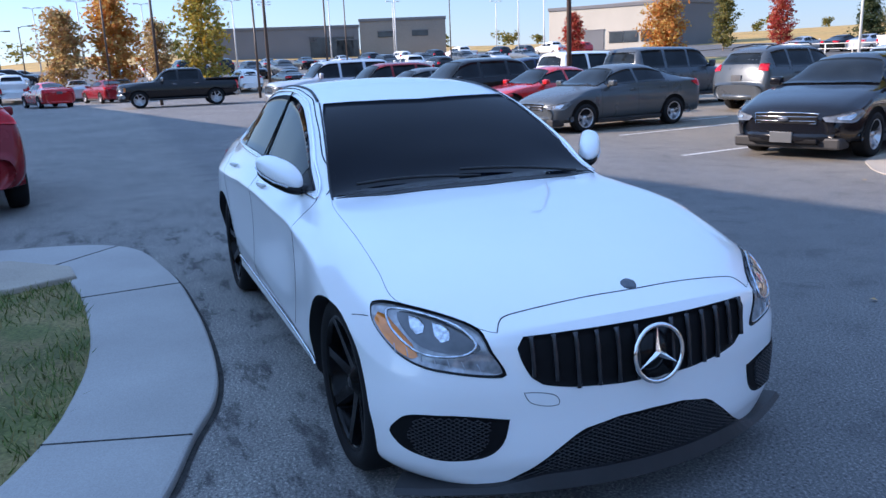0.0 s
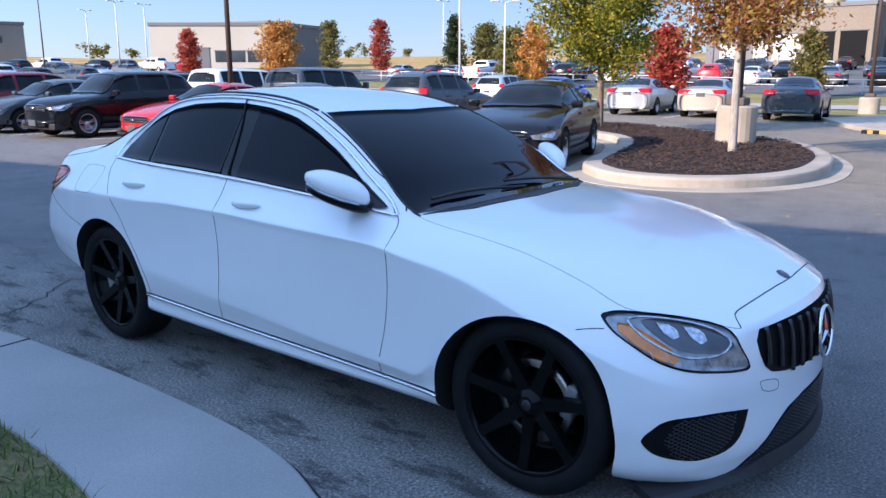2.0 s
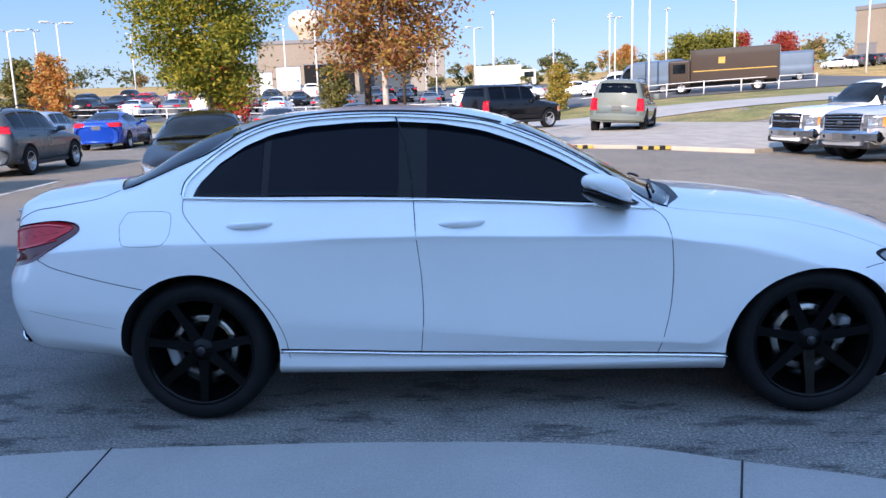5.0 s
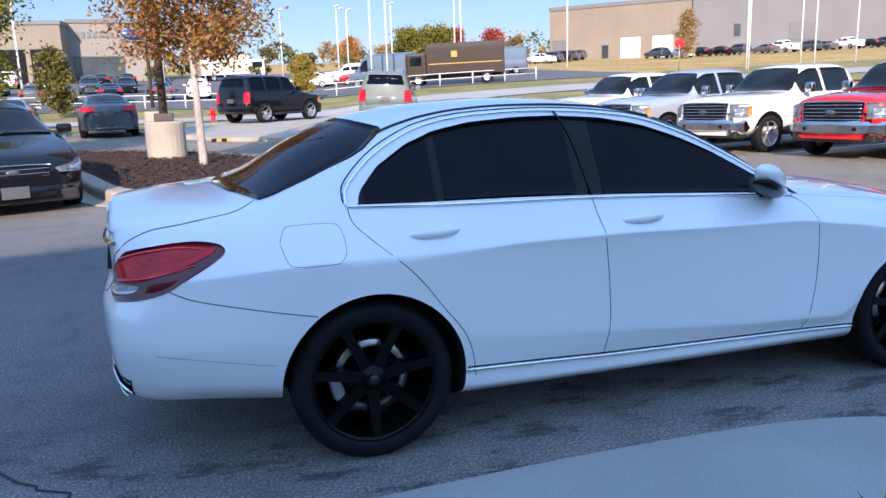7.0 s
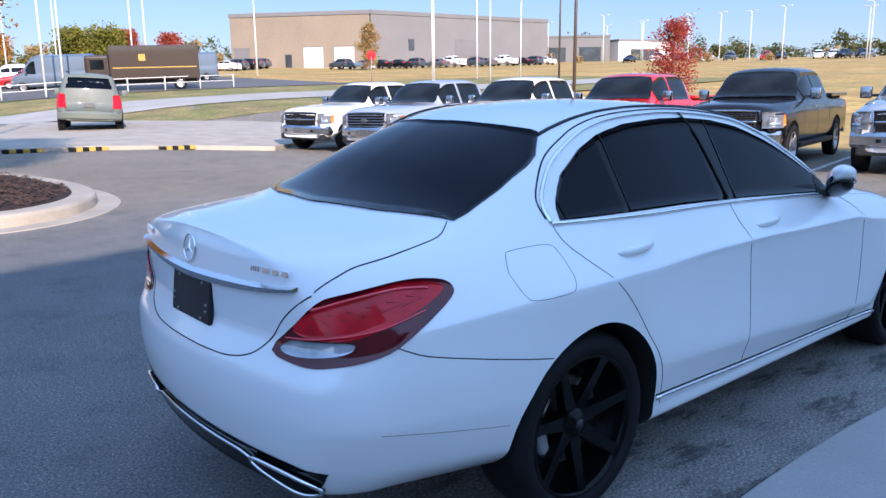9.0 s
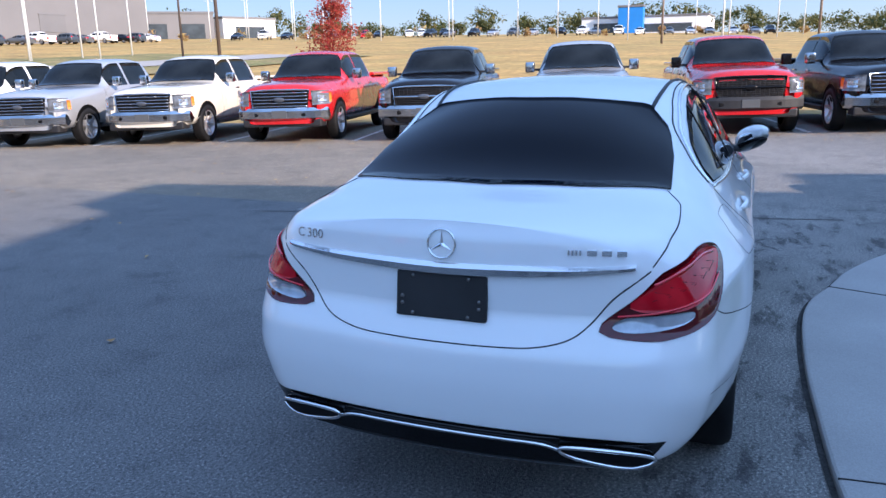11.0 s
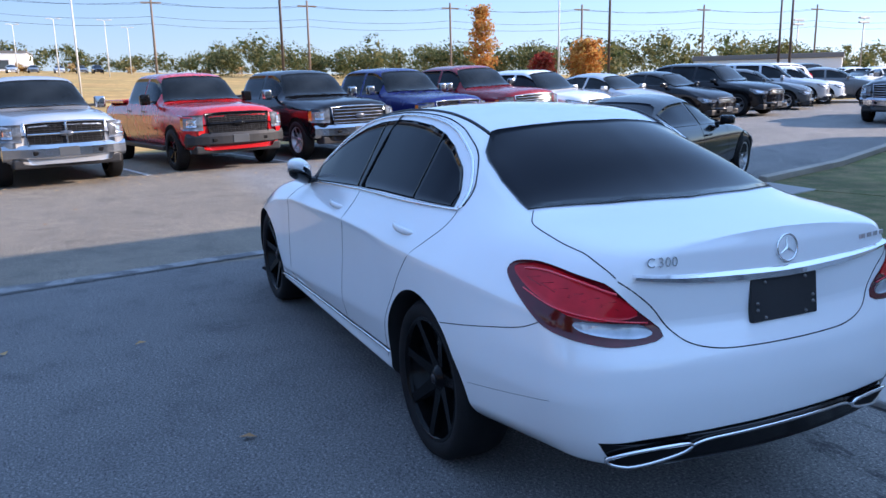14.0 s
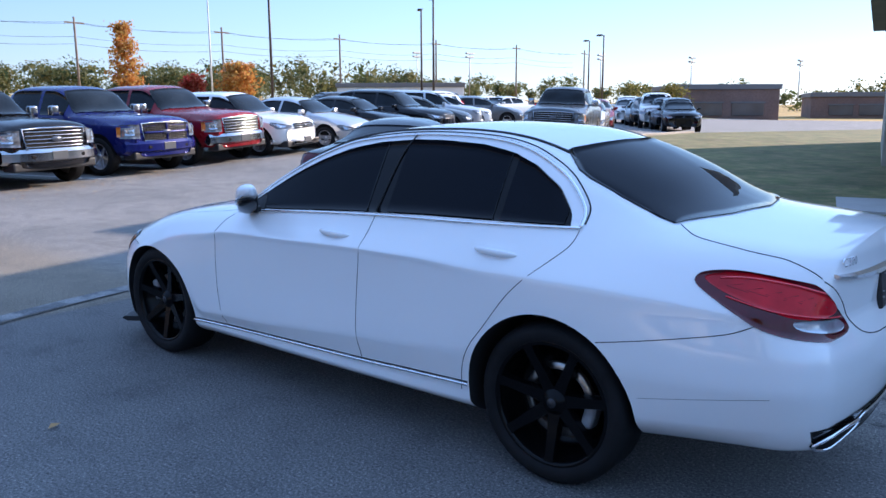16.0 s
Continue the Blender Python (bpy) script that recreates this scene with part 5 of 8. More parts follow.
for by in (-0.09, 0.09):
    for bz in (-0.058, 0.058):
        vs, fs = lathe([(0, -0.0155), (0.005, -0.0145), (0.006, -0.01)], 10, "x")
        mesh_ob("bolt", [plate_m @ (Vector(v) + Vector((0, by, bz))) for v in vs], fs, M["steel"], plate)


def lettering(text, size, m, material, parent, name, depth=0.003):
    cu = bpy.data.curves.new(name, "FONT")
    cu.body, cu.size, cu.extrude = text, size, depth
    cu.align_x, cu.align_y = "CENTER", "CENTER"
    tmp = new("tmp", cu)
    me = bpy.data.meshes.new_from_object(tmp.evaluated_get(bpy.context.evaluated_depsgraph_get()))
    bpy.data.objects.remove(tmp)
    me.materials.clear()
    me.materials.append(material)
    ob = new(name, me)
    ob.parent = parent
    ob.matrix_basis = m
    return ob


def facing(p, n, up=(0, 0, 1)):
    """Pose whose z looks along n and whose y is up."""
    n = Vector(n).normalized()
    x = Vector(up).cross(n).normalized()
    y = n.cross(x)
    return Matrix.Translation(p) @ Matrix((x, y, n)).transposed().to_4x4()


hit, nor = lay(hero_bvh, (-5, 0.47, 0.985), BACK)
model = new("model_badge")
model.parent = sedan
for k, sign in ((-1.55, "C"), (-0.35, "3"), (0.45, "0"), (1.25, "0")):
    lettering(sign, 0.043, facing(hit + nor * 0.003, nor) @ Matrix.Translation((k * 0.029, 0, 0)), M["chrome"], model, "letter")
hit, nor = lay(hero_bvh, (-5, -0.46, 0.985), BACK)
bad = new("trim_badge")
bad.parent = sedan
tm = facing(hit + nor * 0.002, nor)
for k in range(7):
    w = 0.006 if k < 4 else 0.026
    x0 = -0.085 + k * 0.011 if k < 4 else -0.030 + (k - 4) * 0.042
    bm = box_bm(x0, x0 + w, -0.008, 0.008, -0.002, 0.003, 0.001)
    if k >= 4:
        bm2 = box_bm(x0, x0 + w + 0.002, -0.008, 0.008, -0.002, 0.003, 0.001)
        bm.free()
        bm = bm2
    bmesh.ops.transform(bm, matrix=tm, verts=bm.verts[:])
    part("badge_bar", bm, M["chrome"], bad)

# rear valance and its bright line
VAL = [(-2.40, 0.67, 0.418), (-2.426, 0.55, 0.426), (-2.478, 0.218, 0.432), (-2.489, 0, 0.434), (-2.478, -0.218, 0.432), (-2.426, -0.55, 0.426), (-2.40, -0.67, 0.418), (-2.38, -0.64, 0.37), (-2.39, -0.56, 0.32), (-2.42, -0.38, 0.318), (-2.42, 0, 0.318), (-2.42, 0.38, 0.318), (-2.39, 0.56, 0.32), (-2.38, 0.64, 0.37)]
plate_on("rear_valance", VAL, BACK, "black_gloss", 0.003, 40, 6, label="gloss black rear valance")
vs, fs = tube(laid_curve(hero_bvh, [(-2.4, y, z) for y, z in ((0.385, 0.372), (0.32, 0.396), (0.2, 0.401), (0, 0.403), (-0.2, 0.401), (-0.32, 0.396), (-0.385, 0.372))], BACK, 0.008, 8), 0.006, 6)
mesh_ob("valance_trim", vs, fs, M["chrome"], sedan, label="chrome line between the tail pipes")

# scuttle and wipers
SC = [(0.80, -0.66, 0.945), (0.86, -0.45, 0.957), (0.885, 0, 0.968), (0.86, 0.45, 0.957), (0.80, 0.66, 0.945), (0.90, 0.45, 0.95), (0.945, 0, 0.96), (0.90, -0.45, 0.95)]
plate_on("scuttle", SC, TOP, "black_plastic", 0.004, 30, 3, label="black scuttle panel")
for y0, y1 in ((0.55, -0.05), (0.02, -0.55)):
    pts = laid_curve(hero_bvh, [(0.87, y0, 1), (0.80, (y0 + y1) / 2, 1), (0.77, y1, 1)], (-0.6, 0, -0.8), 0.02, 5)
    vs, fs = tube(pts, 0.007, 6)
    mesh_ob("wiper", vs, fs, M["black_plastic"], sedan)


# the nose runs out a little longer, wider and higher than the plain loft
def nose_shape(p):
    s = smooth01((p.x - 0.95) / 0.85)
    up = smooth01((p.z - 0.36) / 0.3)
    return Vector((p.x + s * (0.008 + 0.030 * up), p.y * (1 + 0.030 * s), p.z + s * 0.016 * up))


for piece in sedan.children_recursive:
    holder = piece.parent
    if piece.type == "MESH" and holder.name.split(".")[0] != "wheel":
        for v in piece.data.vertices:
            v.co = piece.matrix_basis.inverted() @ nose_shape(piece.matrix_basis @ v.co)


# ---- parked vehicles ----
for nm, col, me, ro in (("black", (0.006, 0.006, 0.008), 0.0, 0.16), ("silver", (0.50, 0.51, 0.53), 0.55, 0.34), ("white", (0.80, 0.80, 0.78), 0.0, 0.3), ("red", (0.46, 0.012, 0.014), 0.0, 0.26),
                        ("dark_red", (0.20, 0.008, 0.014), 0.15, 0.25), ("navy", (0.010, 0.018, 0.055), 0.15, 0.25), ("blue", (0.008, 0.045, 0.32), 0.2, 0.26), ("grey", (0.13, 0.135, 0.14), 0.4, 0.32), ("slate", (0.075, 0.085, 0.095), 0.35, 0.3),
                        ("sage", (0.125, 0.14, 0.118), 0.0, 0.45), ("tan", (0.46, 0.40, 0.33), 0.3, 0.35), ("cream", (0.68, 0.63, 0.54), 0.05, 0.3), ("brown", (0.035, 0.022, 0.015), 0.0, 0.4), ("deep_blue", (0.012, 0.016, 0.12), 0.25, 0.25)):
    M["p_" + nm] = paint(nm + "_car_paint", col, me, ro)
    M["p_" + nm].node_tree.nodes["Principled BSDF"].inputs["Specular IOR Level"].default_value = 0.25
    if nm in ("black", "slate", "navy", "deep_blue", "dark_red"):
        M["p_" + nm].node_tree.nodes["Principled BSDF"].inputs["Coat Weight"].default_value = 0.45
M["p_vanblue"] = paint("blue_grey_van_paint", (0.09, 0.12, 0.16), 0.1, 0.4)
M["glass_clear"] = mat("car_window_glass", (0.010, 0.013, 0.016), rough=0.03, var=0.6, scale=1.6, spec=0.22)
M["yellow"] = mat("worn_yellow_paint", (0.40, 0.26, 0.05), rough=0.7, var=0.2, scale=8)
M["bluesign"] = mat("blue_sign_enamel", (0.01, 0.06, 0.25), rough=0.3, var=0.1)

M["chrome_dull"] = mat("weathered_chrome", (0.46, 0.47, 0.49), rough=0.16, metal=1.0, var=0.15, scale=3)
M["lamp_smoke"] = mat("smoked_lamp_lens", (0.14, 0.145, 0.155), rough=0.08, metal=0.2, var=0.5, scale=14, coat=0.7)

KIND = {
    "sedan": dict(w=0.90, wb=2.70, r=0.32, zb=0.22, roof=0.56, mid=0.55, sh=0.80,
                  top=[(2.24, 0.58), (2.2, 0.69), (2.08, 0.78), (1.5, 0.92), (1.1, 0.985), (0.97, 1.005), (0.3, 1.355), (-0.1, 1.445), (-0.6, 1.455), (-1.15, 1.355), (-1.6, 1.20), (-1.82, 1.12), (-2.2, 1.07), (-2.33, 1.0), (-2.36, 0.85)],
                  belt=[(2.3, 0.62), (0.97, 0.94), (-2.3, 1.03)], cowl=0.97, crown=0.26, rear=(-1.02, -1.74), panes=[(0.66, -0.20), (-0.28, -1.14)], front=2.2, back=-2.33),
    "coupe": dict(w=0.94, wb=2.86, r=0.34, zb=0.20, roof=0.54, mid=0.52, sh=0.78,
                  top=[(2.3, 0.56), (2.25, 0.64), (2.1, 0.72), (1.5, 0.85), (0.95, 0.92), (0.80, 0.94), (0.10, 1.30), (-0.3, 1.375), (-0.8, 1.36), (-1.4, 1.20), (-1.85, 1.06), (-2.3, 1.0), (-2.42, 0.94), (-2.46, 0.82)],
                  belt=[(2.3, 0.6), (0.8, 0.88), (-2.3, 0.96)], cowl=0.80, crown=0.08, rear=(-1.1, -1.78), panes=[(0.48, -0.32), (-0.40, -1.25)], front=2.26, back=-2.44),
    "suv": dict(w=0.92, wb=2.69, r=0.36, zb=0.28, roof=0.62, mid=0.62, sh=0.92,
                top=[(2.22, 0.72), (2.18, 0.86), (2.05, 0.95), (1.5, 1.04), (1.0, 1.08), (0.90, 1.10), (0.25, 1.56), (-0.1, 1.66), (-1.2, 1.68), (-1.85, 1.60), (-2.05, 1.45), (-2.22, 1.12), (-2.27, 0.9), (-2.3, 0.7)],
                belt=[(2.3, 0.7), (0.9, 1.0), (-2.3, 1.12)], cowl=0.90, crown=0.18, rear=(-1.84, -2.19), panes=[(0.55, -0.25), (-0.34, -1.18), (-1.28, -1.80)], front=2.18, back=-2.27),
    "big_suv": dict(w=1.0, wb=2.95, r=0.40, zb=0.34, roof=0.72, mid=0.70, sh=1.02,
                    top=[(2.42, 0.85), (2.40, 1.02), (2.3, 1.10), (1.6, 1.16), (1.05, 1.19), (0.95, 1.21), (0.42, 1.74), (0.15, 1.84), (-1.6, 1.87), (-2.25, 1.84), (-2.36, 1.72), (-2.5, 1.2), (-2.53, 0.9), (-2.54, 0.7)],
                    belt=[(2.3, 0.9), (0.9, 1.14), (-2.5, 1.17)], cowl=0.95, crown=0.38, rear=(-2.28, -2.47), panes=[(0.62, -0.22), (-0.32, -1.22), (-1.34, -2.18)], front=2.40, back=-2.53),
    "pickup": dict(w=1.01, wb=3.68, r=0.41, zb=0.40, roof=0.70, mid=0.74, sh=1.06,
                   top=[(2.80, 0.92), (2.78, 1.12), (2.68, 1.21), (2.0, 1.27), (1.25, 1.30), (1.12, 1.315), (0.55, 1.80), (0.25, 1.90), (-0.8, 1.92), (-1.10, 1.88), (-1.26, 1.78), (-1.36, 1.33), (-1.5, 1.31), (-2.9, 1.31), (-3.02, 1.29), (-3.06, 1.0), (-3.07, 0.8)],
                   belt=[(2.8, 1.0), (1.1, 1.23), (-1.3, 1.24), (-3.0, 1.2)], cowl=1.12, crown=0.50, rear=(-1.12, -1.32), panes=[(0.74, -0.02), (-0.12, -1.06)], front=2.77, back=-3.05),
    "van": dict(w=1.02, wb=3.7, r=0.36, zb=0.30, roof=0.92, mid=0.8, sh=1.15,
                top=[(2.75, 0.8), (2.72, 1.0), (2.3, 1.25), (1.95, 1.35), (1.35, 2.25), (1.1, 2.5), (0.5, 2.62), (-3.0, 2.62), (-3.1, 2.5), (-3.12, 0.9)],
                belt=[(2.7, 0.9), (1.9, 1.25), (-3, 1.25)], cowl=1.92, crown=1.36, rear=None, panes=[(1.55, 0.85)], front=2.70, back=-3.11),
}

off = dict(KIND["big_suv"])
off["top"] = [(x * 0.87, z) for x, z in off["top"]]
off["belt"] = [(x * 0.87, z) for x, z in off["belt"]]
off["panes"] = [(a * 0.87, b * 0.87) for a, b in off["panes"]]
off["rear"] = (off["rear"][0] * 0.87, off["rear"][1] * 0.87)
for key in ("cowl", "crown", "front", "back", "wb"):
    off[key] = off[key] * 0.87
off["w"], off["roof"] = 0.95, 0.70
KIND["off_road"] = off


def vehicle(kind, colour, label, at, heading, category="car", detail=1, scale=1.0, wheels="wheel_silver", front="car", chrome=True, tint=False, group="", name=None, lift=0.0, roof_rails=False, black_bumper=False, body_bumper=False, grille="bars"):
    k = KIND[kind]
    w, r = k["w"], k["r"]
    top, belt = curve_of(k["top"]), curve_of(k["belt"])
    x_front, x_back = k["top"][0][0], k["top"][-1][0]
    body_m = M["p_" + colour]
    glass = M["glass_tint"] if tint else M["glass_clear"]
    van = kind == "van"

    def section(x):
        zt = top(x)
        bl = min(belt(x), zt - 0.05)
        c = smooth01((zt - belt(x)) / 0.30)
        e = 0.0
        for end, rr in ((x_front, 0.30), (x_back, 0.18)):
            d = rr - abs(x - end)
            if d > 0:
                e = max(e, rr * 0.75 * (1 - math.sqrt(max(0.0, 1 - (d / rr) ** 2))))
        ww = w - e
        wr = ww * 0.86 + (k["roof"] * min(1, ww / w) - ww * 0.86) * c
        zb = k["zb"] + 0.05 * smooth01((-x + x_back + 0.9) / 0.9)
        top_in = 0.03 + 0.05 * c
        pts = [(0, zb), (ww * 0.86, zb), (ww * 0.965, zb + 0.12), (ww, min(k["mid"], zt - 0.20)), (ww * 0.985, min(k["sh"], zt - 0.11)), (ww * 0.93, bl), (wr, zt - top_in), (wr * 0.62, zt - top_in * 0.22), (0, zt)]
        v = [Vector((y, z, 0)) for y, z in pts]
        out = [v[0]]
        sh = {1: 0.3, 2: 0.35, 4: 0.35, 5: 0.3, 6: 0.3}
        n = 4 if detail else 2
        for i in range(1, len(v) - 1):
            f = sh.get(i, 0.45)
            p0, p2 = v[i].lerp(v[i - 1], f), v[i].lerp(v[i + 1], f)
            for q in range(n):
                t = (q + 0.5) / n
                out.append((1 - t) ** 2 * p0 + 2 * t * (1 - t) * v[i] + t * t * p2)
        out.append(v[-1])
        return [(q.x, q.y) for q in out]

    kf = 0.26 if kind in ("sedan", "coupe", "suv") else 0.10

    def place(x, y, z):
        a, b = smooth01((x - x_front + 1.1) / 1.0), smooth01((x_back + 0.9 - x) / 0.8)
        return (x - a * kf * y * y + b * 0.10 * y * y, y, z)

    xs = sorted(set([x_front - 0.30 * (1 - math.cos(q * math.pi / 12)) for q in range(7)] + list(np.linspace(x_front - 0.3, x_back + 0.18, 56 if detail else 26)) + [x_back + 0.18 * (1 - math.cos(q * math.pi / 8)) for q in range(5)]), reverse=True)
    xs = [x for i, x in enumerate(xs) if i == 0 or xs[i - 1] - x > 0.004]
    vs, fs = loft(xs, section, place, across=10 if detail else 4)
    vs = [tuple(v) for v in vs]
    bvh = tree_of(vs, fs)
    root = tagged(new(name or {"pickup": "pickup_truck", "van": "van"}.get(kind, "car")), label, category, group)
    body = mesh_ob("body", vs, [f[::-1] for f in fs], body_m, root)

    def put_on(nm, outline, way, material, lift_=0.004, cols=14, rows=4, parent=None, lab=""):
        a, b = patch(bvh, outline, way, lift_, cols if detail else max(5, cols // 2), rows if detail else 2, 0.015)
        return mesh_ob(nm, a, b, material, parent or root, label=lab)

    # glass
    cowl, crown = k["cowl"], k["crown"]
    yc, yr = w * 0.80, k["roof"] * 0.93
    zc, zr = top(cowl), top(crown)
    put_on("windscreen", [(cowl - 0.08, -yc, zc), (crown - 0.02, -yr, zr - 0.04), (crown + 0.03, 0, zr), (crown - 0.02, yr, zr - 0.04), (cowl - 0.08, yc, zc), (cowl, 0, zc)], (-0.75, 0, -0.66), glass, 0.018, 22, 8)
    if k["rear"]:
        x0, x1 = k["rear"]
        if kind in ("sedan", "coupe"):
            put_on("rear_window", [(x1 + 0.06, -yc * 0.86, top(x1)), (x0 - 0.02, -yr * 0.95, top(x0)), (x0 - 0.06, 0, top(x0)), (x0 - 0.02, yr * 0.95, top(x0)), (x1 + 0.06, yc * 0.86, top(x1)), (x1, 0, top(x1))], (0.6, 0, -0.8), glass, 0.012, 18, 7)
        else:
            z1, z0 = top(x1) + 0.02, top(x0) - 0.12
            put_on("rear_window", [(x1, -yr * 1.02, z1), (x0, -yr * 0.92, z0), (x0, yr * 0.92, z0), (x1, yr * 1.02, z1)], (1, 0, -0.15), glass, 0.004, 12, 4)
    for s in (1, -1):
        for x1, x0 in k["panes"]:
            n = 9
            xq = [x0 + (x1 - x0) * i / n for i in range(n + 1)]
            low = [(x, s * w, belt(x) + 0.035) for x in xq]
            high = [(x, s * w, max(belt(x) + 0.05, top(x) - (0.115 if not van else 0.35))) for x in xq]
            put_on("side_window", low + high[::-1], (0, -s, 0), glass, 0.008, 14, 5)
    # front
    fx, zt0 = k["front"], top(k["front"])
    big = kind in ("pickup", "big_suv", "off_road", "van")
    g0, g1 = (zt0 - 0.42, zt0 - 0.06) if big else (zt0 - 0.18, zt0 - 0.05)
    gw = w * (0.62 if big else 0.50)
    gr = new("grille")
    gr.parent = root
    gl = [(fx, -gw, g1), (fx, -gw * 0.5, g1 + 0.015), (fx, gw * 0.5, g1 + 0.015), (fx, gw, g1), (fx, gw * 0.96, g0), (fx, -gw * 0.96, g0)]
    put_on("grille_panel", gl, (-1, 0, 0), M["deep_black"], 0.004, 14, 4, gr)
    if detail:
        trim = M["chrome_dull"] if chrome else M["black_gloss"]
        a, b = tube(laid_curve(bvh, [tuple(p) for p in gl], (-1, 0, 0), 0.012, 1, True, smooth=False), 0.022 if big else 0.010, 6, True)
        mesh_ob("grille_frame", a, b, trim, gr)
        nb = (5 if grille == "bars" else 9) if big else 2
        bar_m = trim if grille == "bars" or not big else M["mesh_black"]
        if big and grille != "bars":
            cross = [[(fx, -gw * 0.95, (g0 + g1) / 2), (fx, 0, (g0 + g1) / 2), (fx, gw * 0.95, (g0 + g1) / 2)]]
            if grille == "cross":
                cross.append([(fx, 0, g0), (fx, 0, (g0 + g1) / 2), (fx, 0, g1)])
            for c in cross:
                a, b = tube(laid_curve(bvh, c, (-1, 0, 0), 0.016, 5), 0.024, 6)
                mesh_ob("grille_cross", a, b, body_m if body_bumper else trim, gr)
            for q in range(15):
                y = -gw * 0.92 + gw * 1.84 * q / 14
                a, b = tube(laid_curve(bvh, [(fx, y, g0 + 0.02), (fx, y, (g0 + g1) / 2), (fx, y, g1 - 0.02)], (-1, 0, 0), 0.006, 2), 0.004, 4)
                mesh_ob("grille_wire", a, b, M["mesh_black"], gr)
        for q in range(nb):
            z = g0 + (g1 - g0) * (q + 0.7) / (nb + 0.4)
            a, b = tube(laid_curve(bvh, [(fx, -gw * 0.95, z), (fx, 0, z), (fx, gw * 0.95, z)], (-1, 0, 0), 0.010, 6), (0.013 if grille == "bars" else 0.004) if big else 0.007, 5)
            mesh_ob("grille_bar", a, b, bar_m, gr)
        a, b = lathe([(0, 0.012), (0.07 if big else 0.045, 0.010), (0.075 if big else 0.05, 0.0)], 16, "x")
        hit, _ = lay(bvh, (fx + 3, 0, (g0 + g1) / 2), (-1, 0, 0))
        if hit is not None:
            mesh_ob("badge", [Vector((hit.x + 0.025 + p[0], p[1] * 1.6, (g0 + g1) / 2 + p[2] * 0.7)) for p in a], b, M["badge_grey"] if chrome else M["black_gloss"], gr)
    for s in (1, -1):
        if big:
            hl = [(fx - 0.06, s * (gw + 0.03), g1 - 0.01), (fx - 0.30, s * w * 0.97, g1 - 0.02), (fx - 0.30, s * w * 0.97, g0 + 0.07), (fx - 0.06, s * (gw + 0.03), g0 + 0.06)]
        else:
            hl = [(fx - 0.08, s * gw * 1.05, g1 - 0.04), (fx - 0.45, s * w * 0.93, g1 + 0.06), (fx - 0.50, s * w * 0.96, g1 + 0.01), (fx - 0.28, s * w * 0.93, g0 + 0.01), (fx - 0.10, s * gw * 1.08, g0 + 0.03)]
        lamp = new("headlight")
        lamp.parent = root
        put_on("lamp_housing", hl, (-0.8, -s * 0.6, 0), M["lamp_smoke"] if detail else M["lamp_grey"], 0.008, 12, 5, lamp, "clear headlight")
        if detail:
            cx, cy, cz = (sum(p[i] for p in hl) / len(hl) for i in range(3))
            put_on("lamp_bulb", [(cx + (p[0] - cx) * 0.45, cy + (p[1] - cy) * 0.45, cz + (p[2] - cz) * 0.55) for p in hl], (-0.8, -s * 0.6, 0), M["lamp_bowl"], 0.014, 8, 4, lamp)
            if big:
                put_on("turn_signal", [(p[0], s * (abs(p[1]) - 0.0), p[2]) for p in ((fx - 0.26, w * 0.94, g1 - 0.06), (fx - 0.34, w * 0.985, g1 - 0.06), (fx - 0.34, w * 0.985, g0 + 0.10), (fx - 0.26, w * 0.94, g0 + 0.10))], (-0.5, -s * 0.85, 0), M["lamp_amber"], 0.012, 5, 3, lamp)
    # bumpers
    bz = k["zb"] + (0.20 if big else 0.10)
    hb = 0.13 if big else 0.07
    bump_m = body_m if body_bumper else M["black_plastic"] if black_bumper else (M["chrome_dull"] if (kind == "pickup" and chrome) else body_m if kind != "pickup" else M["black_plastic"])

    def bumper(xe, sign, nm, mtl):
        pts = []
        for q in range(17):
            y = -w * 0.97 + 2 * w * 0.97 * q / 16
            x = xe + sign * (0.07 - (0.16 if big else 0.34) * (y / w) ** 4 - kf * y * y)
            pts.append(Vector((x, y, bz)))
        a = []
        for p in pts:
            a += [p + Vector((0, 0, hb)), p + Vector((sign * 0.035, 0, hb * 0.5)), p + Vector((sign * 0.035, 0, -hb * 0.6)), p + Vector((-sign * 0.05, 0, -hb)), p + Vector((-sign * 0.2, 0, 0))]
        b = [(i * 5 + j, i * 5 + (j + 1) % 5, i * 5 + 5 + (j + 1) % 5, i * 5 + 5 + j) for i in range(16) for j in range(5)] + [(0, 1, 2, 3, 4), tuple(80 + j for j in range(5))[::-1]]
        return mesh_ob(nm, a, b, mtl, root, smooth=not big)

    if detail:
        fb_ = bumper(fx, 1, "front_bumper", bump_m)
        bumper(k["back"], -1, "rear_bumper", bump_m)
    if detail:
        part("lower_grille", box_bm(fx - 0.05, fx + 0.075, -w * 0.55, w * 0.55, bz - hb * (1.2 if not big else 0.35), bz - hb * (0.2 if not big else -0.25), 0.02), M["deep_black"], fb_)
        part("number_plate", box_bm(fx + 0.08, fx + 0.112, -0.16, 0.16, bz - 0.07, bz + 0.08, 0.005), M["p_grey"], fb_, "plain plate panel")
        for s in (1, -1):
            a, b = lathe([(0, 0.02), (0.045, 0.016), (0.055, 0.0), (0.055, -0.08)], 14, "x")
            y = s * w * 0.74
            mesh_ob("fog_lamp", [Vector((fx - 0.02 - kf * y * y + p[0], y + p[1], bz - 0.02 + p[2])) for p in a], b, M["lamp_grey"], fb_)
        part("air_dam", box_bm(fx - 0.35, fx - 0.02, -w * 0.85, w * 0.85, k["zb"] - 0.06, k["zb"] + 0.10, 0.03), M["black_plastic"], root)
    # tail lamps and plate
    bx, ztb = k["back"], top(k["back"] + 0.12)
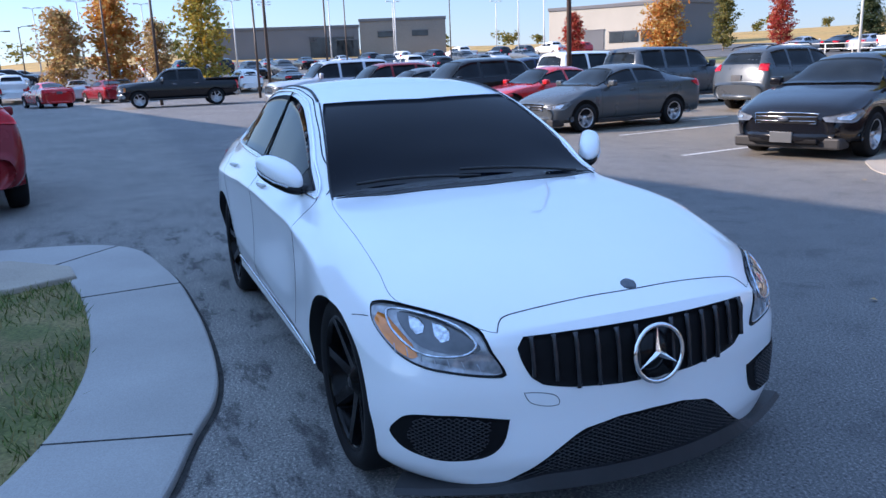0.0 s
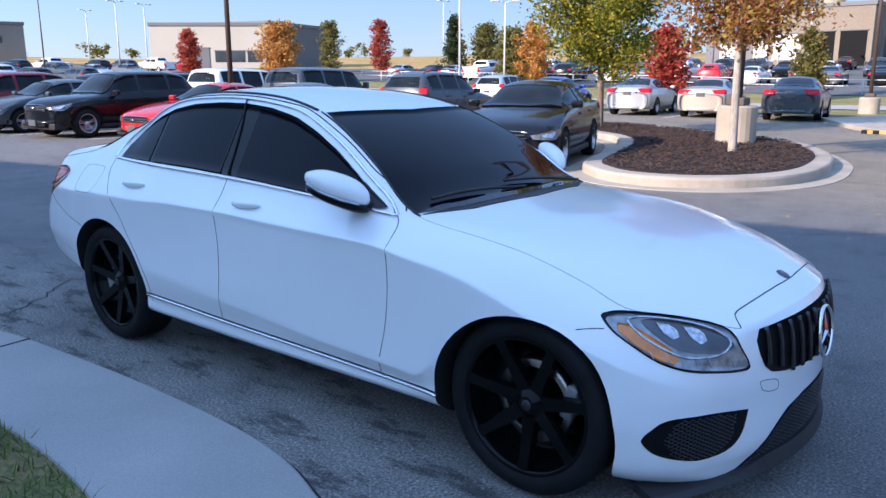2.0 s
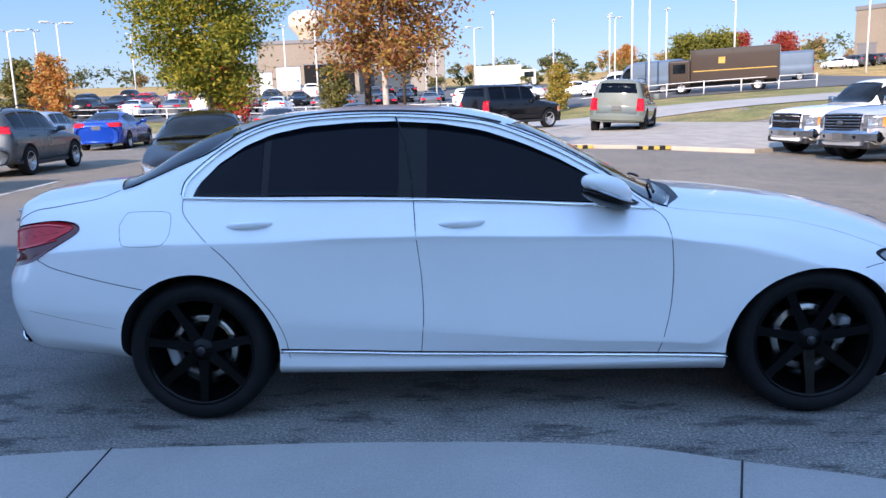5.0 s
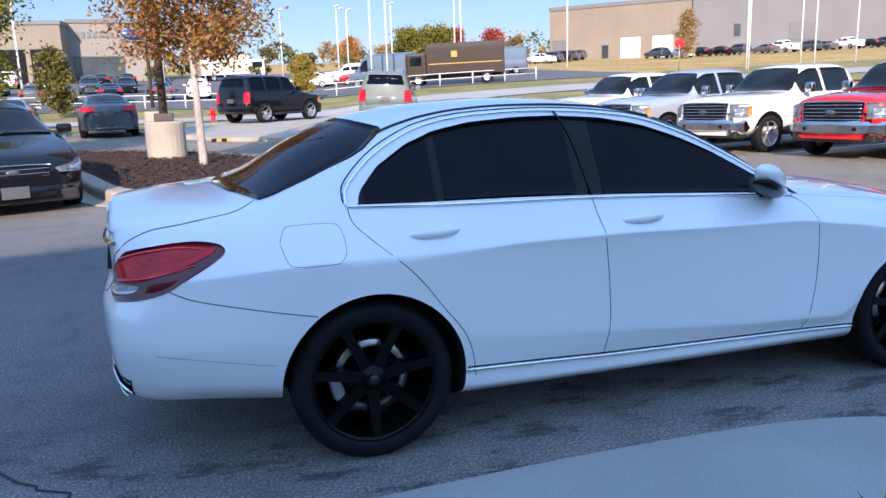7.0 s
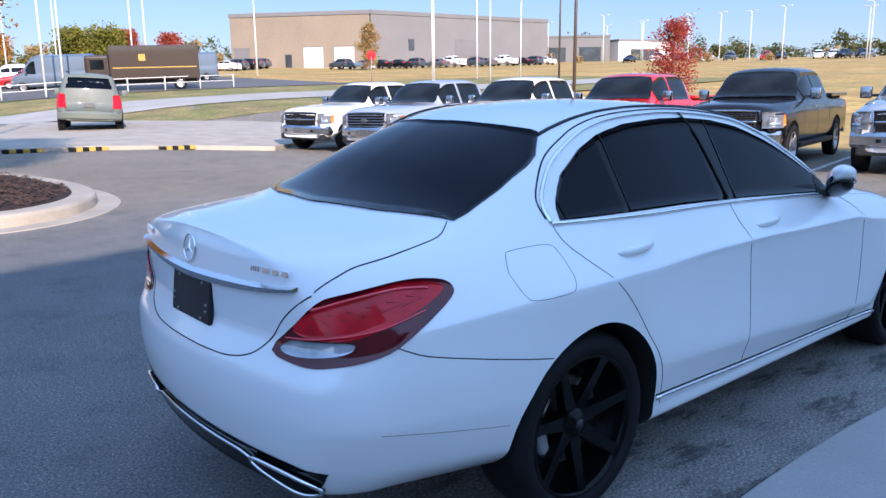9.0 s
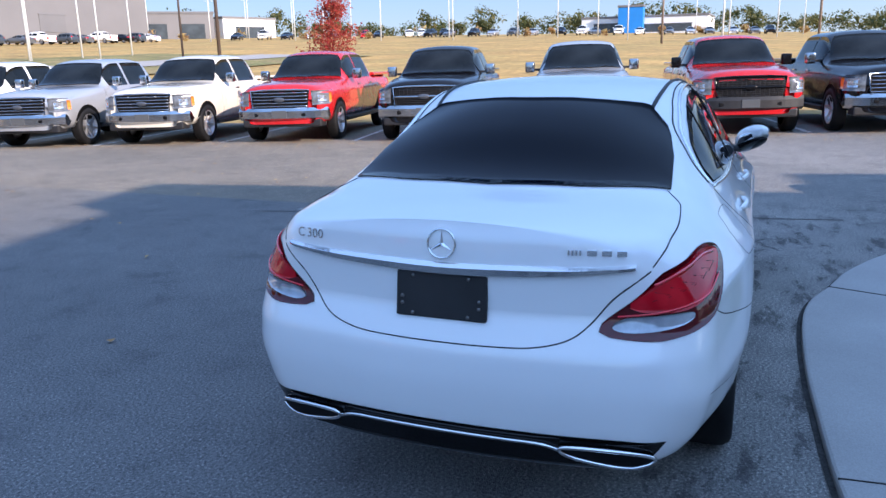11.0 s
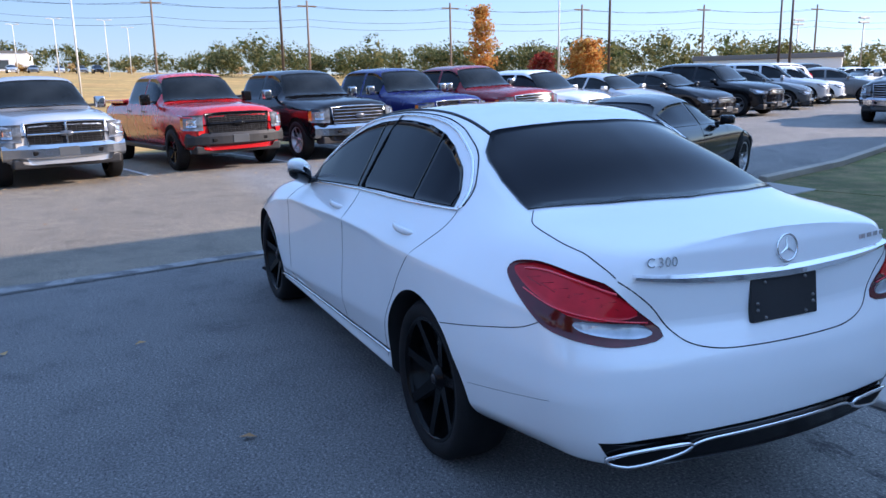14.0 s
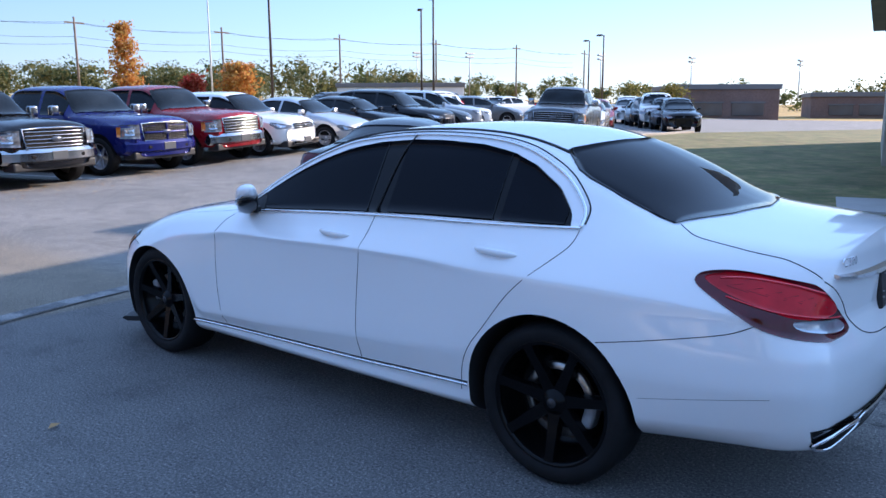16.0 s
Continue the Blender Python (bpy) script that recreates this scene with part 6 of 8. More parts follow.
    for s in (1, -1):
        if kind in ("sedan", "coupe"):
            tl = [(bx, s * w * 0.45, ztb - 0.06), (bx + 0.10, s * w * 0.86, ztb - 0.04), (bx + 0.35, s * w * 0.97, ztb - 0.08), (bx + 0.2, s * w * 0.97, ztb - 0.20), (bx, s * w * 0.55, ztb - 0.19)]
        else:
            hi = 1.22 if kind == "suv" else 1.20
            tl = [(bx + 0.03, s * w * 0.76, hi), (bx + 0.14, s * w * 0.97, hi), (bx + 0.10, s * w * 0.99, hi - (0.18 if kind == "suv" else 0.42)), (bx, s * w * 0.74, hi - (0.16 if kind == "suv" else 0.42))]
        put_on("tail_light", tl, (0.8, -s * 0.6, 0), M["lamp_red"] if kind != "coupe" else M["lamp_red_dark"], 0.014, 14, 6, None, "red tail light")
    if detail:
        part("rear_plate", box_bm(bx - 0.03, bx + 0.04, -0.16, 0.16, ztb - 0.30 if kind in ("sedan", "coupe") else 0.80, ztb - 0.15 if kind in ("sedan", "coupe") else 0.95, 0.004), M["p_grey"], root, "plain plate panel")
    # sides: joints, handles, mirrors, black wheel-well sheets, wheels
    for s in (1, -1):
        side = (0, -s, 0)
        if detail:
            ends = [p for pane in k["panes"][:2] for p in pane]
            for x in (k["cowl"] - 0.12, (k["panes"][0][1] + (k["panes"][1][0] if len(k["panes"]) > 1 else k["panes"][0][1])) / 2, (k["panes"][1][1] - 0.05 if len(k["panes"]) > 1 else -0.4)):
                a, b = tube(laid_curve(bvh, [(x, s * w, belt(x)), (x + 0.02, s * w, k["sh"]), (x, s * w, k["zb"] + 0.12)], side, -0.001, 5), 0.004, 4)
                mesh_ob("door_gap", a, b, M["gap"], root)
            for x in ((k["panes"][0][1] + 0.14), (k["panes"][1][1] + 0.14 if len(k["panes"]) > 1 else -0.5)):
                hit, _ = lay(bvh, (x, s * 3, belt(x) - 0.11), side)
                if hit is not None:
                    part("door_handle", box_bm(x - 0.10, x + 0.10, min(hit.y - 0.02, hit.y + s * 0.03), max(hit.y - 0.02, hit.y + s * 0.03), belt(x) - 0.125, belt(x) - 0.095, 0.010), trim if kind == "pickup" else body_m, root)
            part("sill", box_bm(-k["wb"] / 2 + r + 0.05, k["wb"] / 2 - r - 0.05, min(s * w * 0.80, s * w * (1.03 if big else 0.97)), max(s * w * 0.80, s * w * (1.03 if big else 0.97)), k["zb"] - 0.04, k["zb"] + 0.06, 0.02), M["black_plastic"], root)
            if roof_rails:
                a, b = tube([(crown - 0.3, s * k["roof"] * 0.92, top(crown - 0.3) + 0.00), (crown - 0.4, s * k["roof"] * 0.92, top(crown - 0.4) + 0.04), (-1.0, s * k["roof"] * 0.92, top(-1.0) + 0.045), (-1.75, s * k["roof"] * 0.9, top(-1.75) + 0.03), (-1.85, s * k["roof"] * 0.9, top(-1.85) - 0.01)], 0.016, 6)
                mesh_ob("roof_rail", a, b, M["black_plastic"], root)
        mx, mz = k["panes"][0][0] - 0.05, belt(k["panes"][0][0]) + (0.14 if big else 0.09)
        my = w * 0.93 + (0.16 if big else 0.10)
        mh = 0.11 if big else 0.065
        mir = part("door_mirror", box_bm(mx - 0.06, mx + 0.07, min(s * (my - 0.10), s * (my + 0.10)), max(s * (my - 0.10), s * (my + 0.10)), mz - mh, mz + mh, 0.035, 3), trim if (detail and kind == "pickup") else body_m, root, smooth=True)
        if detail:
            part("mirror_arm", box_bm(mx - 0.02, mx + 0.04, min(s * w * 0.82, s * (my - 0.05)), max(s * w * 0.82, s * (my - 0.05)), mz - 0.08, mz - 0.03, 0.01), M["black_plastic"], mir)
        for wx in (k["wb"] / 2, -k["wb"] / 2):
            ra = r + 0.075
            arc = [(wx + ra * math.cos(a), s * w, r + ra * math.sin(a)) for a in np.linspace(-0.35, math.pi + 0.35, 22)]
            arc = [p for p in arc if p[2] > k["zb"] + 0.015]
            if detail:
                # flat black sheet on the uncut body paints the wheel well's shade
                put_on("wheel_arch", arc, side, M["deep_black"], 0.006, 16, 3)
            wheel(root, wx, s, r, r * 0.68, 0.24, w + 0.012, 6 if big else 5, wheels, detail=False, twin=(detail and not big), plain=not detail)
    if kind == "pickup":
        part("bed_floor", box_bm(-2.98, -1.42, -w * 0.80, w * 0.80, 1.30, 1.325, 0.005), M["black_plastic"], root, "dark open cargo bed")
        for s in (1, -1):
            part("bed_rail", box_bm(-3.0, -1.40, min(s * w * 0.80, s * w * 0.95), max(s * w * 0.80, s * w * 0.95), 1.29, 1.36, 0.015), body_m, root)
        part("tailgate", box_bm(-3.06, -2.99, -w * 0.80, w * 0.80, 1.1, 1.36, 0.015), body_m, root)
    z = land(at[0], at[1]) + lift
    # stand all four wheels on the slope
    h = radians(heading)
    f = Vector((math.cos(h), math.sin(h), 0))
    l = Vector((-math.sin(h), math.cos(h), 0))
    q = k["wb"] / 2
    dz = (land(at[0] + f.x * q, at[1] + f.y * q) - land(at[0] - f.x * q, at[1] - f.y * q)) / (2 * q)
    dl = (land(at[0] + l.x * 0.8, at[1] + l.y * 0.8) - land(at[0] - l.x * 0.8, at[1] - l.y * 0.8)) / 1.6
    fx3 = Vector((f.x, f.y, dz)).normalized()
    ly3 = Vector((l.x, l.y, dl))
    ly3 = (ly3 - fx3 * ly3.dot(fx3)).normalized()
    up = fx3.cross(ly3)
    zz = 0.5 * (land(at[0] + f.x * q, at[1] + f.y * q) + land(at[0] - f.x * q, at[1] - f.y * q)) + lift
    root.matrix_basis = Matrix.Translation((at[0], at[1], zz)) @ Matrix((fx3, ly3, up)).transposed().to_4x4() @ Matrix.Diagonal((scale, scale, scale, 1))
    return root


def stand(x, y, heading, scale=1.0):
    h = radians(heading)
    q = 1.5
    f = Vector((math.cos(h), math.sin(h), 0))
    dz = (land(x + f.x * q, y + f.y * q) - land(x - f.x * q, y - f.y * q)) / (2 * q)
    return Matrix.Translation((x, y, land(x, y))) @ Matrix.Rotation(h, 4, "Z") @ Matrix.Rotation(-math.atan(dz), 4, "Y")


def by_axle(x, y, heading, wb):
    """The middle of a truck whose front axle stands at a place."""
    h = radians(heading)
    return (x - math.cos(h) * wb / 2, y - math.sin(h) * wb / 2)


# row of pickups facing the drive
ROW = "pickup trucks nosed in along the field"
HD = 180 + 12
for col, lab, ax, ay, opt in (
        ("white", "white crew-cab pickup truck with chrome bumper", 8.8, 17.1, dict(grille="mesh")),
        ("silver", "silver crew-cab pickup truck with a barred grille", 8.9, 14.05, dict(grille="bars")),
        ("cream", "cream-white pickup truck with chrome grille and mirrors", 9.7, 11.4, dict(grille="bars")),
        ("red", "bright red pickup truck with chrome bumper", 10.4, 8.45, dict(grille="bars")),
        ("black", "black pickup truck with chrome bumper", 10.85, 5.4, dict(grille="mesh")),
        ("silver", "silver pickup truck with a large chrome grille", 11.5, 2.4, dict(grille="cross")),
        ("red", "bright red pickup truck with black grille and bumper", 12.15, -0.6, dict(chrome=False, wheels="wheel_black", grille="mesh")),
        ("black", "black crew-cab pickup truck with chrome bars", 12.6, -3.2, dict(wheels="wheel_silver", grille="bars")),
        ("deep_blue", "deep blue pickup truck with a chrome grille", 13.3, -5.9, dict(body_bumper=True, grille="cross")),
        ("dark_red", "dark red pickup truck with chrome grille", 13.8, -8.3, dict(grille="bars"))):
    vehicle("pickup", col, lab, by_axle(ax, ay, HD, 3.68), HD, "pickup truck", group=ROW, scale=1.0, **opt)
ROW2 = "cars nosed in beyond the pickups"
for kind, col, lab, ax, ay in (("suv", "white", "white SUV beside the pickups", 14.0, -10.5), ("sedan", "silver", "silver sedan in the row", 14.1, -12.9), ("sedan", "black", "black sedan in the row", 14.4, -15.3), ("suv", "black", "black SUV at the row's end", 14.8, -17.8)):
    vehicle(kind, col, lab, by_axle(ax, ay, HD + 4, KIND[kind]["wb"]), HD + 4, "car", group=ROW2)
FAR_ROW = "cars in the row across the side drive"
for kind, col, lab, x, y, sc in (("sedan", "slate", "dark slate sedan with alloy wheels", 17.6, -20.4, 1.0), ("suv", "silver", "silver minivan beside a dark sedan", 18.9, -22.9, 1.0), ("suv", "white", "white hatchback in the row", 19.6, -25.0, 0.9), ("sedan", "grey", "dark grey sedan in the row", 19.8, -27.5, 1.0)):
    vehicle(kind, col, lab, (x, y), 222, "car", group=FAR_ROW, scale=sc)
vehicle("sedan", "white", "white sedan beside the lawn", (12.4, -24.6), 114, "car")
vehicle("sedan", "dark_red", "dark red sedan beyond the lawn", (14.8, -30.0), 116, "car")

# cars round the car
vehicle("coupe", "black", "black four-door coupe with silver wheels", (5.0, -5.6), -63, "car", tint=True, scale=0.97)
vehicle("suv", "dark_red", "dark red SUV standing on the drive", (-7.9, -3.75), 190, "car")
vehicle("sedan", "black", "glossy black compact sedan with alloy wheels", (-4.95, 9.35), -72, "car", scale=1.0)
vehicle("pickup", "slate", "dark pickup truck standing on the drive", (10.54, -19.83), 112, "pickup truck", chrome=True, scale=0.95)
BACKROW = "cars parked across from the showroom"
for kind, col, lab, x, y, hd, opt in (
        ("sedan", "slate", "dark grey older sedan with steel wheel covers", -11.0, 8.85, -83, dict(scale=0.95)),
        ("coupe", "red", "bright red coupe parked with its row", -14.6, 9.2, -86, {}),
        ("suv", "black", "black crossover with a chrome grille bar", -17.6, 8.2, -86, dict(tint=False)),
        ("sedan", "slate", "dark grey sedan parked with its row", -20.6, 8.0, -87, {}),
        ("suv", "dark_red", "dark red crossover parked with its row", -23.5, 7.6, -87, {}),
        ("big_suv", "silver", "silver large SUV with a chrome grille", -26.8, 6.6, -88, {}),
        ("suv", "slate", "dark grey compact SUV with red tail lights", -12.4, 16.0, 96, dict(roof_rails=True)),
        ("big_suv", "slate", "blue-grey large SUV parked with its row", -16.6, 15.3, 97, dict(scale=0.97)),
        ("big_suv", "white", "white boxy off-road car with a spare wheel", -20.6, 15.2, 97, dict(scale=0.97)),
        ("suv", "navy", "navy blue SUV parked with its row", -24.2, 15.2, 97, {}),
        ("suv", "black", "black SUV parked with its row", -30.0, 15.6, 97, {}),
        ("pickup", "black", "black crew-cab pickup truck with bright wheels", -38.6, 1.75, -91, {}),
        ("sedan", "red", "red sedan at the lot's end", -47.5, -4.8, 200, {}),
        ("sedan", "dark_red", "dark red sedan at the lot's end", -51.5, -1.6, 200, {}),
        ("sedan", "silver", "silver sports sedan with exhaust pipes", -11.5, 28.7, 98, dict(scale=1.05)),
        ("sedan", "tan", "champagne convertible with a soft top", -8.5, 28.6, 98, dict(scale=1.02)),
        ("sedan", "slate", "dark grey sedan facing the verge", -5.2, 28.2, 98, dict(scale=1.06)),
        ("sedan", "blue", "bright blue sedan facing the verge", -15.7, 28.6, 98, dict(scale=1.06)),
        ("suv", "silver", "silver hatchback facing the verge", -19.0, 29.4, 98, dict(scale=0.98))):
    vehicle(kind, col, lab, (x, y), hd, "pickup truck" if kind == "pickup" else "car", group=BACKROW if x > -35 else "", **opt)
vehicle("off_road", "black", "black boxy SUV on the concrete pad", (1.25, 31.8), 40, "car", tint=True, lift=0.115, scale=1.08)
vehicle("off_road", "sage", "pale green-grey off-road SUV with dark glass", (5.65, 28.1), 72, "car", tint=True, lift=0.115, scale=1.09, wheels="wheel_black", roof_rails=True)


# ---- trees ----
for nm, c1, c2 in (("leaf_rust", (0.36, 0.13, 0.05), (0.30, 0.20, 0.035)), ("leaf_green", (0.12, 0.17, 0.014), (0.32, 0.26, 0.02)), ("leaf_orange", (0.55, 0.20, 0.04), (0.46, 0.30, 0.08)), ("leaf_yellow", (0.46, 0.30, 0.04), (0.26, 0.24, 0.05)),
                   ("leaf_red", (0.42, 0.03, 0.03), (0.36, 0.10, 0.05)), ("leaf_pine", (0.035, 0.06, 0.02), (0.06, 0.075, 0.03)), ("leaf_wood", (0.075, 0.105, 0.035), (0.15, 0.135, 0.05)), ("leaf_tan", (0.44, 0.25, 0.11), (0.36, 0.28, 0.11)), ("leaf_olive", (0.12, 0.13, 0.03), (0.22, 0.18, 0.05)), ("leaf_lime", (0.16, 0.18, 0.02), (0.24, 0.20, 0.03))):
    M[nm] = mat(nm + "_leaves", c1, rough=0.75, second=(c2, "island", 0.2, 0.8), island=0.25)
    lt = M[nm].node_tree
    lp = lt.nodes["Principled BSDF"]
    thin = lt.nodes.new("ShaderNodeBsdfTranslucent")
    lt.links.new(lp.inputs["Base Color"].links[0].from_socket, thin.inputs["Color"])
    both_sides = lt.nodes.new("ShaderNodeMixShader")
    both_sides.inputs[0].default_value = 0.45
    lt.links.new(lp.outputs[0], both_sides.inputs[1])
    lt.links.new(thin.outputs[0], both_sides.inputs[2])
    lt.links.new(both_sides.outputs[0], lt.nodes["Material Output"].inputs["Surface"])


def leaf_mesh(points, size, gen):
    """Small bent leaves at points."""
    vs, fs = [], []
    for p in points:
        a = Vector((gen.gauss(0, 1), gen.gauss(0, 1), gen.gauss(0, 0.7))).normalized()
        b = a.cross(Vector((gen.gauss(0, 1), gen.gauss(0, 1), gen.gauss(0, 1)))).normalized()
        n = a.cross(b)
        s = size * gen.uniform(0.6, 1.3)
        i = len(vs)
        vs += [p - a * s, p + b * s * 0.5 + n * s * 0.15, p + a * s, p - b * s * 0.5 + n * s * 0.15]
        fs += [(i, i + 1, i + 3), (i + 1, i + 2, i + 3)]
    return vs, fs


def tree(at, h, w, leaf, label, clear=0.28, count=2200, size=0.10, trunk_r=0.08, seed=1, pine=False, lift=0.0, name="tree", bark="bark", full=1.0):
    gen = random.Random(seed)
    root = tagged(new(name), label, "tree")
    root.location = (at[0], at[1], land(at[0], at[1]) + lift)
    vs, fs = [], []

    def add(pts, r, taper, sides=7):
        a, b = tube(pts, r, sides, taper=taper)
        fs.extend(tuple(i + len(vs) for i in f) for f in b)
        vs.extend(a)

    lean = Vector((gen.uniform(-0.03, 0.03) * h, gen.uniform(-0.03, 0.03) * h, 0))
    spine = [Vector((0, 0, -0.05)), lean * 0.3 + Vector((0, 0, h * 0.3)), lean * 0.7 + Vector((0, 0, h * 0.62)), lean + Vector((0, 0, h * 0.95))]
    spine = spline(spine, 5)
    add(spine, trunk_r, 0.2, 9)
    tips = []
    n = 34 if not pine else 46
    for i in range(n):
        t = clear + (0.96 - clear) * (i + gen.random()) / n
        base = spine[min(len(spine) - 1, int(t / 0.95 * (len(spine) - 1)))]
        an = i * 2.4 + gen.uniform(-0.4, 0.4)
        u = (t - clear) / (1 - clear)
        reach = w / 2 * ((1.02 - u) if pine else (math.sin(math.pi * min(1, 0.22 + 0.80 * u)) ** 0.7)) * gen.uniform(0.7, 1.12)
        rise = (0.05 if pine else 0.35 + 0.5 * u) * reach
        tip = base + Vector((math.cos(an) * reach, math.sin(an) * reach, rise))
        midp = base.lerp(tip, 0.5) + Vector((0, 0, -0.04 * reach))
        add(spline([base, midp, tip], 3), trunk_r * 0.32 * (1 - 0.6 * u), 0.25, 5)
        for f in (0.35, 0.6, 0.8, 1.0):
            tips.append((base.lerp(tip, f) + Vector((gen.gauss(0, 0.06), gen.gauss(0, 0.06), gen.gauss(0, 0.05))) * w * 0.6, w * (0.085 if f > 0.5 else 0.06)))
    mesh_ob("trunk", vs, fs, M[bark], root)
    pts = []
    for _ in range(int(count * full)):
        c, r = tips[gen.randrange(len(tips))]
        pts.append(c + Vector((gen.gauss(0, r), gen.gauss(0, r), gen.gauss(0, r * 0.8))))
    vs, fs = leaf_mesh(pts, size, gen)
    mesh_ob("crown", vs, fs, M[leaf], root, smooth=False)
    return root


# ---- planting island with its tree and lamp ----
IS = [(-3.45, 8.6), (-2.85, 7.7), (-2.15, 7.22), (-1.3, 7.25), (-0.55, 7.8), (-0.1, 8.8), (-0.06, 10.2), (-0.45, 12.2), (-1.55, 14.5), (-3.2, 16.2), (-5.2, 17.5), (-7.2, 18.6), (-8.7, 18.5), (-8.75, 17.3), (-7.4, 15.5), (-5.5, 13.8), (-4.35, 11.6)]


def ring(points, n=6):
    return [(p.x, p.y) for p in spline([(*q, 0) for q in points], n, True)]


def inset(points, d):
    out = []
    m = len(points)
    for i in range(m):
        a, b, c = Vector((*points[i - 1], 0)), Vector((*points[i], 0)), Vector((*points[(i + 1) % m], 0))
        t = (c - a).normalized()
        q = b + Vector((-t.y, t.x, 0)) * d
        out.append((q.x, q.y))
    return out


IR = ring(IS)
slab("gutter", inset(IR, -0.30), 0.03, M["kerb"], -0.018, "pale concrete gutter round a planting island", "gutter", bevel=0.005)
slab("island_kerb", IR, 0.18, M["kerb"], -0.02, "rounded cream concrete kerb of a planting island", "kerb", bevel=0.045)
slab("mulch_base", inset(IR, 0.30), 0.19, M["mulch"], -0.02, "dark shredded bark mulch bed", "mulch", bevel=0)
gen = random.Random(11)
inner = inset(IR, 0.34)
vs, fs = [], []
k = 0
while k < 6800:
    x, y = gen.uniform(-9, 0), gen.uniform(7, 18.8)
    if not in_poly(x, y, inner):
        continue
    k += 1
    z = land(x, y) + 0.172 + gen.uniform(0, 0.05)
    a = gen.uniform(0, 6.28)
    d = Vector((math.cos(a), math.sin(a), gen.uniform(-0.35, 0.35))) * gen.uniform(0.025, 0.07)
    s = Vector((-math.sin(a), math.cos(a), 0)) * gen.uniform(0.006, 0.014)
    u = Vector((0, 0, 0.012))
    p = Vector((x, y, z))
    i = len(vs)
    vs += [p - d - s, p - d + s, p + d + s, p + d - s, p + u]
    fs += [(i, i + 1, i + 4), (i + 1, i + 2, i + 4), (i + 2, i + 3, i + 4), (i + 3, i, i + 4)]
tagged(mesh_ob("mulch_chips", vs, fs, M["mulch"], smooth=False), "loose shredded bark chips", "mulch", kind="stuff")
M["bark_pale"] = mat("pale_young_bark", (0.36, 0.32, 0.28), rough=0.9, var=0.2, scale=5, fine=0.2, fine_scale=30, bump=0.3, bump_scale=30, stretch=(1, 1, 0.3))
tree((-1.92, 11.3), 5.2, 2.8, "leaf_rust", "young tree with rust and gold autumn leaves in mulch", 0.40, 21000, 0.050, 0.085, 3, lift=0.16, bark="bark_pale")


def lamp_pole(at, h, label="tall dark parking lot lamp post", r=0.07, material="pole_dark", base=0.0, arms=((0, 1),), head=True, lift=0.0, name="lamp_post", arm=0.9):
    root = tagged(new(name), label, "lamp post")
    root.location = (at[0], at[1], land(at[0], at[1]) + lift)
    b0 = base
    if base:
        vs, fs = lathe([(0.0, base), (0.36, base), (0.40, base - 0.04), (0.40, 0), (0, 0)], 24, "z")
        mesh_ob("footing", vs, fs, M["kerb"], root, smooth=False, label="round concrete footing")
        part("base_plate", box_bm(-0.19, 0.19, -0.19, 0.19, base, base + 0.16, 0.02), M[material], root)
    vs, fs = tube([(0, 0, b0), (0, 0, h)], r, 10, taper=0.65)
    mesh_ob("pole", vs, fs, M[material], root)
    if head:
        for ax, ay in arms:
            vs, fs = tube([(0, 0, h - 0.08), (ax * arm * 0.5, ay * arm * 0.5, h + 0.06), (ax * arm, ay * arm, h + 0.08)], r * 0.5, 6)
            mesh_ob("arm", vs, fs, M[material], root)
            bm = box_bm(-0.28, 0.28, -0.17, 0.17, h + 0.02, h + 0.14, 0.03)
            bmesh.ops.transform(bm, matrix=Matrix.Translation((ax * (arm + 0.2), ay * (arm + 0.2), 0)) @ Matrix.Rotation(math.atan2(ay, ax), 4, "Z"), verts=bm.verts[:])
            part("lamp_head", bm, M[material], root)
    return root


lamp_pole((-2.62, 13.55), 9.5, "dark lamp post on a round concrete footing", 0.085, "pole_dark", 0.78, lift=0.15)
lamp_pole((-3.78, 33.5), 9.0, "dark lamp post on a concrete footing in the verge", 0.08, "pole_dark", 0.7)
for x, y, h in ((-55.9, -1.2, 9.5), (-40.8, 1.1, 9.0), (-35.2, 5.9, 9.0), (-17.1, 11.7, 9.5), (-53.9, 13.8, 7.6), (-45.1, 7.1, 6.2), (23.5, 20.2, 9.0), (39.7, -8.7, 9.5), (31.9, -24.9, 9.0), (29.0, -35.4, 7.4), (32.7, -38.6, 7.2), (30.4, -58.2, 6.2), (24.9, -50.2, 6.0), (41.7, 37.0, 10.0)):
    lamp_pole((x, y), h, "tall dark parking lot lamp post", 0.085, "pole_dark", arms=((0.7, -0.7),))
for x, y, h in ((-85.3, -10.9, 5.2), (-85.5, -8.8, 5.6), (-85.2, -12.1, 5.0), (-85.7, -5.5, 4.6), (-63.1, 18.0, 8.0), (-69.2, 30.5, 8.6)):
    lamp_pole((x, y), h, "far dark lamp post", 0.07, "pole_dark", arms=((0, 1),))
WP = "pale lamp posts of the dealer lots"
for x, y, h in ((-27.6, 36.8, 10.5), (11.0, 55.5, 10.0), (-4.4, 70.8, 8.4), (-0.8, 76.0, 7.0), (13.0, 75.3, 7.0), (-30.8, 46.5, 6.4), (-29.5, 50.3, 7.0), (41.9, 51.7, 7.5), (48.0, 52.7, 7.4), (55.4, 1.5, 7.0), (46.0, -30.9, 8.4), (12.5, 56.7, 9.0), (20.6, 62.6, 8.5), (41.3, 51.2, 8.0), (45.0, 47.8, 7.6), (54.1, 52.9, 7.4)):
    tagged(lamp_pole((x, y), h, "pale slender lamp post of a dealer lot", 0.075, "pole_white", arms=((0.7, 0.7), (-0.7, -0.7)), arm=0.6), group=WP)
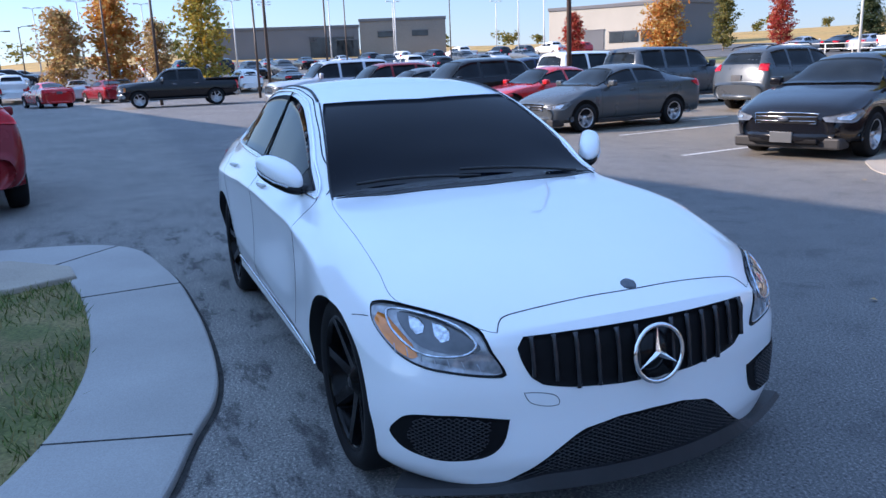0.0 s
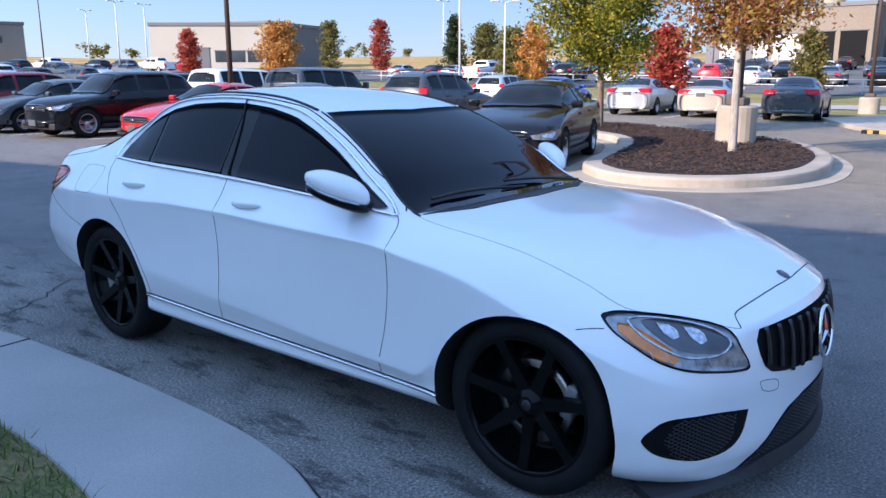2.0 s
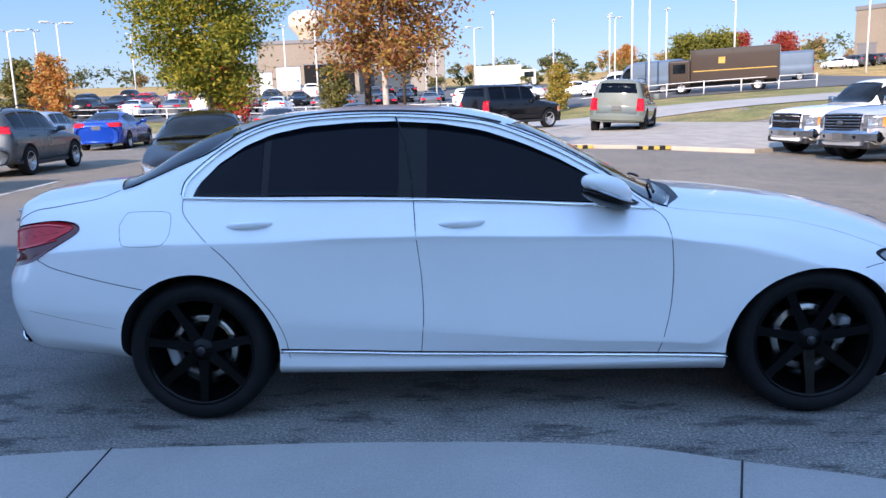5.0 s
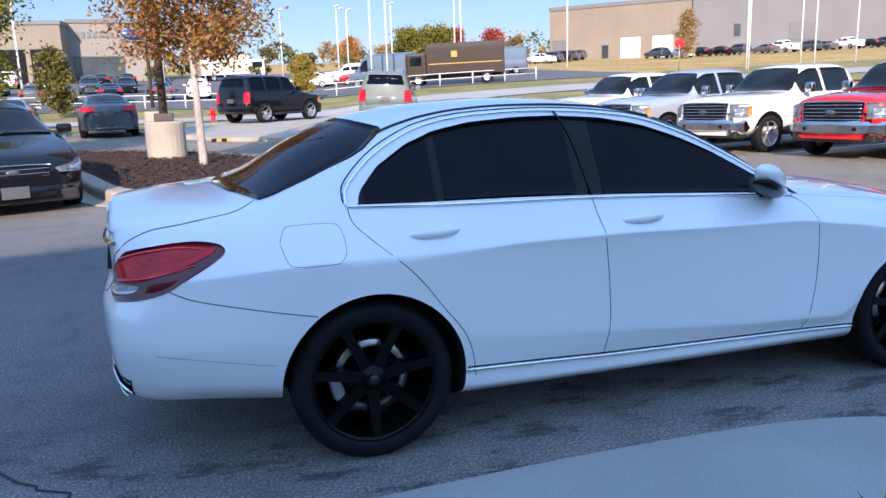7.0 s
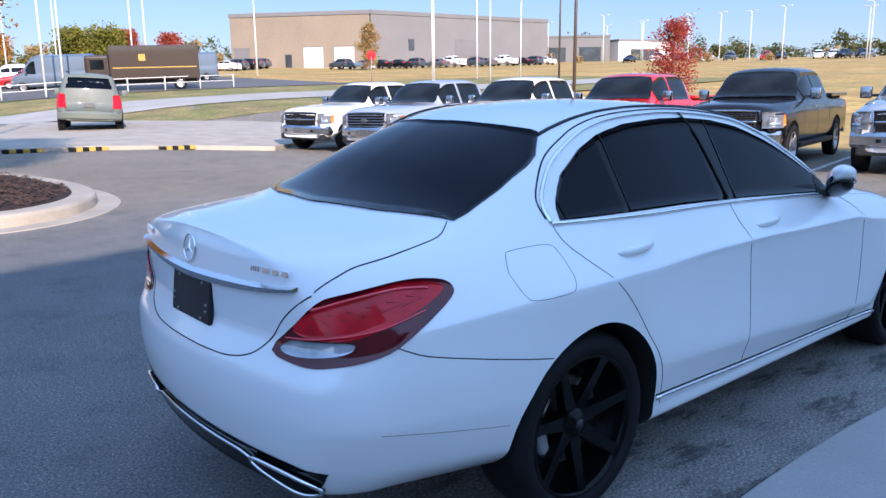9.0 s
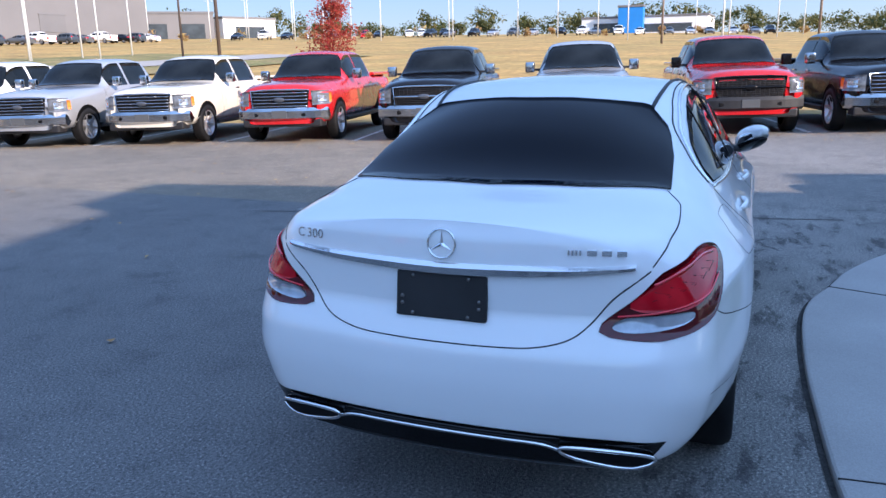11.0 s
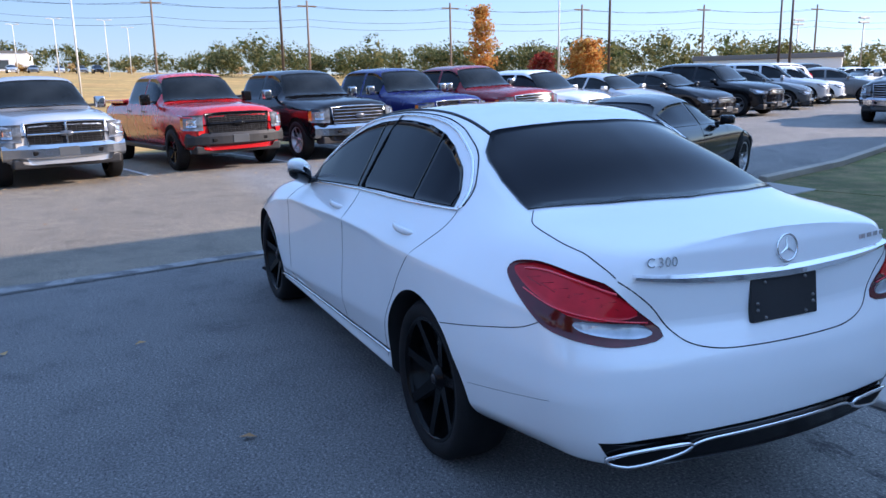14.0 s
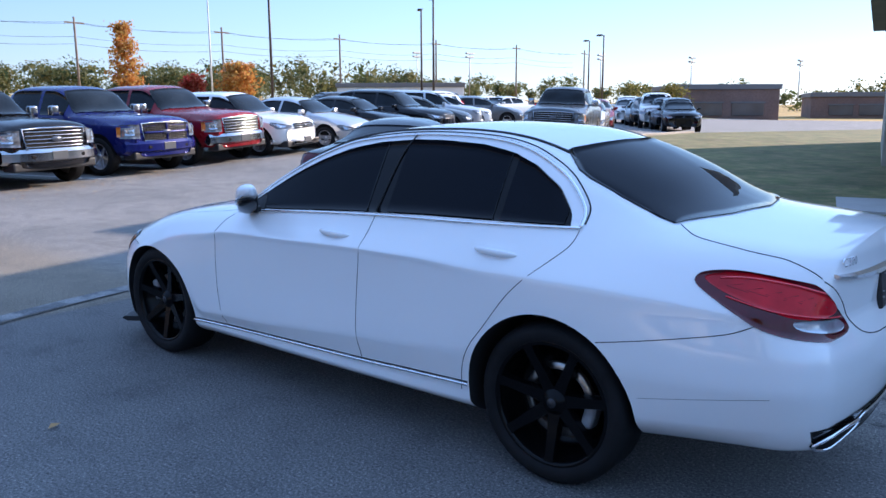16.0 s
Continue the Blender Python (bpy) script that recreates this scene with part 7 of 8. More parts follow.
first = tagged(lamp_pole((-110.0, 20.0), 8.5, "far pale lamp post", 0.10, "pole_white", arms=((0, 1), (0, -1)), arm=0.6), group=WP)
gen = random.Random(21)
spots = [(-100 + gen.uniform(-20, 10), -10 + i * 6.5 + gen.uniform(-2, 2)) for i in range(12)] + [(-60 + i * 7.5 + gen.uniform(-2, 2), 84 + gen.uniform(-12, 22)) for i in range(14)] + [(120 + gen.uniform(-10, 40), -10 + i * 7 + gen.uniform(-2, 2)) for i in range(20)]
for x, y in spots:
    copy_thing(first, Matrix.Translation((x, y, land(x, y))))

tree((-7.2, 16.35), 6.2, 3.35, "leaf_green", "broad yellow-green tree at the end of the mulch island", 0.30, 40000, 0.058, 0.11, 7, lift=0.16)
far_trees = [((-60.9, -4.2), 6.2, 4.2, "leaf_tan"), ((-60.9, -0.5), 7.2, 5.2, "leaf_orange"), ((-57.5, 5.5), 7.8, 4.6, "leaf_yellow"), ((-70.8, 2.9), 5.4, 3.4, "leaf_tan"), ((-54.7, 45.1), 5.2, 4.6, "leaf_orange"), ((-55.2, 36.0), 4.6, 2.4, "leaf_red"), ((-66.2, 62.3), 6.0, 3.4, "leaf_olive"),
             ((-58.5, 62.8), 6.0, 3.2, "leaf_red"), ((-49.3, 64.3), 6.4, 3.6, "leaf_pine"), ((-46.5, 66.4), 5.2, 4.2, "leaf_olive"), ((-11.7, 31.3), 3.7, 2.5, "leaf_red"), ((-29.2, 48.1), 4.8, 3.2, "leaf_orange"), ((-32.7, 50.5), 4.4, 3.6, "leaf_olive"), 
             ((50.7, -27.1), 6.6, 2.8, "leaf_orange"), ((50.9, -32.6), 2.8, 2.4, "leaf_red"), ((49.0, -35.5), 3.6, 3.4, "leaf_orange"), ((24.0, 131.5), 5.0, 4.5, "leaf_orange"), ((39.5, 120.2), 5.6, 4.4, "leaf_red"), ((48.3, 127.1), 5.2, 5.4, "leaf_red"), ((29.5, 112.0), 5.0, 7.5, "leaf_lime"), ((34.5, 114.0), 5.2, 7.5, "leaf_lime"), ((65.8, 95.3), 6.8, 4.0, "leaf_tan"), ((-9.8, 47.9), 4.0, 2.6, "leaf_olive"), ((5.1, 50.3), 3.2, 2.0, "leaf_yellow")]
for i, (at, h, w, leaf) in enumerate(far_trees):
    word = {"leaf_tan": "thin tan-leaved", "leaf_orange": "orange autumn", "leaf_yellow": "golden yellow autumn", "leaf_red": "crimson autumn", "leaf_olive": "olive green", "leaf_pine": "dark evergreen", "leaf_lime": "bushy yellow-green"}[leaf]
    tree(at, h, w * 0.78, leaf, word + " tree beyond the car park", 0.16, 4200, 0.026 * w + 0.055, 0.07, 40 + i, pine=leaf == "leaf_pine")

tree((18.3, 11.9), 3.7, 1.7, "leaf_red", "small crimson maple behind the pickup trucks", 0.14, 7000, 0.045, 0.05, 77)


def woods(name, spots, leaf, label, count, size, seed):
    """A far belt of trees: rounded leafy clumps with uneven tops that stand down to the ground."""
    gen = random.Random(seed)
    outer, inner = [], []
    for x, y, h, w in spots:
        z0 = land(x, y)
        blobs = [(gen.uniform(-0.32, 0.32) * w, gen.uniform(-0.32, 0.32) * w, h * gen.uniform(0.30, 0.70), w * gen.uniform(0.20, 0.32), h * gen.uniform(0.20, 0.30)) for _ in range(6)] + [(0, 0, h * 0.18, w * 0.34, h * 0.22)]
        for q in range(count):
            a, b, c, r, rz = blobs[q % 7]
            d = Vector((gen.gauss(0, 1), gen.gauss(0, 1), gen.gauss(0, 1))).normalized()
            f = gen.uniform(0.75, 1.08)
            outer.append(Vector((x + a + d.x * r * f, y + b + d.y * r * f, z0 + max(0.05, c + d.z * rz * f))))
            if q % 6 == 0:
                inner.append(Vector((x + a + d.x * r * 0.5, y + b + d.y * r * 0.5, z0 + max(0.05, c + d.z * rz * 0.5))))
    vs, fs = leaf_mesh(outer, size, gen)
    v2, f2 = leaf_mesh(inner, size * 2.6, gen)
    fs += [tuple(i + len(vs) for i in f) for f in f2]
    return tagged(mesh_ob(name, vs + v2, fs, M[leaf], smooth=False), label, "trees", kind="stuff")


gen = random.Random(31)


def belt(a0, a1, n, r0, r1, h0, h1):
    out = []
    for i in range(n):
        a = radians(a0 + (a1 - a0) * (i + gen.random()) / n)
        r = gen.uniform(r0, r1)
        h = gen.uniform(h0, h1)
        out.append((r * math.cos(a), r * math.sin(a), h, h * gen.uniform(0.9, 1.5)))
    return out


woods("woods", belt(35, 125, 70, 190, 260, 4, 8), "leaf_wood", "far belt of green and brown woods", 190, 0.36, 1)
woods("woods", belt(40, 115, 26, 180, 230, 3.5, 7), "leaf_tan", "far belt of russet autumn trees", 190, 0.34, 2)
woods("woods", belt(-60, 35, 80, 200, 280, 5, 9.5), "leaf_wood", "far treeline beyond the field", 520, 0.30, 3)
woods("woods", belt(-50, -8, 34, 120, 150, 4.5, 8.5), "leaf_wood", "dark trees along the far street", 800, 0.21, 4)
woods("woods", belt(-100, -48, 46, 150, 220, 4, 7), "leaf_wood", "hazy treeline beyond the school", 240, 0.3, 5)
woods("woods", belt(125, 190, 26, 200, 260, 3, 6), "leaf_olive", "low far trees behind the stores", 160, 0.34, 6)
woods("bushes", belt(66, 100, 22, 92, 150, 1.6, 3.6), "leaf_olive", "scrubby bushes on the bank", 150, 0.2, 7)
woods("bushes", belt(-30, 45, 22, 150, 175, 1.2, 2.6), "leaf_tan", "scrub along the field's far edge", 120, 0.2, 8)

# ---- far buildings ----
M["tan_block"] = mat("tan_block_wall", (0.235, 0.195, 0.15), rough=0.9, var=0.08, scale=0.2, fine=0.08, fine_scale=4)
M["stone_wall"] = mat("grey_stone_wall", (0.25, 0.225, 0.195), rough=0.9, var=0.08, scale=0.2, fine=0.08, fine_scale=4)
# plain grey walls; kept dark to give the warehouse flank its shade
M["grey_wall"] = mat("grey_metal_wall", (0.165, 0.162, 0.165), rough=0.7, var=0.06, scale=0.2)
M["cream_wall"] = mat("cream_wall", (0.47, 0.43, 0.36), rough=0.85, var=0.06, scale=0.2)
M["dark_wall"] = mat("dark_grey_wall", (0.15, 0.15, 0.155), rough=0.8, var=0.08, scale=0.2)
M["brick_wall"] = mat("red_brown_brick", (0.19, 0.125, 0.105), rough=0.9, var=0.15, scale=0.6, fine=0.15, fine_scale=6)
M["white_wall"] = mat("white_panel_wall", (0.74, 0.75, 0.76), rough=0.5, var=0.04, scale=0.3)
M["blue_panel"] = mat("bright_blue_panel", (0.03, 0.22, 0.62), rough=0.4, var=0.05, scale=0.4)
M["door_white"] = mat("white_roller_door", (0.66, 0.67, 0.68), rough=0.5, var=0.05, scale=1.0)
M["far_glass"] = mat("store_window_glass", (0.05, 0.06, 0.07), rough=0.1, var=0.3, scale=0.5)


def far_building(p, q, h, deep, wall, label, doors=(), parapet=0.5, name="building", sink=1.0):
    """A long block whose front runs from p to q; doors: (from 0 to 1, width, low, high, material)."""
    a, b = Vector((*p, 0)), Vector((*q, 0))
    d = (b - a).normalized()
    n = Vector((d.y, -d.x, 0))
    if n.dot(-(a + b) / 2) < 0:
        n = -n
    L = (b - a).length
    z0 = min(land(*p), land(*q))
    m = Matrix((d, -n, Vector((0, 0, 1)))).transposed().to_4x4() if d.cross(-n).z > 0 else Matrix((-d, -n, Vector((0, 0, 1)))).transposed().to_4x4()
    flip = d.cross(-n).z <= 0
    m.translation = (b if flip else a) + Vector((0, 0, z0))
    root = tagged(new(name), label, "building")
    root.matrix_basis = m
    part("wall", box_bm(0, L, 0, deep, -sink, h, 0.03), M[wall], root)
    part("roof", box_bm(-0.15, L + 0.15, -0.15, deep + 0.15, h, h + parapet, 0.04), M["grey_wall" if wall != "grey_wall" else "dark_wall"], root)
    for u, w, lo, hi, mt in doors:
        x = (1 - u) * L if flip else u * L
        o = part("opening", box_bm(x - w / 2, x + w / 2, -0.10, 0.3, lo, hi, 0.02), M[mt], root)
        part("frame", box_bm(x - w / 2 - 0.12, x + w / 2 + 0.12, -0.14, 0.0, hi, hi + 0.14, 0.01), M["dark_wall"], o)
    return root


far_building((-145.9, 15.5), (-139.5, 42.7), 5.2, 25, "grey_wall", "long grey store building with a flat roof", [(0.82, 8, 0, 3.6, "far_glass"), (0.7, 1.5, 2.8, 3.6, "dark_wall"), (0.92, 4, 0, 3, "far_glass")])
far_building((-139.4, 42.9), (-133.8, 57.8), 6.3, 12, "stone_wall", "taller pale grey entrance block of the store", [(0.3, 3, 3.4, 4.4, "far_glass"), (0.7, 3, 3.4, 4.4, "far_glass")])
far_building((-108.2, 64.8), (-94.4, 75.8), 6.3, 20, "cream_wall", "long cream commercial building", [(0.42, 3.2, 0, 3.0, "dark_wall"), (0.62, 2.2, 1.0, 2.6, "far_glass"), (0.75, 2.2, 1.0, 2.6, "far_glass"), (0.9, 2.2, 1.0, 2.6, "far_glass")])
far_building((-94.4, 76.3), (-99.0, 92.8), 6.6, 20, "dark_wall", "grey side wing of the commercial building")
far_building((-31.0, 104.7), (-16.9, 103.8), 7.1, 22, "tan_block", "tan dealership workshop with open garage doors", [(0.07, 1.8, 0, 3.4, "door_white"), (0.30, 3.4, 0.9, 4.0, "door_white"), (0.58, 3.4, 0, 4.2, "deep_black"), (0.85, 3.0, 0, 4.2, "deep_black")])
far_building((-38.5, 108.0), (-31.2, 107.6), 4.2, 10, "grey_wall", "low grey side block of the workshop", [(0.5, 3.2, 0, 2.8, "door_white")])
ford = far_building((-16.7, 107.8), (-5.4, 109.2), 7.4, 14, "stone_wall", "pale grey dealership front with a blue oval sign", [(0.3, 6, 0, 3.2, "far_glass")])
vs, fs = lathe([(0, -0.14), (1.25, -0.12), (1.35, -0.05), (1.35, 0.05)], 28, "y")
mesh_ob("sign", [(p[0] * 1.15 + 7.9, p[1] - 0.10, p[2] * 0.5 + 6.0) for p in vs], fs, M["bluesign"], ford, label="blue oval sign")
for k in range(7):
    part("sign_bar", box_bm(0.9 + k * 0.68, 1.32 + k * 0.68, -0.12, 0.02, 5.6, 6.35, 0.0), M["grey_wall"], ford)
far_building((61.7, 132.4), (77.6, 111.7), 9.0, 30, "tan_block", "large tan warehouse with roller doors", [(0.08, 3, 0, 3.6, "dark_wall"), (0.6, 3.6, 0, 3.6, "door_white"), (0.82, 3.6, 0, 3.6, "door_white"), (0.42, 1.2, 0, 2.4, "far_glass")], parapet=0.7)
# the side turned from the sun: its shade is in the darker wall colour
far_building((77.8, 111.5), (119.0, 108.0), 9.0, 26, "grey_wall", "grey metal flank of the warehouse, shade put in its grey", [(0.5, 5, 2.2, 5.0, "dark_wall"), (0.2, 1.2, 3, 5, "far_glass")], parapet=0.7)
far_building((135.4, 127.6), (147.2, 114.0), 5.4, 12, "grey_wall", "low dealership with a glass front", [(0.3, 5, 0, 3.2, "far_glass"), (0.75, 5, 0, 3.2, "far_glass")])
far_building((149.2, 113.0), (163.1, 108.1), 4.4, 12, "white_wall", "low white dealership with a wide window", [(0.5, 8, 0, 2.6, "far_glass")])
far_building((201.2, 41.4), (200.2, 10.6), 3.9, 18, "white_wall", "low white dealership with wide windows", [(0.2, 6, 0, 2.6, "far_glass"), (0.62, 16, 0.4, 2.2, "far_glass")])
far_building((197.2, 31.6), (197.2, 25.6), 6.0, 3, "blue_panel", "bright blue entrance tower of the dealership")
far_building((27.6, -70.6), (19.5, -76.1), 2.9, 12, "brick_wall", "low red-brick school building", [(0.3, 3, 0.4, 1.6, "far_glass"), (0.7, 3, 0.4, 1.6, "far_glass")])
far_building((20.2, -90.6), (6.0, -95.3), 2.3, 14, "brick_wall", "long low brick and grey building", [(0.2, 2.4, 0.3, 1.4, "far_glass"), (0.4, 2.4, 0.3, 1.4, "far_glass"), (0.7, 6, 0.3, 1.6, "far_glass")])
far_building((62.2, -58.7), (51.0, -67.5), 2.2, 10, "white_wall", "low white store building", [(0.4, 10, 0.2, 1.3, "far_glass")])
tower = tagged(new("water_tower"), "pale water tower with a wide bowl", "water tower")
tower.location = (-50.5, 228.7, land(-50.5, 228.7) - 1.5)
vs, fs = lathe([(2.4, -2), (2.4, 11), (3.2, 14.5), (5.4, 17.0), (5.8, 18.5), (5.6, 20.2), (4.0, 21.6), (0, 22.2)], 32, "z")
mesh_ob("bowl", vs, fs, M["cream_wall"], tower)

# ---- service vehicles across the road ----
def box_truck(at, heading, L, h, colour, label, cab=1.6, stripe=None, group=""):
    root = tagged(new("box_truck"), label, "truck", group)
    z = land(*at)
    root.matrix_basis = stand(at[0], at[1], heading)
    part("cargo_box", box_bm(-L / 2, L / 2 - cab, -1.1, 1.1, 0.75, h, 0.06), M["p_" + colour], root)
    c = part("cab", box_bm(L / 2 - cab - 0.02, L / 2, -1.05, 1.05, 0.55, h * 0.80, 0.18, 3), M["p_" + colour], root)
    part("windscreen", box_bm(L / 2 - 0.12, L / 2 + 0.01, -0.9, 0.9, 1.5, h * 0.72, 0.05), M["glass_clear"], c)
    for s in (1, -1):
        part("cab_window", box_bm(L / 2 - cab + 0.35, L / 2 - 0.35, min(s * 1.0, s * 1.065), max(s * 1.0, s * 1.065), 1.5, h * 0.70, 0.02), M["glass_clear"], c)
        if stripe:
            part("stripe", box_bm(-L / 2 + 0.2, L / 2 - cab - 0.2, min(s * 1.09, s * 1.106), max(s * 1.09, s * 1.106), 1.55, 1.62, 0.0), M[stripe], root)
        for wx in (L / 2 - 0.95, -L / 2 + 1.4):
            wheel(root, wx, s, 0.45, 0.27, 0.26, 1.08, 6, "wheel_silver", detail=False)
    part("bumper", box_bm(L / 2 - 0.1, L / 2 + 0.12, -1.05, 1.05, 0.45, 0.7, 0.04), M["black_plastic"], root)
    part("underframe", box_bm(-L / 2 + 0.2, L / 2 - 0.3, -0.5, 0.5, 0.45, 0.8, 0.02), M["black_plastic"], root)
    return root


bt = box_truck((17.6, 55.1), 158, 7.6, 3.1, "brown", "dark brown delivery truck with a gold stripe", stripe="yellow")
part("side_panel", box_bm(-0.2, 0.25, 1.085, 1.108, 2.05, 2.5, 0.0), M["yellow"], bt, "small gold shield mark")
box_truck((2.9, 101.0), 10, 8.0, 3.2, "cream", "cream refuse truck across the road", cab=2.0)
vehicle("van", "vanblue", "dark blue-grey delivery van across the road", (13.4, 62.6), 150, "van", detail=0)
vehicle("pickup", "white", "white service pickup truck across the road", (12.4, 71.1), 165, "pickup truck", detail=0)
vehicle("van", "vanblue", "dark blue-grey delivery van", (26.7, 70.1), 170, "van", detail=0)

# far rows of cars, copied from a few
FAR = "cars on the far dealer lots"
base_cars = []
for kind, col, lab in (("sedan", "white", "white sedan on a far lot"), ("suv", "slate", "dark grey SUV on a far lot"), ("suv", "white", "white SUV on a far lot"), ("pickup", "white", "white pickup truck on a far lot"), ("sedan", "black", "black sedan on a far lot"), ("suv", "red", "red SUV on a far lot"), ("sedan", "silver", "silver sedan on a far lot"), ("suv", "black", "black SUV on a far lot"), ("sedan", "grey", "grey sedan on a far lot")):
    i = len(base_cars)
    base_cars.append(vehicle(kind, col, lab, (-62 - 3.2 * i, -14 + 0.6 * i), 100, "pickup truck" if kind == "pickup" else "car", detail=0, group=FAR))
gen = random.Random(41)


def far_row(x0, y0, x1, y1, n, heading, picks=()):
    for i in range(n):
        t = (i + gen.uniform(0.25, 0.75)) / n
        x, y = x0 + (x1 - x0) * t, y0 + (y1 - y0) * t
        copy_thing(base_cars[picks[i % len(picks)] if picks else gen.randrange(len(base_cars))], stand(x, y, heading + gen.uniform(-3, 3)))


far_row(-58, -9, -60, 30, 12, 185)
far_row(-72, -6, -76, 44, 13, 5)
far_row(-88, 0, -92, 62, 14, 185)
far_row(-38, 20, -52, 34, 6, 100)
far_row(-52, 58, 0, 62, 17, 95)
far_row(-50, 72, -4, 76, 15, 275)
far_row(-44, 90, -6, 92, 9, 95)
far_row(2, 70, 22, 66, 5, 160)
far_row(46, 104, 62, 122, 5, 130)
far_row(64, 104, 112, 100, 13, 95)
far_row(128, 96, 160, 60, 10, 200)
far_row(150, 64, 168, -6, 17, 185)
far_row(12.6, -35.0, 19.5, -43.0, 6, 118, (7, 1, 3, 7, 8, 2))
far_row(20, -24, 34, -30, 6, 80)
far_row(22, -34, 44, -44, 8, 80)

# ---- small things of the lots ----
EDGE = [(-1.15, 21.0), (1.25, 19.1), (2.62, 18.5), (4.64, 17.85)]
for x, y in EDGE:
    st = tagged(new("wheel_stop"), "yellow and black striped ramp at the kerb", "ramp", "striped ramps along the pad's kerb")
    st.matrix_basis = Matrix.Translation((x, y - 0.16, land(x, y))) @ Matrix.Rotation(radians(-7), 4, "Z")
    for q in range(6):
        bm = box_bm(-0.45 + q * 0.15, -0.45 + q * 0.15 + 0.148, -0.14, 0.14, 0.0, 0.10, 0.012)
        part("block", bm, M["yellow"] if q % 2 else M["rubber"], st)
hy = tagged(new("hydrant"), "red fire hydrant on the verge", "hydrant")
hy.location = (-1.2, 36.4, land(-1.2, 36.4))
vs, fs = lathe([(0.16, 0), (0.16, 0.06), (0.11, 0.08), (0.11, 0.5), (0.14, 0.52), (0.14, 0.56), (0.10, 0.66), (0.03, 0.72), (0, 0.74)], 16, "z")
mesh_ob("barrel", vs, fs, M["p_red"], hy)
for a in (0, 1.57, 3.14):
    vs, fs = tube([(0, 0, 0.4), (0.2 * math.cos(a), 0.2 * math.sin(a), 0.4)], 0.055, 8)
    mesh_ob("outlet", vs, fs, M["p_red"], hy)
fence = tagged(new("fence"), "low pale rail fence along the far lot", "fence")
for i in range(30):
    x = -52 + i * 2.6
    vs, fs = tube([(x, 53.0, land(x, 53) - 0.05), (x, 53.0, land(x, 53) + 1.0)], 0.05, 6)
    mesh_ob("post", vs, fs, M["pole_white"], fence)
for dz in (0.55, 0.95):
    vs, fs = tube([(-52 + i * 2.6, 53.0, land(-52 + i * 2.6, 53) + dz) for i in range(30)], 0.03, 5)
    mesh_ob("rail", vs, fs, M["pole_white"], fence)
sg = tagged(new("stop_sign"), "red octagonal stop sign on a post", "sign")
sg.location = (37.7, 55.3, land(37.7, 55.3))
vs, fs = tube([(0, 0, 0), (0, 0, 2.2)], 0.04, 6)
mesh_ob("post", vs, fs, M["pole_grey"], sg)
vs, fs = lathe([(0, -0.02), (0.42, -0.02), (0.42, 0.02), (0, 0.02)], 8, "y")
mesh_ob("plate", [Matrix.Rotation(radians(-35), 3, "Z") @ Vector((p[0], p[1], p[2] + 2.3)) for p in vs], fs, M["p_red"], sg, smooth=False)

# street poles with wires beyond the field, ball-field lights
wp = []
for i in range(9):
    x, y = 96 - i * 3.5, 10 - i * 17.0
    up = tagged(new("utility_pole"), "wooden utility pole with wires", "pole", "utility poles along the far street")
    up.location = (x, y, land(x, y))
    vs, fs = tube([(0, 0, -0.3), (0, 0, 9.5)], 0.16, 7, taper=0.7)
    mesh_ob("pole", vs, fs, M["bark"], up)
    part("crossarm", box_bm(-0.08, 0.08, -1.1, 1.1, 8.8, 8.95, 0.0), M["bark"], up)
    wp.append(Vector((x, y, land(x, y))))
wires = tagged(new("overhead_wires"), "thin overhead wires between the utility poles", "wires")
for hgt, off in ((8.9, -1.0), (8.9, 1.0), (7.4, 0.0), (6.6, 0.0)):
    pts = []
    for a, b in zip(wp, wp[1:]):
        for k in range(6):
            t = k / 6
            pts.append(a.lerp(b, t) + Vector((0.2, off, hgt - 1.6 * t * (1 - t))))
    vs, fs = tube(pts, 0.016, 4)
    mesh_ob("wire", vs, fs, M["gap"], wires)
for x, y in ((120, -140), (112, -150), (85, -165), (66, -172), (45, -180)):
    sl = tagged(new("field_light"), "tall ball-field light mast", "light mast", "ball-field light masts")
    sl.location = (x, y, land(x, y))
    vs, fs = tube([(0, 0, -0.5), (0, 0, 10.5)], 0.16, 7, taper=0.6)
    mesh_ob("mast", vs, fs, M["pole_grey"], sl)
    for q in range(2):
        part("lamp_bank", box_bm(-0.3, 0.3, -1.4, 1.4, 9.6 + q * 0.9, 9.95 + q * 0.9, 0.03), M["pole_grey"], sl)
for x, y, w in ((32.5, -70.5, 3.6), (26.0, -66.0, 3.0)):
    tree((x, y), 2.6, w, "leaf_olive", "rounded shrub by the school building", 0.05, 900, 0.16, 0.05, int(x), name="shrub")
tree((15.6, 2.5), 0.7, 0.9, "leaf_olive", "small scrubby weed at the field's edge", 0.05, 300, 0.05, 0.02, 77, name="weed")

# parking lines
gaps = [(8.4, 15.6), (8.8, 12.7), (9.6, 9.9), (10.1, 6.9), (10.7, 3.9), (11.3, 0.9), (11.9, -1.9), (12.4, -4.6), (13.0, -7.1)]
for x, y in gaps:
    strip("parking_line", [(x, y), (x + 5.0 * math.cos(radians(12)), y + 5.0 * math.sin(radians(12)))], 0.10, M["line_paint"], label="worn white parking line", category="line")
for x, y in ((-5.5, 6.5), (-8.9, 7.75), (-10.4, 7.6), (-12.9, 7.3), (-16.0, 6.6), (-19.0, 6.0), (-22.0, 5.6), (-25.0, 5.0)):
    strip("parking_line", [(x, y), (x - 0.6, y + 4.8)], 0.10, M["line_paint"], label="worn white parking line", category="line")
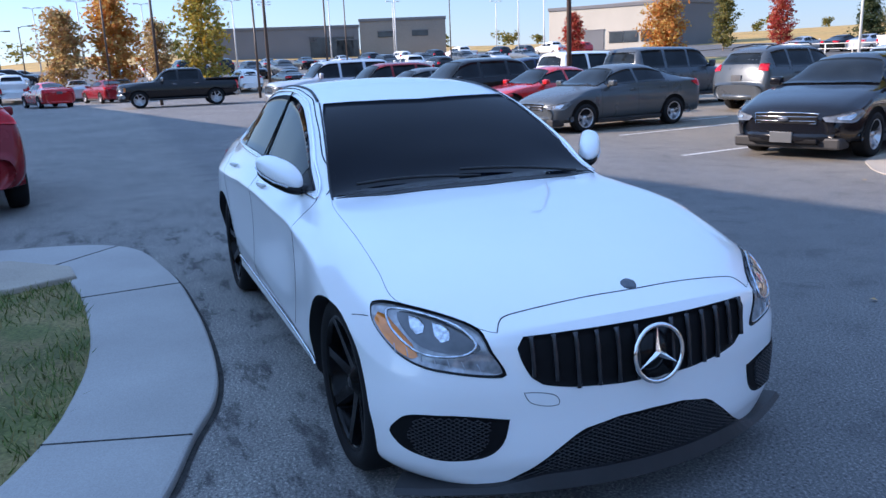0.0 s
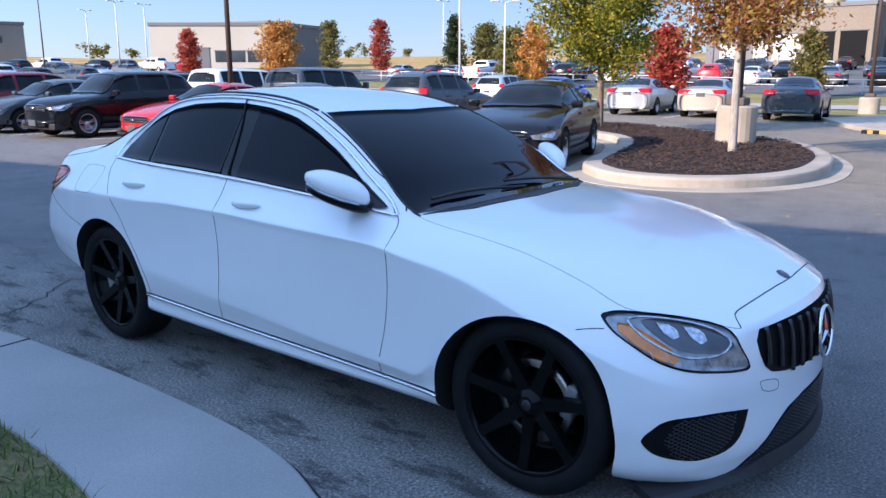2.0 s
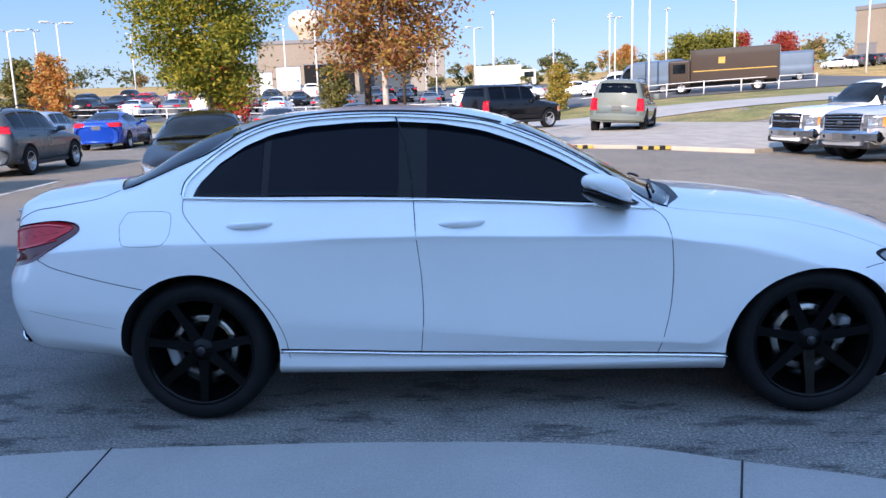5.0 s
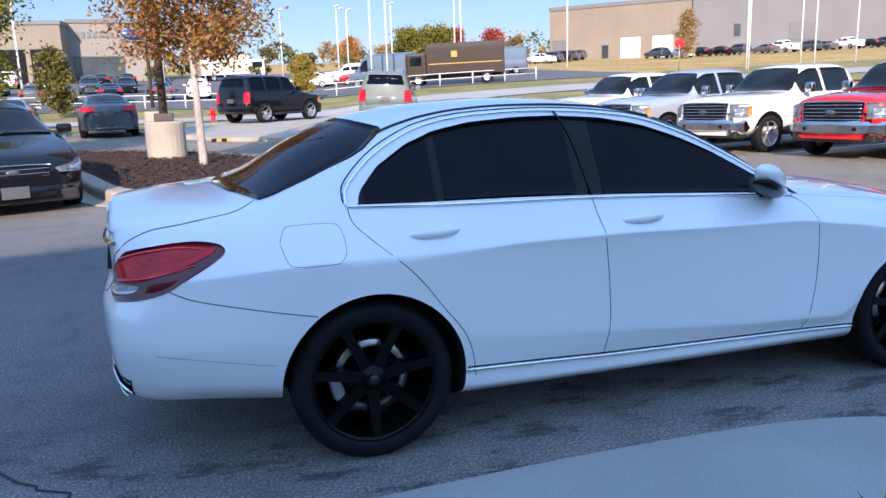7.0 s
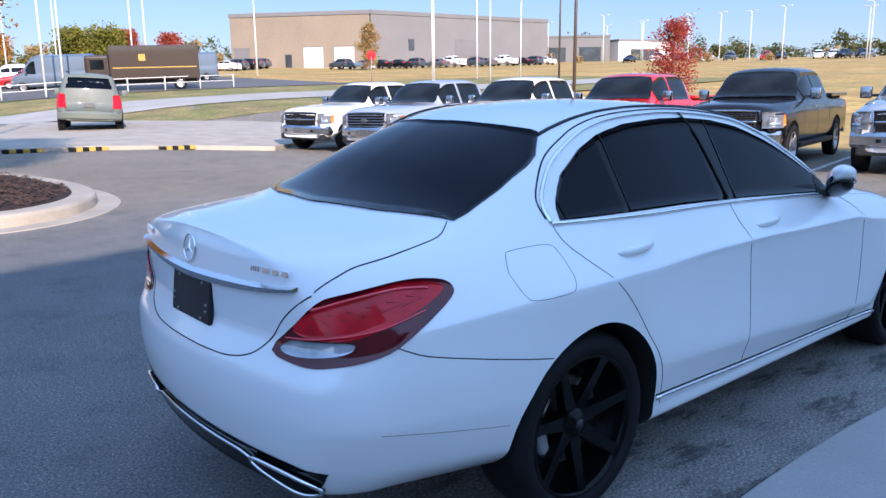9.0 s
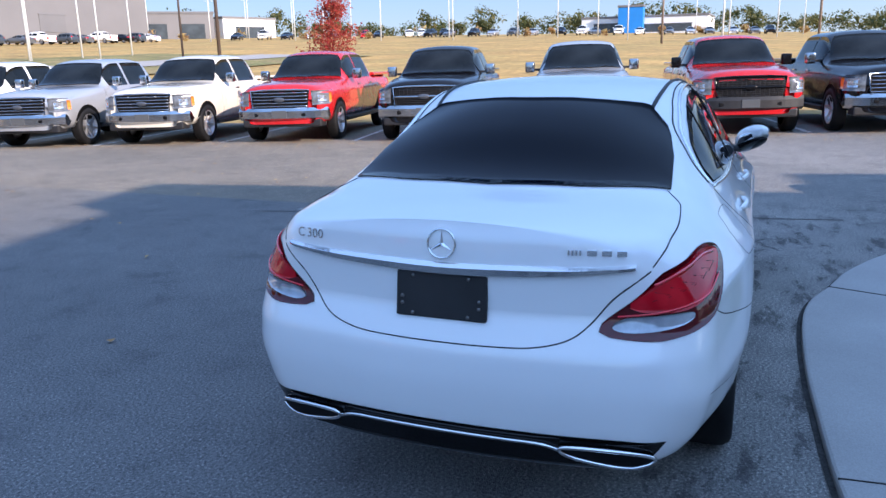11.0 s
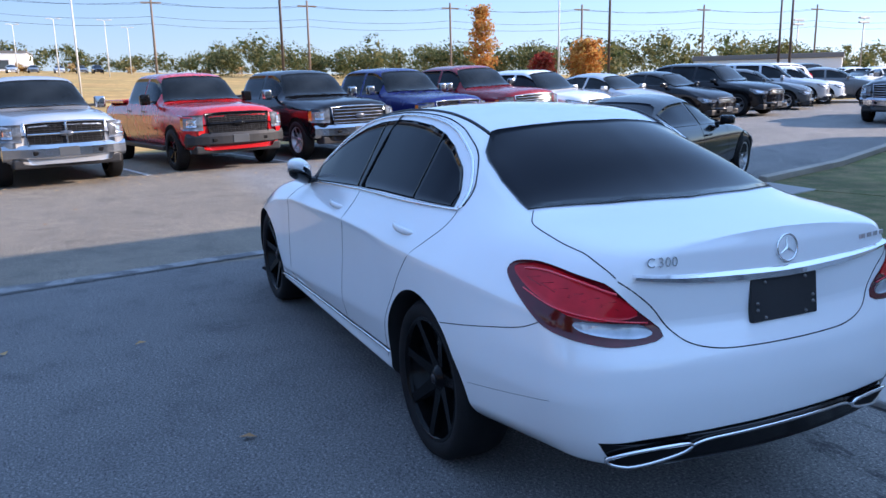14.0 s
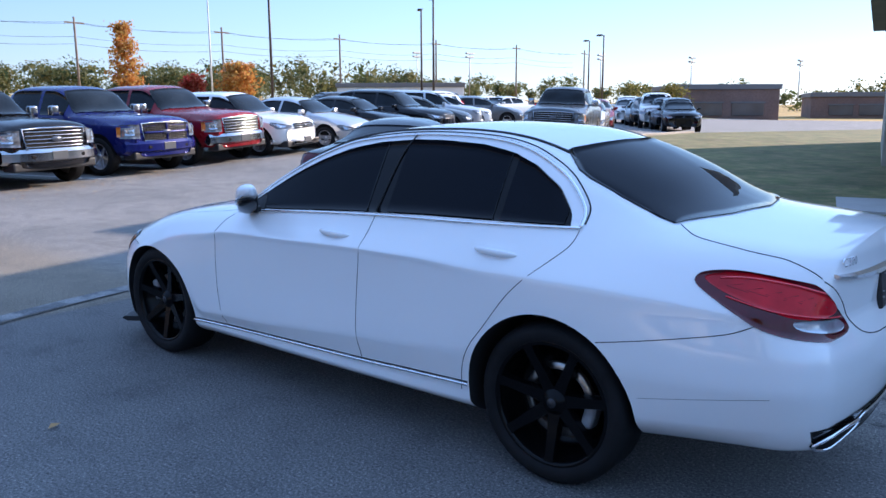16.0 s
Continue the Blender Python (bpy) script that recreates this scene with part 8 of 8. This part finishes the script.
for x in (-3.6, -6.4, -9.2, -12.6, -14.2, -17.4):
    strip("parking_line", [(x, 25.4), (x - 0.6, 30.2)], 0.10, M["line_paint"], label="worn white parking line", category="line")

# seam, cracks and pale residue on the asphalt, sidewalk joints
M["crack"] = mat("tarred_crack", (0.02, 0.02, 0.021), rough=0.7, var=0.3, scale=8)
M["residue"] = mat("pale_asphalt_residue", (0.24, 0.235, 0.23), rough=0.9, second=((0.13, 0.13, 0.132), 5.0, 0.46, 0.56), var=0.15, scale=8, fine=0.4, fine_scale=150)
strip("seam", [(3.45, -1.7), (3.05, 0.6), (2.70, 2.15), (2.3, 4.0)], 0.022, M["crack"], 0.005, label="dark seam between two asphalt mats", category="seam", step=0.2)
strip("seam_residue", [(3.32, -0.4), (3.17, 0.62), (2.86, 2.1), (2.55, 3.6)], 0.17, M["residue"], 0.004, label="pale worn strip beside the asphalt seam", category="stain", step=0.2)
gen = random.Random(51)
for pts in ([(2.95, 0.2), (2.62, -0.28), (2.40, -0.55), (2.35, -0.9), (2.5, -1.2)], [(2.62, -0.28), (2.9, -0.55), (3.3, -0.7)], [(2.35, -0.9), (2.0, -1.15)], [(-2.95, -0.35), (-2.6, -0.7), (-2.35, -1.05)]):
    fine = []
    for a, b in zip(pts, pts[1:]):
        for q in range(6):
            t = q / 6
            fine.append((a[0] + (b[0] - a[0]) * t + gen.gauss(0, 0.018), a[1] + (b[1] - a[1]) * t + gen.gauss(0, 0.018)))
    strip("crack", fine, 0.014, M["crack"], 0.004, label="thin jagged crack in the asphalt", category="crack", step=0.3)
M["debris"] = mat("dark_gutter_grit", (0.035, 0.034, 0.033), rough=0.95, var=0.4, scale=12, fine=0.5, fine_scale=80)
strip("gutter_grit", [(p.x, p.y + 0.0) for p in spline([(*q, 0) for q in OUT[3:14]], 8)], 0.05, M["debris"], 0.004, label="dark grit along the sidewalk's edge", category="grit", step=0.2)
for a, b in (((0.94, -1.385), (0.745, -1.97)), ((2.06, -1.88), (1.66, -2.46)), ((-1.65, -1.22), (-1.6, -1.87)), ((-3.3, -1.61), (-2.66, -2.21))):
    vs, fs = tube([(a[0], a[1], 0.0405), (b[0], b[1], 0.0405)], 0.0045, 5)
    tagged(mesh_ob("sidewalk_joint", vs, fs, M["crack"]), "straight tooled joint across the sidewalk", "joint", kind="structure")
slab("utility_pad", [(-3.05, -2.45), (-2.55, -1.97), (-2.2, -1.92), (-2.02, -2.35), (-2.3, -3.4), (-3.05, -3.6)], 0.05, M["kerb"], 0.02, "pale concrete pad at the lawn's corner", "pad")

# lawn blades where the camera passes, fallen leaves by the pickups
M["blade"] = mat("grass_blades", (0.085, 0.14, 0.02), rough=0.8, second=((0.26, 0.20, 0.09), "island", 0.55, 0.95), island=0.4)
vs, fs = [], []
k = 0
while k < 16000:
    x, y = gen.uniform(-2.1, 2.9), gen.uniform(-4.6, -1.75)
    if not in_poly(x, y, GR):
        continue
    k += 1
    if gen.random() > 0.35 + noise.noise((x * 1.6, y * 1.6, 0)) * 1.1 + 0.4:
        continue
    hgt = gen.uniform(0.025, 0.075)
    a = gen.uniform(0, 6.28)
    s = Vector((math.cos(a), math.sin(a), 0)) * 0.004
    t = Vector((gen.gauss(0, 0.03), gen.gauss(0, 0.03), hgt))
    p = Vector((x, y, 0.02))
    i = len(vs)
    vs += [p - s, p + s, p + t * 0.6 + s * 0.7, p + t]
    fs += [(i, i + 1, i + 2), (i, i + 2, i + 3)]
tagged(mesh_ob("grass_blades", vs, fs, M["blade"], smooth=False), "short uneven grass blades with straw", "grass", kind="stuff")
M["fallen"] = mat("fallen_leaves", (0.26, 0.12, 0.05), rough=0.9, second=((0.40, 0.27, 0.12), "island", 0.2, 0.8), island=0.4)
pts = []
for _ in range(420):
    y = gen.uniform(-6, 14)
    x = 11.2 - 0.17 * y + gen.gauss(0, 0.7)
    pts.append(Vector((x, y, land(x, y) + 0.015)))
for _ in range(60):
    pts.append(Vector((gen.uniform(-3, 8), gen.uniform(1.5, 12), 0.012)))
vs, fs = [], []
for p in pts:
    a = gen.uniform(0, 6.28)
    d = Vector((math.cos(a), math.sin(a), 0)) * gen.uniform(0.02, 0.05)
    s = Vector((-math.sin(a), math.cos(a), 0)) * gen.uniform(0.015, 0.03)
    i = len(vs)
    vs += [p - d, p + s + Vector((0, 0, 0.012)), p + d, p - s + Vector((0, 0, 0.008))]
    fs += [(i, i + 1, i + 3), (i + 1, i + 2, i + 3)]
tagged(mesh_ob("fallen_leaves", vs, fs, M["fallen"], smooth=False), "scattered dry brown fallen leaves", "leaves", kind="stuff")
